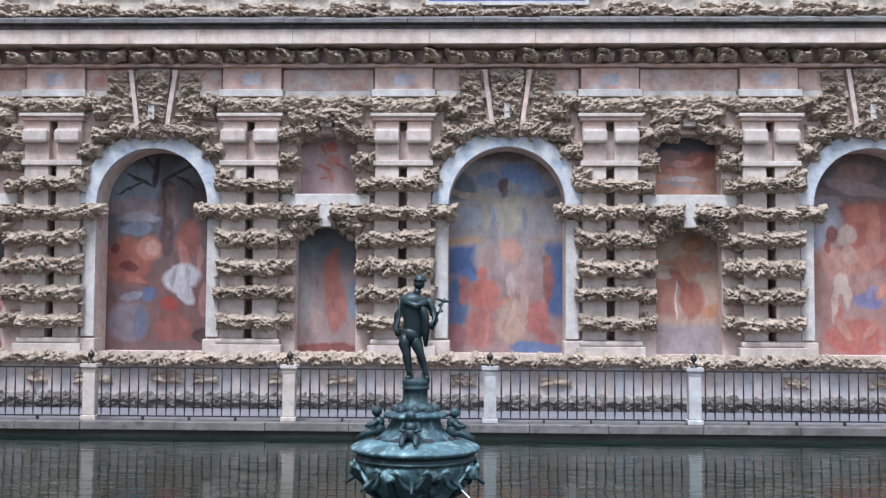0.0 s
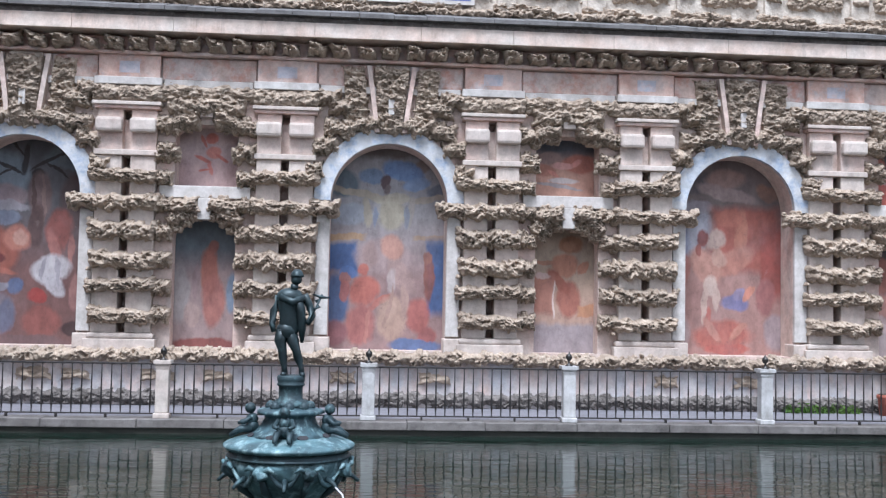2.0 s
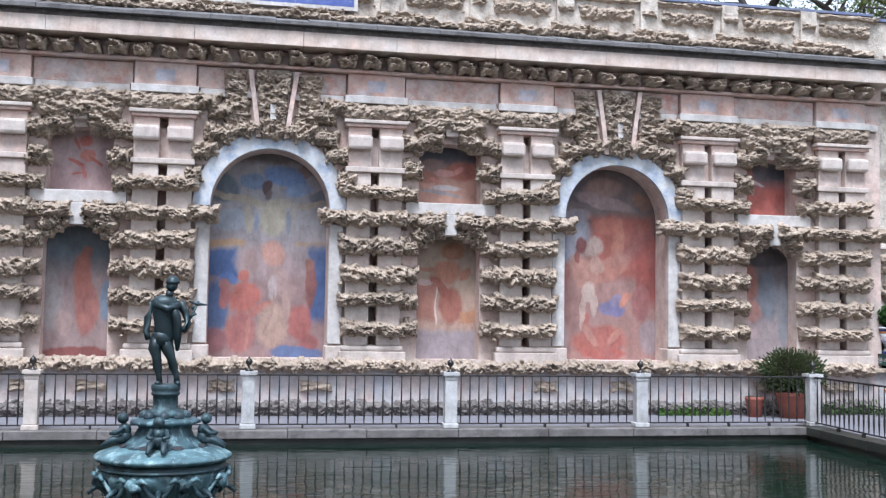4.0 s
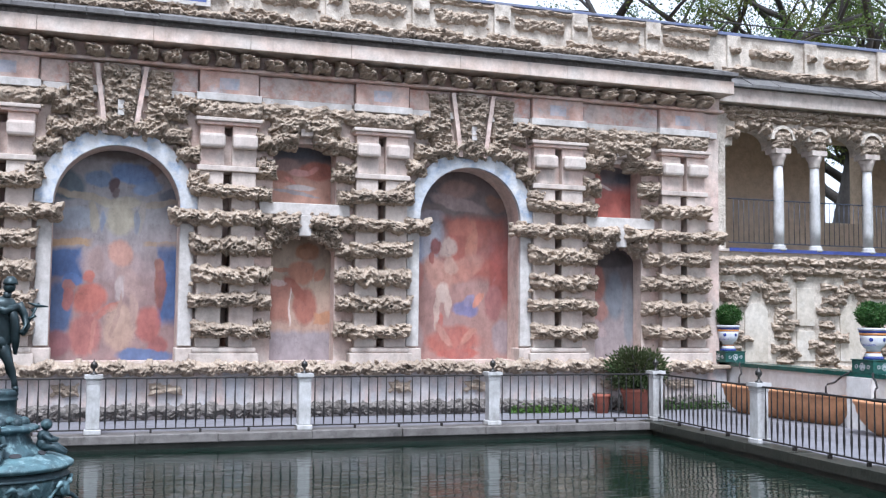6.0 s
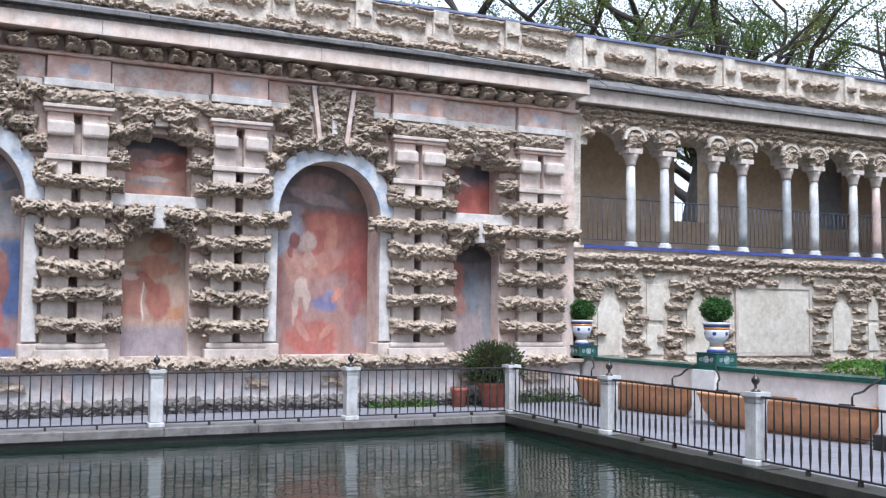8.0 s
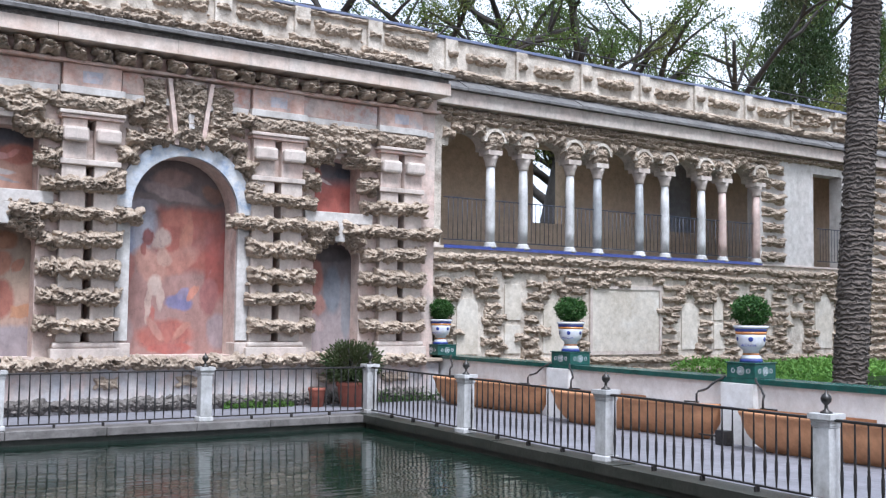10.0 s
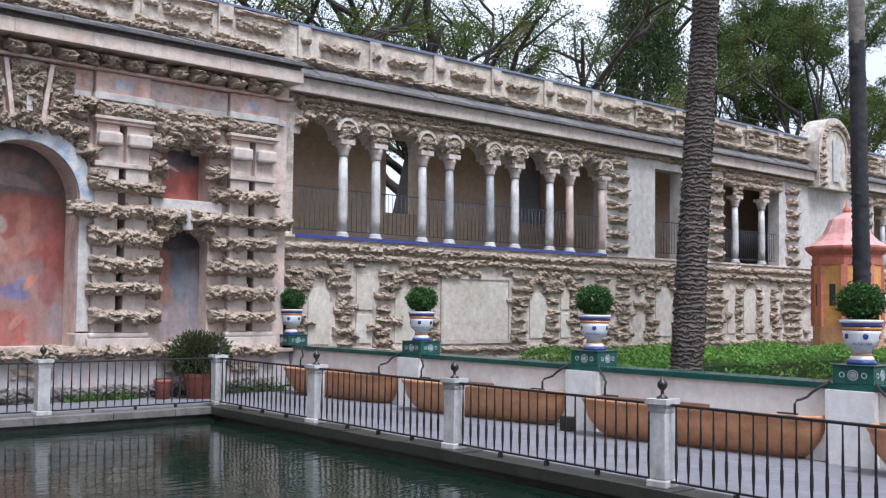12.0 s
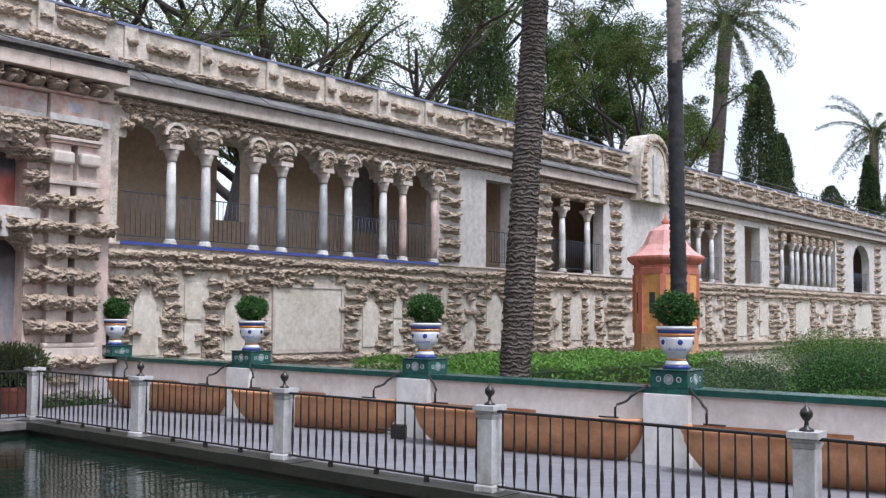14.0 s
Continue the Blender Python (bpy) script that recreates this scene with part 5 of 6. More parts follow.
# ---- rock crust of the gallery range ----
def crust(x, z, w, hgt=1.0, y=GAL, kind=None):
    me = (STRIP if w > 0.6 else CHUNK)
    base = 1.0 if w > 0.6 else 0.40
    piece("rock_strip" if w > 0.6 else "rock_chunk", rnd.choice(me), wall_gallery, pose(x, y - 0.01, z, 0, rnd.uniform(-3, 3)) @ Matrix.Diagonal((w / base, 1.0, hgt, 1)))


x = X_END + 0.5
while x < 66:
    for z in (3.02, 2.80):
        crust(x, z + rnd.uniform(-0.03, 0.03), 0.95, 1.0)
    crust(x + 0.3, 0.72, 0.95, 0.9)
    crust(x, 0.45, 1.0, 1.2)
    if x < 23:
        crust(x, 6.17, 1.0, 1.0)
        crust(x + 0.4, 6.03, 0.9, 0.8)
    if x > 23:
        crust(x, 6.18, 1.0, 0.8)
    x += 0.92
# upright runs of stacked chunks between the plaster panels
for a, b in ((12.55, 13.0), (13.85, 14.30), (15.0, 15.45), (16.2, 16.85), (19.35, 19.95), (20.68, 21.15), (21.65, 22.2), (22.6, 23.3), (23.55, 24.2), (24.9, 25.3), (26.25, 26.75), (27.6, 28.9), (29.6, 30.0), (30.8, 31.1), (31.7, 32.1), (32.5, 33.6), (37.3, 38.5), (39.0, 39.4), (40.4, 40.9), (42.2, 43.4), (44.6, 45.2), (47.0, 48.3), (49.6, 50.2), (52.4, 53.0), (55.6, 57.0), (58.4, 59.0), (62.4, 63.6)):
    z = 0.92
    while z < 2.65:
        crust((a + b) / 2 + rnd.uniform(-0.05, 0.05), z, (b - a) * rnd.uniform(0.75, 1.0), 0.9)
        z += rnd.uniform(0.21, 0.29)
# small rock arches over the blind niches
for c, w, z in ((13.42, 0.62, 2.15), (15.85, 0.5, 2.15), (20.33, 0.58, 2.15), (21.4, 0.4, 2.2), (25.8, 0.6, 2.3)):
    for a in range(0, 181, 30):
        crust(c - w * 0.62 * math.cos(radians(a)), z + 0.28 * math.sin(radians(a)) + 0.06, 0.30, 1.1)
for x0, x1, z0, z1 in ((13.14, 13.70, 0.9, 2.12), (15.55, 16.12, 0.9, 2.1), (20.05, 20.62, 0.96, 2.12), (25.4, 26.15, 0.95, 2.40), (30.05, 30.75, 1.0, 2.45), (29.15, 29.55, 1.0, 2.3), (31.15, 31.6, 1.0, 2.3), (43.5, 44.5, 1.0, 2.6), (46.0, 46.9, 1.0, 2.5), (50.4, 52.2, 1.0, 2.7), (59.2, 62.0, 1.2, 2.7)):
    bm = bmesh.new()
    hw = (x1 - x0) / 2
    arc = [(x0, z0), (x1, z0)] + [((x0 + x1) / 2 + hw * math.cos(math.pi * i / 10), z1 - 0.2 + 0.2 * math.sin(math.pi * i / 10)) for i in range(11)]
    f, b = [bm.verts.new((px, GAL - 0.03, pz)) for px, pz in arc], [bm.verts.new((px, GAL + 0.01, pz)) for px, pz in arc]
    bm.faces.new(f)
    for i in range(len(arc)):
        bm.faces.new((f[i], b[i], b[(i + 1) % len(arc)], f[(i + 1) % len(arc)]))
    part("blind_niche", bm, "panel", wall_gallery)
for x0, x1, z0, z1 in ((14.43, 14.88, 0.9, 1.55), (14.43, 14.88, 1.65, 2.45), (17.03, 19.24, 0.93, 2.42), (21.24, 21.58, 0.95, 1.6), (21.24, 21.58, 1.7, 2.3)):
    part("plaster_panel", slab(x0, x1, GAL - 0.035, GAL + 0.01, z0, z1, 0.01), "panel", wall_gallery)
bm = bmesh.new()
for a, b, z0, z1 in ((16.95, 19.32, 2.42, 2.50), (16.95, 19.32, 0.85, 0.93), (16.95, 17.03, 0.93, 2.42), (19.24, 19.32, 0.93, 2.42)):
    box(bm, a, b, GAL - 0.06, GAL + 0.01, z0, z1)
part("panel_frame", bm, "stone", wall_gallery)
# loose rock scattered over the rough ground between the panels
KEEP = [(13.05, 13.8), (14.38, 14.93), (15.5, 16.15), (16.9, 19.36), (20.0, 20.66), (21.2, 21.62), (25.35, 26.2), (29.1, 29.6), (30.0, 30.8), (31.1, 31.65), (43.4, 44.6), (45.9, 47.0), (50.3, 52.3), (59.1, 62.1)]
for i in range(330):
    px, pz = X_END + 0.2 + (63 - X_END) * (i / 330) ** 1.35, rnd.uniform(0.85, 2.72)
    if not any(a < px < b for a, b in KEEP) or pz > 2.5:
        crust(px + rnd.uniform(-0.1, 0.1), pz, rnd.uniform(0.25, 0.5), rnd.uniform(0.7, 1.3))
# rusticated piers of the upper floor
for a, b in ((23.15, 24.1), (28.08, 28.9), (32.7, 33.5), (37.9, 38.9), (42.3, 43.3), (47.2, 48.2), (56.4, 57.4), (62.8, 63.8)):
    z = 3.45
    while z < 6.15:
        piece("rock_band", rnd.choice(HALF_BAND), wall_gallery, pose((a + b) / 2, GAL, z) @ Matrix.Diagonal(((b - a) / 0.55, 0.9, 1.0, 1)))
        z += 0.40
# rock heads over the far colonnades
for a, b, z0 in ((28.93, 32.28, 5.80), (39.11, 42.11, 5.80), (48.3, 56.2, 5.98)):
    n = round((b - a) / 0.85)
    for i in range(n):
        for k in range(2):
            crust(a + (b - a) * (i + 0.5) / n + rnd.uniform(-0.05, 0.05), z0 + 0.22 * k, 0.9, 1.1)
# rock rings over the loggia arches
for i, (a, b) in enumerate(bays):
    c, half = (a + b) / 2, (b - a) / 2 - 0.17
    rise = 0.31 if i % 2 == 0 else 0.19
    for k in range(1, 6):
        t = math.pi * k / 6
        crust(c - (half + 0.08) * math.cos(t), 5.50 + (rise + 0.09) * math.sin(t), 0.28, 1.3)
    bm = bmesh.new()
    arch_ring(bm, b, 5.60, 0.235, 0.30, GAL - 0.13, GAL + 0.01, 0.0, math.pi, 16, 1.0)
    part("impost_arc", bm, "gallery", wall_gallery)
# parapet inlays
x = X_END + 0.6
while x < 72:
    part("parapet_pier", slab(x - 0.16, x + 0.16, GAL - 0.02, GAL + 0.05, 7.0, 7.76, 0.01), "gallery", wall_gallery)
    crust(x, 7.43, 0.2, 0.8, GAL - 0.02)
    crust(x + 0.98, 7.43, 1.12, 1.25, GAL + 0.04)
    crust(x + 0.98, 7.02, 1.9, 1.1, GAL + 0.03)
    crust(x, 7.02, 0.6, 0.8, GAL - 0.01)
    if x > 23:
        crust(x + 0.5, 7.27, 1.3, 0.8, GAL + 0.04)
        crust(x + 0.4, 7.60, 1.5, 0.6, GAL + 0.03)
    x += 1.95
# thin handrail on the roof edge
bm = bmesh.new()
tube(bm, [(X_END, GAL + 0.2, 8.10), (72, GAL + 0.2, 8.10)], 0.018, 6)
roof_rail = thing("roof_railing", "thin iron handrail along the roof parapet", "railing")
part("handrail", bm, "iron", roof_rail)
me = link_mesh("upright", lathe(bmesh.new(), [(0.015, 7.83), (0.015, 8.10)], 6), "iron")
for i in range(21):
    piece("upright", me, roof_rail, pose(13.5 + i * 2.8, GAL + 0.2, 0))

# ---- bronze fountain with statue in the pond ----
FX, FY = -0.41, 7.65
fountain = thing("fountain", "green bronze fountain basin with seated figures standing in the pond", "fountain", at=(FX, FY, 0))
part("stem", lathe(bmesh.new(), [(0.26, -0.45), (0.26, -0.18), (0.17, -0.12), (0.12, 0.0), (0.13, 0.14), (0.16, 0.22)], 28), "bronze", fountain)
bm = lathe(bmesh.new(), [(0.12, 0.20), (0.16, 0.29), (0.22, 0.36), (0.29, 0.43), (0.355, 0.50), (0.40, 0.57), (0.418, 0.62), (0.415, 0.655)], 64)
for v in bm.verts:
    d = Vector((v.co.x, v.co.y, 0)).normalized()
    v.co += d * 0.03 * (noise.noise(v.co * 15) + 0.6 * noise.noise(v.co * 34))
part("bowl", bm, "patina", fountain)
part("collar", lathe(bmesh.new(), [(0.415, 0.656), (0.44, 0.662), (0.443, 0.675), (0.425, 0.682), (0.422, 0.705), (0.44, 0.712)], 48), "bronze", fountain)
part("rim", lathe(bmesh.new(), [(0.43, 0.714), (0.455, 0.722), (0.468, 0.736), (0.468, 0.750), (0.45, 0.762), (0.38, 0.788), (0.29, 0.812)], 48), "patina", fountain, "pale blue-green weathered rim")
for i in range(8):
    a = radians(45 * i + 22)
    bm = lathe(bmesh.new(), [(0.042, 0.0), (0.040, 0.006)], 14, 0, 0, 1.0, 0.55)
    o = part("drain_hole", bm, "dark", fountain, "dark opening in the mound")
    o.matrix_basis = pose(0.285 * math.cos(a), 0.285 * math.sin(a), 0.818, 0, 35, math.degrees(a)) @ pose(0, 0, 0, 0, 0, 90)
bm = lathe(bmesh.new(), [(0.31, 0.80), (0.25, 0.84), (0.205, 0.88), (0.175, 0.935), (0.185, 0.955), (0.235, 0.965), (0.238, 0.985), (0.22, 0.995), (0.13, 1.01)], 40)
for v in bm.verts:
    v.co += Vector((v.co.x, v.co.y, 0)) * 0.09 * noise.noise(v.co * 14)
part("mound", bm, "midpatina", fountain)
for i in range(8):
    # garlands slung from mask to mask, with a tassel under each
    a0, a1 = radians(45 * i + 30), radians(45 * i + 59)
    bm = bmesh.new()
    pts = []
    for k in range(9):
        u = k / 8
        a = a0 + (a1 - a0) * u
        z = 0.60 - 0.10 * math.sin(math.pi * u)
        r = 0.335 + 0.085 * (z - 0.40) / 0.2 + 0.012
        pts.append((r * math.cos(a), r * math.sin(a), z))
    tube(bm, pts, [0.008, 0.014, 0.017, 0.020, 0.022, 0.020, 0.017, 0.014, 0.008], 8)
    for v in bm.verts:
        v.co += 0.008 * noise.noise_vector(v.co * 40)
    part("garland", bm, "bronze" if i % 2 else "patina", fountain, "cast garland on the basin")
    am = radians(45 * i + 22)
    bm = bmesh.new()
    tube(bm, [(0.405 * math.cos(am), 0.405 * math.sin(am), 0.545), (0.345 * math.cos(am), 0.345 * math.sin(am), 0.46), (0.26 * math.cos(am), 0.26 * math.sin(am), 0.38)], [0.02, 0.03, 0.012], 8)
    for v in bm.verts:
        v.co += 0.010 * noise.noise_vector(v.co * 38)
    part("tassel", bm, "bronze", fountain)
part("pedestal", lathe(bmesh.new(), [(0.13, 1.005), (0.125, 1.04), (0.10, 1.06), (0.086, 1.07), (0.086, 1.155), (0.10, 1.165), (0.10, 1.175), (0.092, 1.182), (0.10, 1.20), (0.10, 1.225), (0.094, 1.235)], 32), "bronze", fountain)
for i in range(8):
    a = radians(45 * i + 22)
    bm = bmesh.new()
    bmesh.ops.create_icosphere(bm, subdivisions=3, radius=0.050)
    for v in bm.verts:
        v.co += 0.024 * noise.noise_vector(v.co * 22 + Vector((i, 0, 0)))
    o = part("mask", bm, "patina" if i % 2 else "bronze", fountain, "cast ornament on the basin")
    o.matrix_basis = pose(0.435 * math.cos(a), 0.435 * math.sin(a), 0.59)
    bm = bmesh.new()
    for s in (-1, 1):
        tube(bm, [(0.02, s * 0.03, 0.02), (0.03, s * 0.075, 0.045), (0.02, s * 0.11, 0.02)], [0.014, 0.018, 0.008], 8)
    o = part("horn", bm, "patina", fountain)
    o.matrix_basis = pose(0.425 * math.cos(a), 0.425 * math.sin(a), 0.59, 0, 0, math.degrees(a))
    bm = bmesh.new()
    tube(bm, [(0.40, 0, 0.545), (0.46, 0, 0.52), (0.50, 0, 0.485)], [0.022, 0.016, 0.012], 8)
    o = part("spout", bm, "bronze", fountain)
    o.matrix_basis = pose(0, 0, 0, 0, 0, 45 * i)
for i in range(8):
    a = radians(45 * i)
    bm = bmesh.new()
    bmesh.ops.create_icosphere(bm, subdivisions=2, radius=0.04)
    o = part("boss", bm, "bronze", fountain)
    o.matrix_basis = pose(0.14 * math.cos(a), 0.14 * math.sin(a), 1.015)
for i in range(4):
    bm = bmesh.new()
    for s, r in (((0.0, 0.0, 0.10), 0.045), ((0, 0, 0.05), 0.05)):
        bmesh.ops.create_icosphere(bm, subdivisions=2, radius=r, matrix=Matrix.Translation(s))
    bmesh.ops.create_icosphere(bm, subdivisions=2, radius=0.04, matrix=Matrix.Translation((0.015, 0, 0.178)))
    for s in (-1, 1):
        tube(bm, [(0.0, s * 0.045, 0.12), (0.05, s * 0.065, 0.08), (0.09, s * 0.04, 0.075)], [0.018, 0.016, 0.012], 8)
        tube(bm, [(0.0, s * 0.03, 0.03), (0.07, s * 0.045, 0.035), (0.15, s * 0.05, -0.015)], [0.03, 0.026, 0.014], 8)
    for f in bm.faces:
        f.smooth = True
    o = part("seated_figure", bm, "bronze", fountain, "small seated bronze figure")
    a = radians(90 * i - 94)
    o.matrix_basis = pose(0.27 * math.cos(a), 0.27 * math.sin(a), 0.82, 0, 0, math.degrees(a))
bm = bmesh.new()
tube(bm, [(0.34, -0.36, 0.50), (0.39, -0.41, 0.46), (0.43, -0.45, 0.30), (0.46, -0.48, -0.21)], [0.006, 0.006, 0.007, 0.008], 6)
part("water_jet", bm, "ceramic", fountain, "thin trickle of water")

bm = bmesh.new()


def limb(*pts):
    tube(bm, [p[:3] for p in pts], [p[3] for p in pts], 10)


limb((-0.045, 0, 1.245, 0.022), (-0.05, 0.0, 1.29, 0.02), (-0.062, 0.0, 1.36, 0.032), (-0.068, -0.01, 1.42, 0.032), (-0.085, 0.0, 1.48, 0.045), (-0.07, 0.0, 1.56, 0.048))
limb((0.075, 0, 1.245, 0.022), (0.07, 0.0, 1.29, 0.02), (0.045, 0.0, 1.36, 0.032), (0.03, -0.02, 1.42, 0.032), (0.005, 0.0, 1.48, 0.045), (-0.015, 0.0, 1.56, 0.048))
limb((-0.06, -0.05, 1.24, 0.018), (-0.045, 0.02, 1.245, 0.022))
limb((0.085, -0.05, 1.24, 0.018), (0.075, 0.02, 1.245, 0.022))
lathe(bm, [(0.05, 1.52), (0.078, 1.56), (0.068, 1.64), (0.076, 1.70), (0.092, 1.77), (0.10, 1.81), (0.07, 1.845), (0.03, 1.86)], 16, -0.025, 0.0, 1.0, 0.62)
bmesh.ops.create_icosphere(bm, subdivisions=2, radius=0.078, matrix=Matrix.Translation((-0.038, 0.0, 1.555)) @ Matrix.Diagonal((1.05, 0.72, 0.9, 1)))
limb((0.0, 0, 1.84, 0.03), (0.01, -0.01, 1.89, 0.026))
bmesh.ops.create_icosphere(bm, subdivisions=2, radius=0.042, matrix=Matrix.Translation((0.02, -0.012, 1.925)))
lathe(bm, [(0.050, 1.942), (0.047, 1.955), (0.040, 1.978), (0.018, 1.998)], 14, 0.025, -0.012)
limb((-0.10, 0, 1.80, 0.032), (-0.14, 0.02, 1.70, 0.027), (-0.145, -0.01, 1.60, 0.022), (-0.13, -0.03, 1.55, 0.02))
limb((0.075, 0, 1.81, 0.034), (0.115, 0.02, 1.74, 0.028), (0.14, -0.01, 1.66, 0.024), (0.11, -0.05, 1.61, 0.022))
limb((0.11, -0.05, 1.60, 0.008), (0.16, -0.06, 1.71, 0.007), (0.21, -0.06, 1.82, 0.008))
limb((0.14, -0.06, 1.82, 0.004), (0.20, -0.06, 1.80, 0.014), (0.27, -0.06, 1.795, 0.004))
limb((0.145, -0.06, 1.71, 0.012), (0.19, -0.06, 1.73, 0.012), (0.165, -0.06, 1.77, 0.012), (0.21, -0.06, 1.80, 0.01))
limb((0.03, -0.03, 1.80, 0.03), (0.06, -0.035, 1.70, 0.032), (0.07, -0.02, 1.58, 0.03), (0.07, -0.005, 1.47, 0.012))
limb((-0.09, -0.035, 1.80, 0.025), (0.0, -0.055, 1.76, 0.03), (0.08, -0.03, 1.79, 0.025))
for f in bm.faces:
    f.smooth = True
statue = new("statue", link_mesh("statue", bm, "statue"))
statue.matrix_basis = pose(FX, FY, 0)
tagged(statue, "dark bronze standing statue with hat and staff on the fountain", "statue")


# ---- foliage ----
def leaves(name, centres, size, material, seed, parent=None, up=0.3, aspect=0.45):
    """Many small pointed leaf blades at the given places, as one mesh."""
    rng = np.random.default_rng(seed)
    c = np.asarray(centres, float)
    n = len(c)
    d = rng.normal(size=(n, 3))
    d[:, 2] += up
    d /= np.linalg.norm(d, axis=1)[:, None]
    s = np.cross(d, rng.normal(size=(n, 3)))
    s /= np.linalg.norm(s, axis=1)[:, None] + 1e-9
    L = (size * rng.uniform(0.6, 1.4, n))[:, None]
    W = L * aspect
    v = np.stack([c - d * L * 0.5, c + s * W * 0.5, c + d * L * 0.5, c - s * W * 0.5], 1).reshape(-1, 3)
    f = np.arange(4 * n).reshape(n, 4)
    me = bpy.data.meshes.new(name)
    me.from_pydata(v.tolist(), [], f.tolist())
    me.materials.append(M[material])
    ob = new(name, me)
    if parent:
        ob.parent = parent
    return ob


def ball_points(n, rx, ry, rz, rng, shell=0.6):
    d = rng.normal(size=(n, 3))
    d /= np.linalg.norm(d, axis=1)[:, None]
    r = shell + (1 - shell) * rng.random(n) ** 0.7
    lump = 1 + 0.10 * np.sin(d[:, 0] * 7 + 1) * np.sin(d[:, 2] * 6) + 0.06 * rng.normal(size=n)
    return d * (r * lump)[:, None] * np.array([rx, ry, rz])


def tree(label, at, height, spread, seed, lean=(0, 0), n_leaf=14000, size=0.13, mat="leaf_tree", trunk=0.35, first=0.32, clump=0.75, category="tree", narrow=False):
    t = thing("tree", label, category, "trees behind the gallery", at=at)
    rnd, rng = random.Random(seed), np.random.default_rng(seed)
    bm, tips = bmesh.new(), []

    def grow(p, d, length, r, level):
        pts, q, dd = [p], p.copy(), d.copy()
        k = 4
        for i in range(k):
            dd = (dd + Vector((rnd.uniform(-1, 1), rnd.uniform(-1, 1), rnd.uniform(-0.35, 0.55))) * 0.22).normalized()
            q = q + dd * (length / k)
            pts.append(q.copy())
        tube(bm, pts, [r * (1 - 0.6 * i / k) for i in range(k + 1)], 7 if level < 2 else 5)
        if level == 3:
            tips.extend(pts[2:])
        if level < 3:
            for i in range(3 if level else 2):
                at_p = pts[rnd.choice((2, 3, 4))]
                nd = (dd * 0.7 + Vector((rnd.uniform(-1, 1), rnd.uniform(-1, 1), rnd.uniform(-0.25, 0.6)))).normalized()
                grow(at_p.copy(), nd, length * rnd.uniform(0.5, 0.72), r * 0.52, level + 1)

    base = Vector((0, 0, -0.1))
    top = Vector((lean[0], lean[1], height * first))
    tube(bm, [base, base.lerp(top, 0.5) + Vector((0.1, 0, 0)), top], [trunk * 1.25, trunk, trunk * 0.85], 10)
    for i in range(7):
        a = 2 * math.pi * i / 7 + rnd.uniform(-0.4, 0.4)
        d = Vector((math.cos(a) * spread / height * 1.5, math.sin(a) * spread / height * 1.5, rnd.uniform(0.25, 0.95))).normalized()
        grow(top.copy(), d, (height * (1 - first)) * rnd.uniform(0.55, 0.8), trunk * 0.6, 1)
    tips = np.array([tuple(p) for p in tips])
    if narrow:
        # draw the limbs in to the crown's spread, the bole keeps its girth
        k = spread / np.percentile(np.hypot(tips[:, 0] - lean[0], tips[:, 1] - lean[1]), 95)
        for v in bm.verts:
            if v.co.z > top.z + 0.4:
                v.co.x, v.co.y = lean[0] + (v.co.x - lean[0]) * k, lean[1] + (v.co.y - lean[1]) * k
        tips[:, :2] = np.array(lean) + (tips[:, :2] - np.array(lean)) * k
    part("trunk", bm, "bark", t, "dark forked trunk and limbs")
    reach = rng.uniform(0.6, 1.5, len(tips))
    pick = rng.integers(0, len(tips), n_leaf)
    off = rng.normal(size=(n_leaf, 3))
    off *= (rng.random(n_leaf) ** 0.5 / np.linalg.norm(off, axis=1) * reach[pick] * 1.7 * clump)[:, None]
    c = tips[pick] + off * np.array([1.0, 1.0, 0.62])
    leaves("crown", c, size, mat, seed, t)
    return t


def cypress(at, height, radius, seed, n=22000, size=0.13):
    t = thing("cypress", "tall dark green cypress with a narrow crown", "tree", "cypresses", at=at)
    rng = np.random.default_rng(seed)
    part("trunk", lathe(bmesh.new(), [(0.28, -0.1), (0.22, height * 0.3), (0.1, height * 0.7), (0.03, height * 0.95)], 10), "bark", t)
    h = rng.random(n) ** 0.8
    prof = np.sin(np.pi * np.clip(h * 0.90 + 0.10, 0, 1)) ** 0.55
    a = rng.random(n) * 2 * np.pi
    r = radius * prof * (0.6 + 0.4 * rng.random(n)) * (1 + 0.2 * np.sin(3 * a + 9 * h) + 0.12 * np.sin(17 * h + a) + 0.10 * np.sin(41 * h + 5 * a + seed) * np.sin(23 * h - 4 * a)) + rng.normal(0, 0.07, n)
    c = np.stack([r * np.cos(a), r * np.sin(a), 0.6 + h * (height - 0.6)], 1)
    leaves("crown", c, size, "leaf_dark", seed, t, up=1.6, aspect=0.4)
    return t


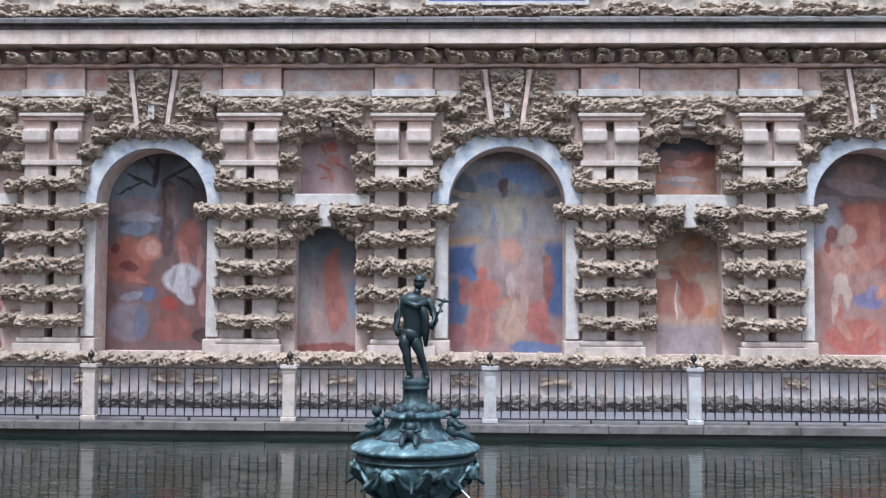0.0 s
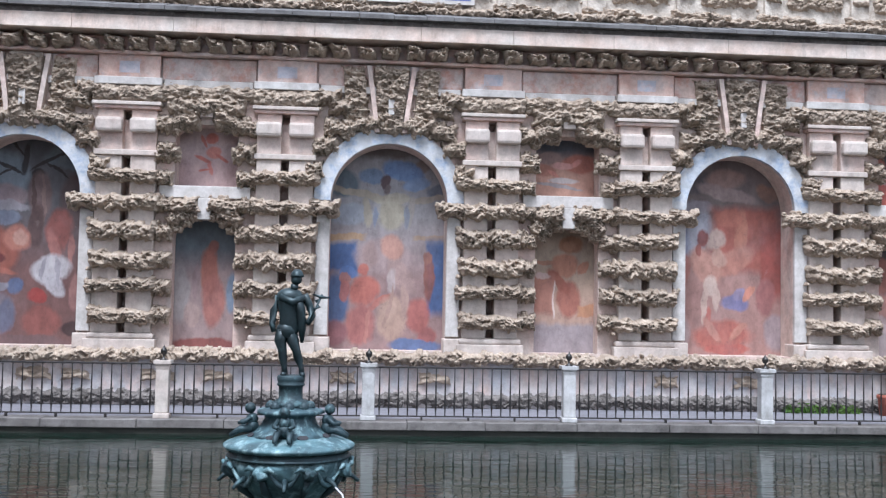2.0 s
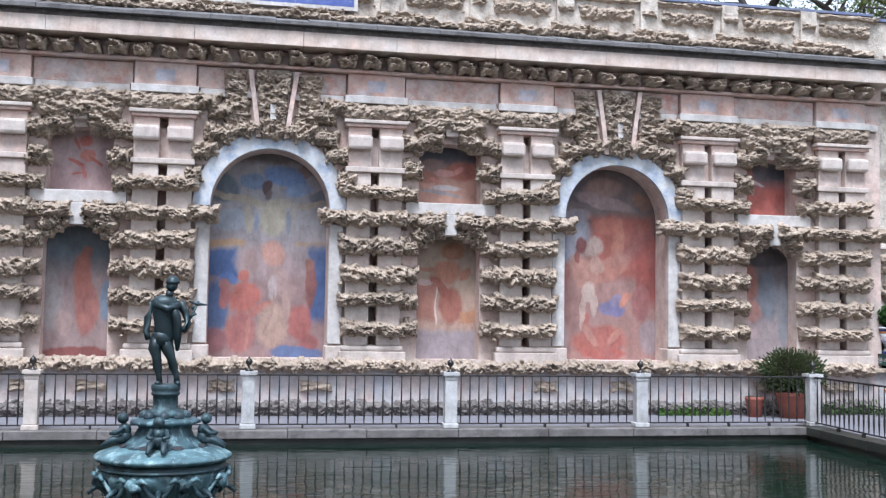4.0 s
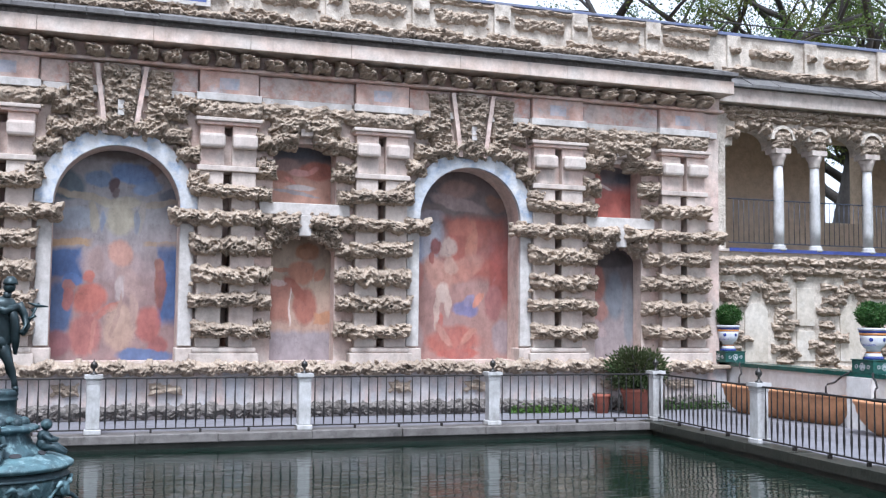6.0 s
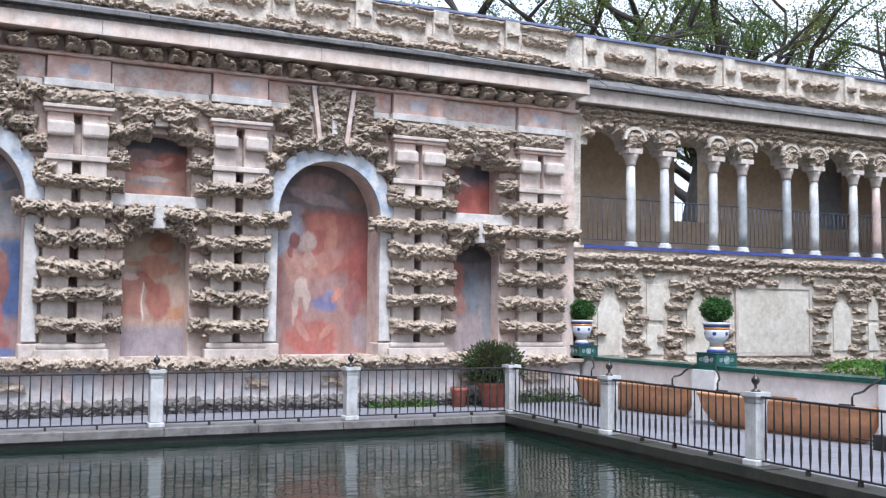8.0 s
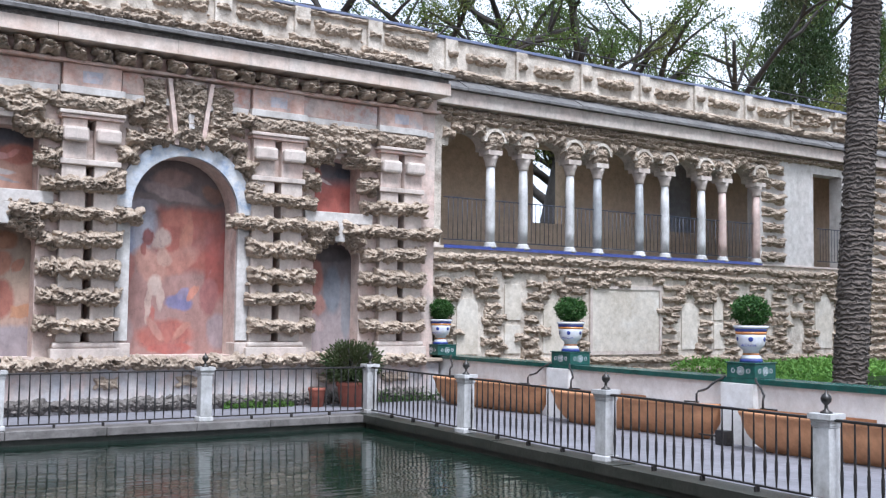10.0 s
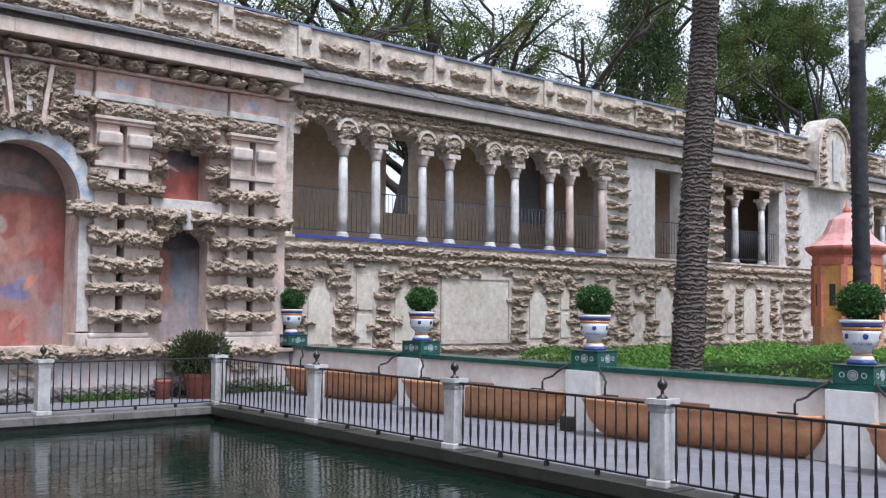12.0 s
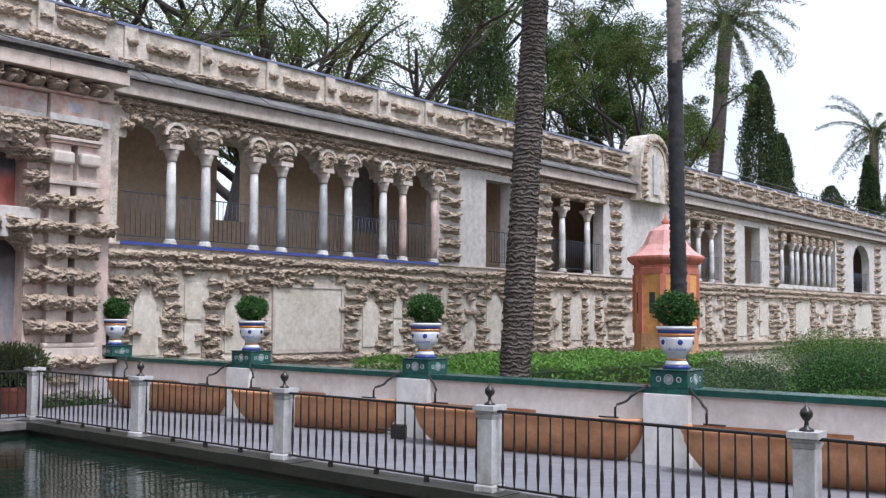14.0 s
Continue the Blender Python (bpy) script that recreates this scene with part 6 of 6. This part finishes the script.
def palm(at, height, r0, r1, lean, seed, n_frond=34, frond=2.6, label="tall palm with a ringed brown trunk", shag=True, bark="palmbark", pale=0.0):
    t = thing("palm", label, "palm tree", "palms", at=at)
    rnd, rng = random.Random(seed), np.random.default_rng(seed)
    bm = bmesh.new()
    k = int(height / 0.13)
    pts, rad = [], []
    for i in range(k + 1):
        u = i / k
        c = Vector((lean[0] * u, lean[1] * u, height * u))
        r = r0 + (r1 - r0) * u + (0.05 if u < 0.03 else 0)
        j = r * 0.08
        pts += [c, c + Vector((0, 0, height / k * 0.62))]
        rad += [r + j * rnd.uniform(0.4, 1.0), r - j * rnd.uniform(0.3, 0.8)]
    tube(bm, pts, rad, 18)
    for v in bm.verts:
        v.co += 0.016 * noise.noise_vector(v.co * 9) * Vector((1, 1, 0.6)).length
    trunk = part("trunk", bm, "palmring" if shag else bark, t)
    if pale:
        # above this height the old leaf bases have fallen and the bark is bare
        trunk.data.materials.append(M["palebark"])
        for f in trunk.data.polygons:
            if f.center.z + 0.25 * math.sin(9 * f.center.x + 5 * f.center.y) > pale:
                f.material_index = 1
    if shag:
        n = 1500
        u = rng.random(n)
        a = rng.random(n) * 2 * np.pi
        rr = (r0 + (r1 - r0) * u) * 1.02
        c = np.stack([lean[0] * u + rr * np.cos(a), lean[1] * u + rr * np.sin(a), height * u], 1)
        leaves("bark_shag", c, 0.08, "palmring", seed, t, up=1.0, aspect=0.7)
    head = Vector((lean[0], lean[1], height))
    rib, fol = bmesh.new(), []
    for i in range(n_frond):
        a, e = rnd.uniform(0, 2 * math.pi), rnd.uniform(-0.3, 1.3)
        d = Vector((math.cos(a) * math.cos(e), math.sin(a) * math.cos(e), math.sin(e)))
        p, path = head.copy(), [head.copy()]
        for s in range(8):
            d = (d + Vector((0, 0, -0.17))).normalized()
            p = p + d * frond / 8
            path.append(p.copy())
        tube(rib, path, [0.03 * (1 - 0.1 * s) for s in range(9)], 5)
        for s in range(1, 9):
            for q in range(16):
                fol.append(path[s - 1].lerp(path[s], q / 16) + Vector((rnd.uniform(-1, 1), rnd.uniform(-1, 1), rnd.uniform(-0.9, 0.1))) * 0.20)
    part("rib", rib, "leaf_palm", t)
    leaves("fronds", np.array([tuple(p) for p in fol]), 0.42, "leaf_palm", seed, t, up=-0.2, aspect=0.10)
    return t


# ---- urns with clipped box balls on tiled pedestals, along the east wall ----
def urn(y):
    x = ew(y, 0.29) if y < 18 else 12.50
    p = thing("urn_pedestal", "green patterned tile pedestal on the terrace wall", "pedestal", "urn pedestals", at=(x, y, 0.915), turn=2.9)
    part("block", slab(-0.24, 0.24, -0.24, 0.24, 0.0, 0.205, 0.008), "green", p)
    part("top_tile", slab(-0.255, 0.255, -0.255, 0.255, 0.206, 0.222, 0.005), "green", p)
    for k in range(4):
        bm = bmesh.new()
        for a0, a1, r0, r1 in ((0, 2 * math.pi, 0.054, 0.060), (0, 2 * math.pi, 0.030, 0.036), (0, 2 * math.pi, 0.006, 0.016)):
            arch_ring(bm, 0, 0.103, r0, r1, -0.243, -0.239, a0, a1, 20)
        for sx in (-0.13, 0.13):
            arch_ring(bm, sx, 0.103, 0.026, 0.032, -0.243, -0.239, 0, 2 * math.pi, 14)
        o = part("tile_pattern", bm, "ceramic", p, "white ring pattern on the tile")
        o.matrix_basis = pose(0, 0, 0, 0, 0, 90 * k)
    u = thing("urn", "white glazed ceramic urn with blue and orange bands", "urn", "urns on the wall", at=(x, y, 1.137), turn=4.1)
    part("foot", lathe(bmesh.new(), [(0.165, 0.0), (0.165, 0.03), (0.15, 0.045)], 28), "blue", u, "cobalt blue foot")
    part("stem_band", lathe(bmesh.new(), [(0.148, 0.046), (0.135, 0.07), (0.12, 0.10)], 28), "ceramic", u)
    part("orange_ring", lathe(bmesh.new(), [(0.121, 0.10), (0.112, 0.125)], 28), "orange_glaze", u, "orange glazed ring")
    body = part("bowl", lathe(bmesh.new(), [(0.11, 0.126), (0.115, 0.17), (0.15, 0.195), (0.185, 0.235), (0.20, 0.285), (0.205, 0.35), (0.21, 0.39)], 36), "ceramic", u)
    part("orange_ring", lathe(bmesh.new(), [(0.212, 0.391), (0.22, 0.43)], 36), "orange_glaze", u, "orange glazed ring")
    part("blue_ring", lathe(bmesh.new(), [(0.221, 0.431), (0.229, 0.475)], 36), "blue", u, "cobalt blue ring")
    bm = bmesh.new()
    lathe(bm, [(0.232, 0.476), (0.244, 0.49), (0.244, 0.51), (0.232, 0.516)], 36)
    part("rim", bm, "ceramic", u)
    for a in (150, 215, 280, 345, 60):
        bm = bmesh.new()
        lathe(bm, [(0.030, 0.0), (0.034, 0.006), (0.02, 0.009)], 14)
        o = part("medallion", bm, "blue", body, "painted blue emblem")
        o.matrix_basis = pose(0.199 * math.cos(radians(a)), 0.199 * math.sin(radians(a)), 0.325, 0, 90, a)
    # the word on the bowl, letter by letter round the curve
    for i, ch in enumerate("ALCAZAR"):
        cu = bpy.data.curves.new("letter", 'FONT')
        cu.body, cu.size, cu.extrude, cu.align_x = ch, 0.048, 0.0015, 'CENTER'
        cu.materials.append(M["blue"])
        o = new("letter", cu)
        o.parent = body
        a = 205 + (i - 3) * 9.5
        o.matrix_basis = pose(0.196 * math.cos(radians(a)), 0.196 * math.sin(radians(a)), 0.225, 74, 0, a + 90)
    b = thing("box_ball", "clipped round green box shrub growing in the urn", "shrub", "box shrubs", at=(x, y, 1.62))
    rng = np.random.default_rng(int(y * 10) + 5)
    part("soil", lathe(bmesh.new(), [(0.20, 0.0), (0.20, 0.036)], 20), "soil", b)
    leaves("foliage", ball_points(3800, 0.275, 0.275, 0.225, rng) + np.array([0, 0, 0.24]), 0.045, "leaf_box", int(y * 7), b)


for y in URNS:
    urn(y)


# ---- terracotta troughs against the wall ----
def trough(y0, y1):
    m = (y0 + y1) / 2
    t = thing("trough", "long terracotta trough with sloping rounded ends against the wall", "trough", "terracotta troughs", at=(ew(m, 0.09), m, 0.0), turn=4.1 + 90)
    half = (y1 - y0) / 2

    def loop(bm, a, d, z, n=26):
        out = []
        for i in range(n + 1):
            c = -math.cos(math.pi * i / n)
            s = math.sin(math.pi * i / n)
            out.append(bm.verts.new((a * math.copysign(abs(c) ** 0.28, c), d * max(s, 0.0) ** 0.45, z)))
        return out

    bm = bmesh.new()
    rows = [loop(bm, *r) for r in ((half - 0.30, 0.26, -0.004), (half - 0.20, 0.35, 0.08), (half - 0.10, 0.44, 0.22), (half - 0.04, 0.48, 0.36), (half - 0.03, 0.49, 0.44), (half - 0.02, 0.51, 0.46), (half, 0.53, 0.50), (half, 0.52, 0.525), (half - 0.05, 0.46, 0.525), (half - 0.08, 0.38, 0.40))]
    for a, b in zip(rows, rows[1:]):
        for i in range(len(a) - 1):
            f = bm.faces.new((a[i], a[i + 1], b[i + 1], b[i]))
            f.smooth = True
        bm.faces.new((a[-1], a[0], b[0], b[-1]))
    part("body", bm, "terracotta", t)
    bm = bmesh.new()
    bm.faces.new(loop(bm, half - 0.075, 0.385, 0.41))
    part("fill", bm, "pave", t, "grey fill inside the trough")


for a, b in ((14.42, 17.65), (10.28, 13.75), (6.10, 9.60), (1.90, 5.42)):
    trough(a, b)
    for y, s in ((a + 0.12, 1), (b - 0.12, -1)):
        h = thing("water_pipe", "bent black iron pipe from the coping to the trough", "pipe", "iron pipes", at=(ew(y), y, 0.0), turn=4.1)
        bm = bmesh.new()
        tube(bm, [(0.06, s * -0.16, 0.93), (0.03, s * -0.14, 0.90), (-0.02, s * -0.08, 0.86), (-0.05, s * 0.0, 0.80), (-0.08, s * 0.05, 0.74), (-0.12, s * 0.10, 0.715), (-0.18, s * 0.13, 0.70), (-0.21, s * 0.14, 0.66), (-0.21, s * 0.14, 0.54)], 0.016, 8)
        part("pipe", bm, "iron", h)
        bm = bmesh.new()
        tube(bm, [(-0.21, s * 0.10, 0.545), (-0.21, s * 0.36, 0.545)], 0.012, 6)
        part("nozzle", bm, "iron", h)

lamp = thing("floodlight", "small black floodlight box standing by the terrace wall", "floodlight", at=(ew(9.95, -0.28), 9.95, 0))
part("housing", slab(-0.07, 0.07, -0.10, 0.10, 0.0, 0.20, 0.01), "iron", lamp)
bm = bmesh.new()
tube(bm, [(0.05, 0.10, 0.10), (0.05, 0.5, 0.10)], 0.012, 6)
part("cable", bm, "iron", lamp)

# ---- potted shrubs in the terrace corner ----
def pot(x, y, r, h, crown, seed):
    p = thing("plant_pot", "red clay plant pot on the terrace", "plant pot", "clay pots", at=(x, y, -0.004))
    part("body", lathe(bmesh.new(), [(r * 0.72, 0.0), (r * 0.9, h * 0.8), (r * 0.92, h * 0.82)], 28), "redpot", p)
    part("rim", lathe(bmesh.new(), [(r * 0.95, h * 0.82), (r, h * 0.84), (r, h * 0.98), (r * 0.95, h)], 28), "redpot", p)
    part("soil", lathe(bmesh.new(), [(r * 0.85, h), (r * 0.85, h + 0.01)], 20), "soil", p)
    if crown:
        s = thing("potted_shrub", "dark green bushy shrub in a clay pot", "shrub", at=(x, y, h))
        for k in range(6):
            bm = bmesh.new()
            tube(bm, [(0, 0, 0.0), (0.2 * math.cos(k), 0.2 * math.sin(k), 0.4), (0.36 * math.cos(k), 0.36 * math.sin(k), 0.65)], [0.02, 0.014, 0.008], 6)
            part("stem", bm, "bark", s)
        rng = np.random.default_rng(seed)
        leaves("foliage", ball_points(4200, crown, crown, crown * 0.72, rng, 0.35) + np.array([0, 0, 0.36]), 0.07, "leaf_dark", seed, s)


pot(9.98, 17.55, 0.30, 0.46, 0.60, 3)
pot(9.35, 17.75, 0.17, 0.36, 0.0, 4)
rng = np.random.default_rng(8)
w = np.stack([rng.uniform(7.6, 9.0, 420), 18.02 + rng.normal(0, 0.06, 420), np.abs(rng.normal(0, 0.06, 420))], 1)
weeds = leaves("weeds", w, 0.09, "leaf_green", 12, None, 1.0, 0.3)
tagged(weeds, "green weeds growing at the foot of the wall", "weeds", kind="stuff")
w = np.stack([rng.uniform(10.4, 12.3, 500), 18.05 + rng.normal(0, 0.06, 500), np.abs(rng.normal(0, 0.10, 500))], 1)
weeds = leaves("weeds", w, 0.09, "leaf_bush", 13, None, 1.0, 0.3)
tagged(weeds, "sparse weeds growing at the foot of the wall", "weeds", kind="stuff")

# ---- gable over the far gallery and the orange kiosk in front of it ----
gable = thing("gable", "curved stone bell gable with a white niche on the parapet", "gable", at=(35.35, GAL, 0))
bm = bmesh.new()
box(bm, -1.2, -0.75, -0.46, 0.35, 6.05, 7.4)
box(bm, 0.75, 1.2, -0.46, 0.35, 6.05, 7.4)
arch_ring(bm, 0, 7.4, 0.75, 1.2, -0.46, 0.35)
part("arch", bm, "gallery", gable)
part("infill", slab(-0.75, 0.75, -0.42, 0.30, 6.05, 8.12), "gallery", gable)
for k in range(9):
    a = math.pi * (k + 0.5) / 9
    piece("rock_chunk", CHUNK[k % 6], gable, pose(-0.96 * math.cos(a), -0.47, 7.4 + 0.96 * math.sin(a), 0, -90 + math.degrees(a)) @ Matrix.Scale(0.8, 4))
for s in (-1, 1):
    for k in range(5):
        piece("rock_chunk", CHUNK[(k + s) % 6], gable, pose(s * 0.97, -0.47, 6.2 + 0.25 * k) @ Matrix.Scale(0.9, 4))
part("niche", slab(-0.22, 0.22, -0.49, -0.425, 6.3, 7.8, 0.03), "post", gable, "pale carved figure niche")

kiosk = thing("kiosk", "octagonal orange plastered kiosk with a pink bell roof", "kiosk", at=(30.4, 15.3, 0))


def octagon(rows, n=8):
    return lathe(bmesh.new(), rows, n)


for name, rows, m in (("base", [(1.22, GARDEN), (1.22, 0.3), (1.12, 0.35), (1.12, 1.28)], "terracotta"), ("body", [(1.10, 1.283), (1.10, 3.12)], "ochre"), ("frieze", [(1.13, 3.123), (1.15, 3.3), (1.12, 3.32), (1.12, 3.42)], "coral"),
                      ("cornice", [(1.16, 3.423), (1.32, 3.55), (1.36, 3.62), (1.36, 3.68)], "coral"), ("roof", [(1.32, 3.683), (1.02, 3.85), (0.80, 4.05), (0.66, 4.30), (0.56, 4.50), (0.30, 4.62), (0.1, 4.72)], "pinkroof")):
    o = part(name, octagon(rows), m, kiosk)
    for f in o.data.polygons:
        f.use_smooth = False
    o.matrix_basis = pose(0, 0, 0, 0, 0, 22.5)
for k in range(8):
    a = 45 * k + 22.5
    bm = bmesh.new()
    box(bm, 1.06, 1.16, -0.10, 0.10, 1.283, 3.12)
    o = part("corner_pilaster", bm, "coral", kiosk)
    o.matrix_basis = pose(0, 0, 0, 0, 0, a)
    bm = bmesh.new()
    box(bm, 1.012, 1.024, -0.11, 0.11, 1.9, 2.55)
    o = part("slit_window", bm, "dark", kiosk, "dark slit opening")
    o.matrix_basis = pose(0, 0, 0, 0, 0, 45 * k)
part("finial", lathe(bmesh.new(), [(0.1, 4.71), (0.14, 4.80), (0.05, 4.9), (0.02, 5.1)], 12), "coral", kiosk)

kiosk.scale = (0.89, 0.89, 1.0)

# ---- garden planting beyond the low wall ----
def hedge(label, x0, x1, y0, y1, z, n, seed, mat, size=0.075, rough=0.12):
    rng = np.random.default_rng(seed)
    top = rng.random(n) < 0.55
    x, y = rng.uniform(x0, x1, n), rng.uniform(y0, y1, n)
    zz = np.where(top, z, rng.uniform(GARDEN, z, n))
    side = ~top
    pick = rng.integers(0, 4, n)
    x = np.where(side & (pick == 0), x0, np.where(side & (pick == 1), x1, x))
    y = np.where(side & (pick == 2), y0, np.where(side & (pick == 3), y1, y))
    wob = rough * (np.sin(x * 2.3 + y) + np.sin(y * 3.1 - x * 1.3)) * 0.5
    c = np.stack([x + rng.normal(0, 0.06, n), y + rng.normal(0, 0.06, n), zz + wob * (zz > z - 0.2) + rng.normal(0, 0.05, n)], 1)
    h = thing("hedge", label, "hedge", "garden hedges")
    # solid block within the leaves, its dark colour standing in for inner shade
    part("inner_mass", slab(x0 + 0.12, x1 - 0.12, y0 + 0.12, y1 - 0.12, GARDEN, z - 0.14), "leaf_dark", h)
    leaves("foliage", c, size, mat, seed, h)


hedge("bright green clipped hedge in the garden", 16.4, 17.4, 12.4, 14.2, 0.50, 9000, 41, "leaf_hedge")
hedge("bright green clipped hedge in the garden", 17.6, 28.6, 12.6, 16.6, 0.68, 34000, 42, "leaf_hedge", 0.09)


def bush(x, y, r, h, seed, mat="leaf_bush", n=20000):
    h = 0.8 * h - 0.25
    b = thing("bush", "loose green garden bush", "bush", "garden bushes", at=(x, y, GARDEN))
    rng, rnd = np.random.default_rng(seed), random.Random(seed)
    for k in range(7):
        a = rnd.uniform(0, 6.3)
        bm = bmesh.new()
        tube(bm, [(0, 0, -0.05), (0.3 * r * math.cos(a), 0.3 * r * math.sin(a), h * 0.4), (0.7 * r * math.cos(a), 0.7 * r * math.sin(a), h * 0.8)], [0.04, 0.025, 0.01], 6)
        part("stem", bm, "bark", b)
    pts = []
    for k in range(9):
        c = np.array([rnd.uniform(-0.55, 0.55) * r, rnd.uniform(-0.55, 0.55) * r, rnd.uniform(0.45, 0.8) * h])
        pts.append(ball_points(n // 9, r * 0.55, r * 0.55, h * 0.27, rng, 0.3) + c)
    leaves("foliage", np.concatenate(pts), 0.032 + 0.012 * (seed % 3), mat, seed, b, aspect=0.6)


for i, (x, y, r, h) in enumerate(((17.5, 7.6, 1.3, 1.85), (19.8, 8.6, 1.5, 2.0), (22.5, 9.8, 1.5, 2.05), (25.5, 10.8, 1.7, 2.2), (21.0, 6.6, 1.4, 1.9), (24.5, 7.6, 1.7, 2.2), (28.5, 9.2, 1.9, 2.6), (33.0, 10.8, 2.2, 3.1), (28.5, 11.9, 1.2, 1.9), (38.0, 13.5, 2.2, 2.4), (43.0, 13.0, 2.6, 2.6), (26.3, 5.6, 2.0, 2.3), (33.0, 7.0, 2.4, 3.4), (18.2, 4.6, 1.5, 1.8), (23.0, 3.8, 1.9, 2.1))):
    bush(x, y, r * (0.95, 0.78, 0.9)[i % 3], h * (0.86, 1.08, 0.95, 1.0)[i % 4], 300 + i, ("leaf_box", "leaf_grey", "leaf_green", "leaf_dense", "leaf_green")[i % 5])

palm((16.55, 11.45, GARDEN), 10.6, 0.30, 0.235, (1.05, 0.05), 61, label="palm with a leaning shaggy dark trunk in the garden")
palm((22.9, 11.1, GARDEN), 15.5, 0.20, 0.155, (-0.15, 0.1), 62, label="slender tall palm with a smooth dark trunk in the garden", shag=False, bark="darkbark", pale=8.3)
palm((57.7, 27.0, GARDEN), 20.5, 0.45, 0.40, (2.2, -0.8), 63, 64, 5.0, "tall palm with a wide crown behind the gallery", False)
palm((78.6, 23.3, GARDEN), 16.0, 0.36, 0.30, (0.3, 0.0), 64, 34, 4.4, "palm with drooping fronds far behind the gallery", False)

tree("spreading dark-limbed tree with sparse olive leaves behind the gallery", (19.2, 24.6, GARDEN), 14.5, 8.0, 71, (2.2, 0.3), 30000, 0.085, trunk=0.34, clump=0.30, first=0.5)
tree("spreading dark-limbed tree with sparse olive leaves behind the gallery", (26.0, 28.5, GARDEN), 16.0, 8.0, 72, (0.8, 0.3), 32000, 0.095, trunk=0.42, clump=0.38)
tree("spreading dark-limbed tree with sparse olive leaves behind the gallery", (33.0, 31.5, GARDEN), 17.0, 8.5, 73, (-0.8, 0.3), 36000, 0.10, trunk=0.42, clump=0.40)
tree("spreading dark-limbed tree with sparse olive leaves behind the gallery", (15.6, 26.5, GARDEN), 13.5, 7.0, 77, (0.4, 0.2), 22000, 0.09, trunk=0.36, clump=0.30, first=0.52)
tree("dense green leafy tree behind the gallery", (45.0, 26.5, GARDEN), 17.5, 6.2, 74, (0.4, 0.2), 90000, 0.105, trunk=0.45, clump=0.42, mat="leaf_dense", narrow=True)
tree("dense green leafy tree behind the gallery", (51.0, 27.2, GARDEN), 19.0, 5.2, 75, (0.0, 0.2), 90000, 0.115, trunk=0.45, clump=0.42, mat="leaf_dense", narrow=True)
tree("pale green leafy tree far behind the gallery", (74.0, 27.0, GARDEN), 10.0, 5.0, 76, (0, 0), 9000, 0.28, trunk=0.3, clump=1.0)
cypress((32.9, 24.6, GARDEN), 19.0, 1.4, 81, 60000)
cypress((59.2, 23.9, GARDEN), 17.0, 1.35, 82, 45000, 0.15)
cypress((61.6, 23.6, GARDEN), 13.6, 1.1, 83, 32000, 0.15)
cypress((77.3, 23.2, GARDEN), 14.2, 0.95, 84, 40000, 0.17)
cypress((71.0, 23.8, GARDEN), 11.4, 1.6, 85)
cypress((84.0, 23.5, GARDEN), 12.5, 1.8, 86)
